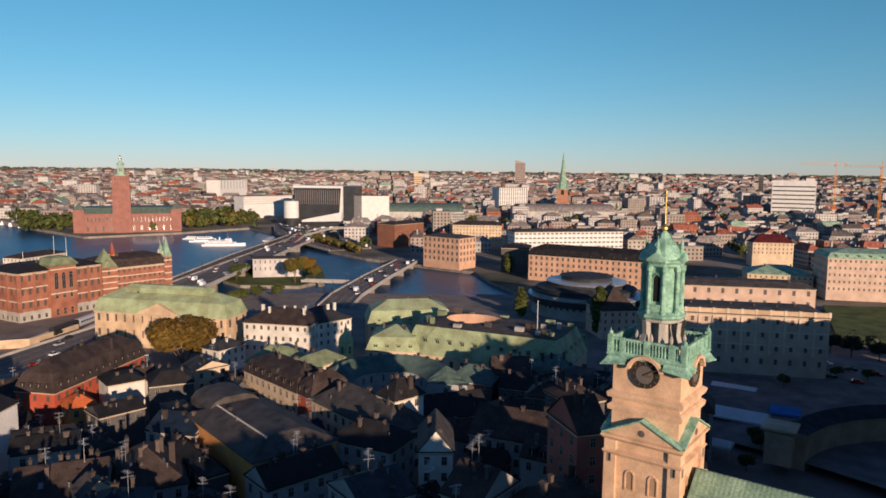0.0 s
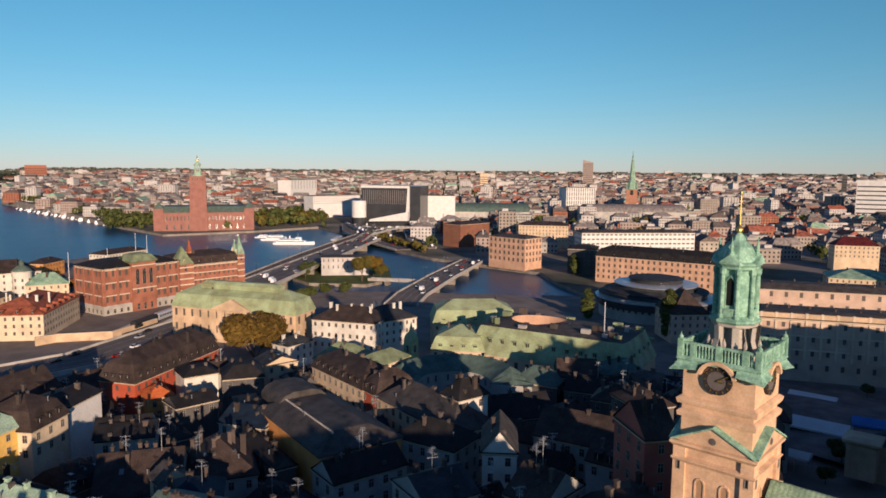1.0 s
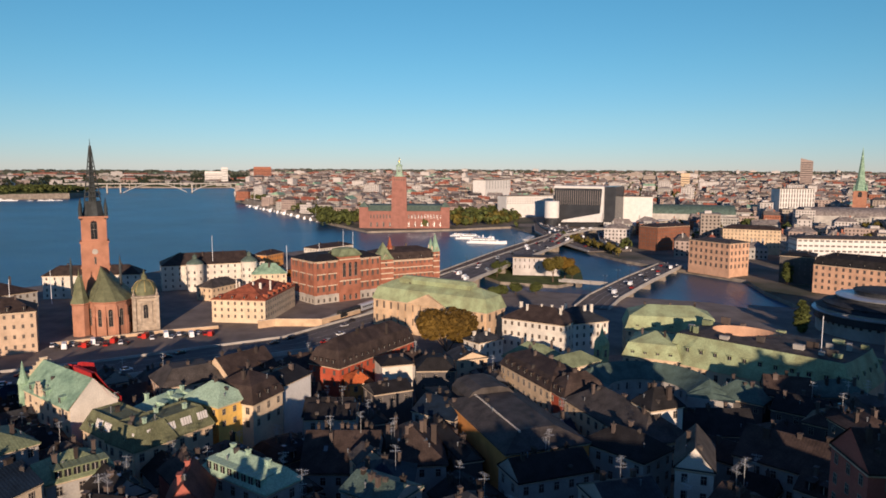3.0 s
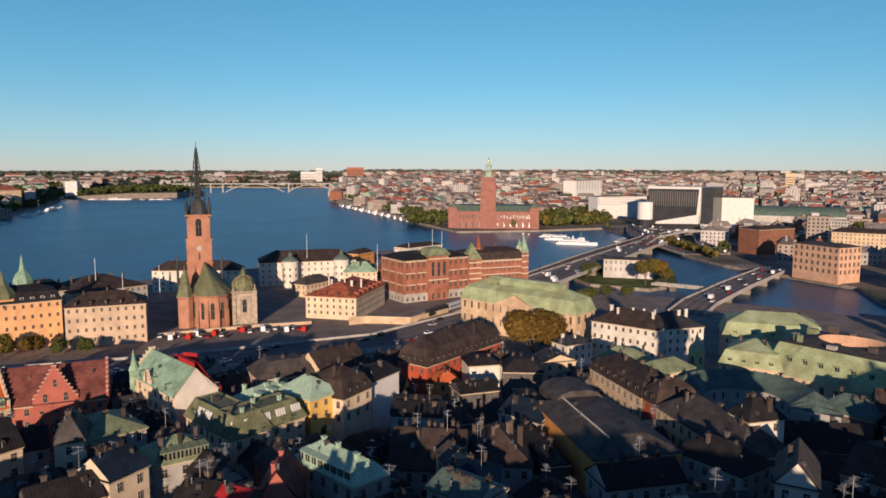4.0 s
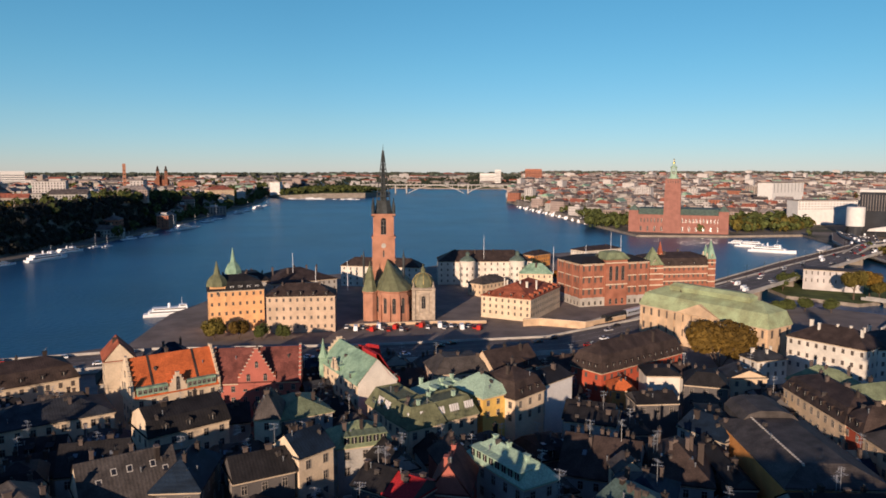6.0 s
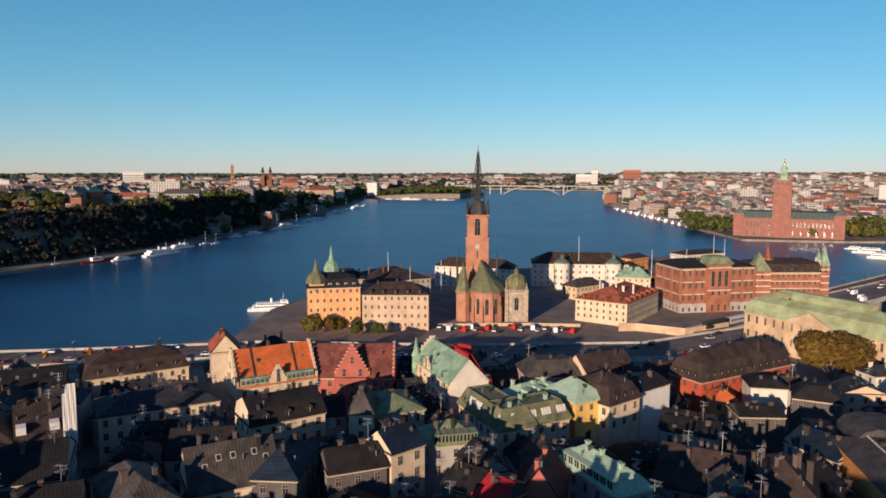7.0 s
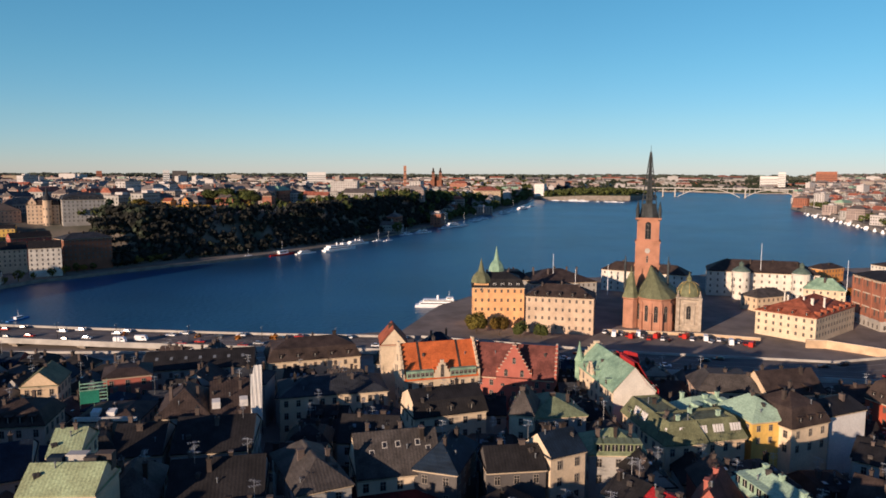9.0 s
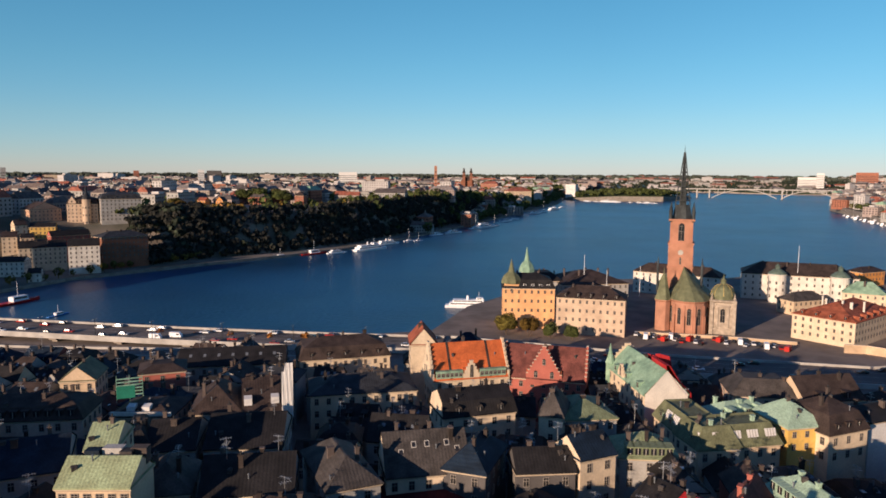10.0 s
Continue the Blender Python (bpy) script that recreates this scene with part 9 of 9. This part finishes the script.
def crane(x, y, z, rot, h, jib):
    ob = thing("tower_crane", x, y, z, rot, "orange lattice tower crane above the roofs", "crane", "tower cranes")
    g = Geo()
    for sx in (-1, 1):
        for sy in (-1, 1):
            g.beam((sx, sy, 0), (sx, sy, h), 0.22)
    for k in range(int(h / 4)):
        s = 1 if k % 2 else -1
        g.beam((-s, -1, 4 * k), (s, -1, 4 * k + 4), 0.14)
        g.beam((-1, s, 4 * k), (-1, -s, 4 * k + 4), 0.14)
        g.beam((s, 1, 4 * k), (-s, 1, 4 * k + 4), 0.14)
        g.beam((1, -s, 4 * k), (1, s, 4 * k + 4), 0.14)
    part("mast", g, "orange_paint", ob)
    g = Geo()
    for yy, zz in ((-0.8, h), (0.8, h), (0, h + 1.6)):
        g.beam((-jib * 0.3, yy, zz), (jib, yy, zz), 0.2)
    for k in range(int(jib * 1.3 / 3)):
        u = -jib * 0.3 + 3 * k
        g.beam((u, -0.8, h), (u + 1.5, 0, h + 1.6), 0.12)
        g.beam((u + 1.5, 0, h + 1.6), (u + 3, 0.8, h), 0.12)
    part("jib", g, "orange_paint", ob)
    g = Geo()
    g.beam((0, 0, h), (0, 0, h + 8), 0.35)
    g.beam((0, 0, h + 8), (jib * 0.7, 0, h + 1.6), 0.08)
    g.beam((0, 0, h + 8), (-jib * 0.28, 0, h + 1), 0.08)
    part("apex", g, "orange_paint", ob)
    g = Geo()
    g.box(-jib * 0.3, -jib * 0.22, -1.2, 1.2, h - 3, h + 0.5)
    part("counterweight", g, "concrete", ob)
    g = Geo()
    g.box(0.8, 2.6, -2.4, -0.9, h - 2.6, h - 0.3)
    part("cab", g, "white_paint", ob)


crane(-664 * 0.7, 1482 * 0.7, 8, 205, 88, 46)
crane(-547 * 0.72, 1397 * 0.72, 8, 190, 84, 44)


def hotel():
    """Black glass hotel with a white frame, fins and a white drum."""
    ob = thing("hotel", -867, 433, 4, 45.6, "black glass conference hotel with a white frame and fins", "building")
    g = Geo()
    g.box(-33, 33, 0, 44, 0, 52)
    part("glass_body", g, "black_glass", ob)
    g = Geo()
    g.box(36, 51, 2, 46, 8, 55)
    part("side_block", g, "black_glass", ob, "plain black glass block")
    g = Geo()
    g.box(-33.4, 36, -1.2, 45, 52, 55)
    part("roof_frame", g, "white_panel", ob, "white roof frame")
    g = Geo()
    g.rings([[(31, -1.2, 12), (36, -1.2, 12), (36, 4, 12), (31, 4, 12)], [(33.6, -1.2, 52), (36, -1.2, 52), (36, 4, 52), (33.6, 4, 52)]])
    part("corner_frame", g, "white_panel", ob, "white corner frame")
    g = Geo()
    g.rings([[(-20, -9, 6), (36, -9, 8), (36, -0.5, 8), (-20, -0.5, 6)], [(-18, -8, 9), (36, -7, 20), (36, -0.5, 20), (-18, -0.5, 9)]])
    part("ramp_canopy", g, "white_panel", ob, "white sloping canopy")
    g = Geo()
    g.box(-0.35, 0.35, -0.7, 0, 0, 19)
    fin = g.mesh("fin", "city_grey")
    for i in range(21):
        part("fin", fin, None, ob, "", pose(-30 + 3 * i, 0, 30))
    g = Geo()
    g.box(-1.1, 1.1, -0.3, 0, 0, 7)
    pil = g.mesh("pillar", "white_panel")
    for i in range(6):
        part("pillar", pil, None, ob, "", pose(37.5 + 2.6 * i, 1.6, 0.5))
    g = Geo()
    g.lathe([(10, 12), (10, 34), (9.4, 34.6)], 28, -31, -16)
    part("drum", g, "white_panel", ob, "white drum")
    g = Geo()
    g.lathe([(8.5, 0), (8.5, 12)], 20, -31, -16)
    part("drum_base", g, "black_glass", ob)


hotel()
house(-868, 522, 62, 44, 30, 45.0, 45.6, "flat", "white_panel", "roof_grey", "plain white hall with a few dark windows", sides="", rows=1, stacks=0, ground=4, name="hall", cat="building")


def station_hall(x, y, rot, w, d, z, h, mat, label):
    """A long vaulted hall on low walls with ribs across its roof."""
    ob = thing("station_hall", x, y, z, rot, label, "building")
    g = Geo()
    g.box(-w / 2, w / 2, -d / 2, d / 2, 0, h * 0.55)
    part("wall", g, "concrete", ob)
    g, n = Geo(), 14
    prof = [(-d / 2 * math.cos(math.pi * i / n), h * 0.55 + h * 0.45 * math.sin(math.pi * i / n)) for i in range(n + 1)]
    for (v0, z0), (v1, z1) in zip(prof, prof[1:]):
        g.poly([(-w / 2, v0, z0), (w / 2, v0, z0), (w / 2, v1, z1), (-w / 2, v1, z1)])
    for u in (-w / 2, w / 2):
        g.poly([(u, v, q) for v, q in prof])
    part("vault_roof", g, mat, ob)


station_hall(-858, 600, 60, 120, 46, 6, 27, "copper_teal", "long station hall under a grey-green vaulted roof")
station_hall(-760, 800, 60, 150, 44, 8, 24, "city_grey", "long exhibition hall under a pale vaulted roof")


def block_tower(x, y, z, rot, w, d, h, mat, label, shape="flat"):
    ob = thing("high_rise", x, y, z, rot, label, "building")
    g = Geo()
    if shape == "taper":
        g.rings([ring_at(w, d, 0, 0, -3), ring_at(w, d, 0, 0, h * 0.9), [(-w / 2, -d / 2, h), (w * 0.2, -d / 2, h * 0.93), (w * 0.2, d / 2, h * 0.93), (-w / 2, d / 2, h)]])
    else:
        g.box(-w / 2, w / 2, -d / 2, d / 2, -3, h)
    part("wall", g, mat, ob)
    for k in range(int(h / 7) - 1):
        s = Geo()
        s.box(-w / 2 + 1, w / 2 - 1, -d / 2 - 0.08, -d / 2 + 0.2, 3 + 7 * k, 4.9 + 7 * k)
        part("window_band", s, "pane", ob)
    return ob


# towers
block_tower(-1903, 1771, 25, 47, 37, 20, 96, "city_pink", "slim dusty pink tower block on the skyline", "taper")
block_tower(-1974, 1365, 25, 55, 27, 20, 45, "render_tan", "tan tower block on the skyline")
block_tower(-3199, -89, 25, 92, 27, 20, 56, "white_panel", "white tower block beyond the lake")
block_tower(-3299, 73, 25, 89, 77, 30, 60, "brick_red", "pale red stepped tower block beyond the lake")
block_tower(-3297, -141, 20, 92, 69, 30, 44, "white_panel", "white slab block beyond the lake")
block_tower(-1713, -1956, 30, 139, 21, 18, 50, "white_panel", "white tower block on the southern skyline")
block_tower(-1813, -2001, 30, 138, 51, 18, 48, "dark_wall", "dark glass tower block on the southern skyline")
block_tower(-1210, -1956, 30, 148, 88, 14, 34, "render_tan", "row of tan slab blocks on the skyline")
block_tower(-1790, -2407, 30, 143, 20, 16, 46, "brick_red", "slim red tower block on the skyline")
block_tower(-2063, -1583, 30, 127, 66, 16, 45, "white_panel", "white slab blocks on the southern skyline")
block_tower(-1086, -2027, 30, 152, 13, 16, 54, "render_grey", "grey tower block on the southern skyline")
block_tower(-1121, -658, 20, 120, 5, 4.5, 71, "brick_church", "tall brick factory chimney")
block_tower(-1065, 1925, 25, 29, 13, 16, 53, "dark_wall", "dark slim tower block on the skyline")
block_tower(-585, 1161, 8, 27, 65, 16, 63, "white_panel", "white high-rise office slab with window bands")


# flag poles and lamp posts
for x, y, z, h in ((-388, -128, 22, 12), (-372, -92, 20, 12), (-352, -104, 20, 11), (-470, -22, 26, 12), (-430, 42, 24, 12), (-480, 70, 26, 12), (-500, 66, 12, 26), (-420, 22, 24, 12)):
    ob = thing("flagpole", x, y, z - 4, 0, "white flagpole rising above the palace roofs", "flagpole", "flagpoles")
    g = Geo()
    g.lathe([(0.16, 0), (0.1, h + 4), (0.2, h + 4.1), (0.02, h + 4.4)], 6)
    part("pole", g, "white_paint", ob)


def lamp(x, y, z, rot):
    ob = thing("street_lamp", x, y, z, rot, "slender dark street lamp with a double arm", "lamp", "street lamps")
    g = Geo()
    g.lathe([(0.14, 0), (0.09, 8.5)], 6)
    g.beam((-1.2, 0, 8.4), (1.2, 0, 8.4), 0.07)
    part("post", g, "dark_metal", ob)
    for s in (-1, 1):
        h = Geo()
        h.box(s * 1.2 - 0.35, s * 1.2 + 0.35, -0.15, 0.15, 8.25, 8.45)
        part("lamp_head", h, "pale_metal", ob)


for pts, zz, off in (([(-440, 128), (-560, 225), (-711, 343)], 8.4, 12), ([(-372, 205), (-470, 308)], 6.1, 9), ([(-372, 205), (-470, 308)], 6.1, -9), ([(-160, -390), (-209, -266), (-262, -150)], 7, -11)):
    for (a, b), (c, d) in zip(pts, pts[1:]):
        n = int(math.hypot(c - a, d - b) / 26)
        for i in range(n):
            u = math.hypot(c - a, d - b)
            lamp(a + (c - a) * i / n - (d - b) / u * off, b + (d - b) * i / n + (c - a) / u * off, zz, math.degrees(math.atan2(d - b, c - a)) + 90)


def marquee(x, y, rot, w, d, h, mat, label):
    """A tent with a pitched sheet roof on poles and a valance."""
    ob = thing("marquee", x, y, hill(x, y), rot, label, "tent")
    g = Geo()
    g.rings([ring_at(w, d, -0.3, -0.3, h), ring_at(w, d, -0.3, -0.3, h + 0.1), ring_at(w, d, -0.2, d / 2 - 0.05, h + d * 0.22)])
    part("canopy", g, mat, ob)
    g = Geo()
    g.rings([ring_at(w, d, -0.28, -0.28, h - 0.5), ring_at(w, d, -0.3, -0.3, h)], cap=False)
    part("valance", g, mat, ob)
    for u in (-w / 2, 0, w / 2):
        for v in (-d / 2, d / 2):
            g = Geo()
            g.beam((u, v, -0.2), (u, v, h), 0.07)
            part("pole", g, "concrete", ob)




def court(x, y):
    """Height of the palace forecourt, which rises from the town's ground to a terrace."""
    k = max(0.0, min(1.0, (y + 0.6 * x - 95) / 45))
    return hill(x, y) + (max(8.6, hill(x, y)) - hill(x, y)) * k * k * (3 - 2 * k)


marquee(-112, 196, 20, 18, 9, 3.4, "white_panel", "long white marquee on the shaded palace forecourt")
marquee(-128, 222, 20, 14, 7, 3.2, "white_panel", "white marquee on the shaded palace forecourt")
marquee(-104, 210, 30, 8, 7, 4.2, "sheet_blue", "blue festival tent on the palace forecourt")
marquee(-100, 168, 20, 6, 5, 4.0, "white_panel", "small pale tent beside the cathedral")
for i, (x, y) in enumerate(((-94, 178), (-98, 182), (-90, 164), (-118, 236), (-112, 262), (-104, 268))):
    tree(x, y, court(x, y), 4.5, 2.4, "leaf_green", "small shaded tree on the palace forecourt")
for i in range(12):
    x, y = -150 + 9 * (i % 6), 262 + 16 * (i // 6)
    car(x, y, court(x, y) + 0.05, 20 + 5 * (i % 3), "car", ("white_paint", "dark_metal", "red_paint")[i % 3], ("white", "black", "red")[i % 3] + " car parked on the shaded palace yard", "parked cars")

yard = Geo()
for i in range(14):
    for j in range(14):
        q = [(-182 + 9.5 * (i + a) - 0.31 * (8.5 * (j + b)) + 40, 178 + 8.5 * (j + b)) for a, b in ((0, 0), (1, 0), (1, 1), (0, 1))]
        yard.poly([(x, y, court(x, y) + 0.06) for x, y in q])
whole("pavement_forecourt", yard, "cobbles", "dark cobbled forecourt of the palace", "pavement", kind="structure")
for i in range(11):
    tree(-150 + 9 * i, 316 + 2.6 * i + 3 * (i % 2), 2.4, 8 + i % 3, 4.6, "leaf_dark", "dark leafy tree in the parliament park", group="park trees")
lawn = Geo()
lawn.rings([[(x, y, z) for x, y in ((-192, 424), (-150, 348), (-104, 366), (-146, 470))] for z in (2.0, 5.2)])
whole("ground_lawn", lawn, "grass", "sunlit lawn terrace behind the palace", "lawn", kind="structure")
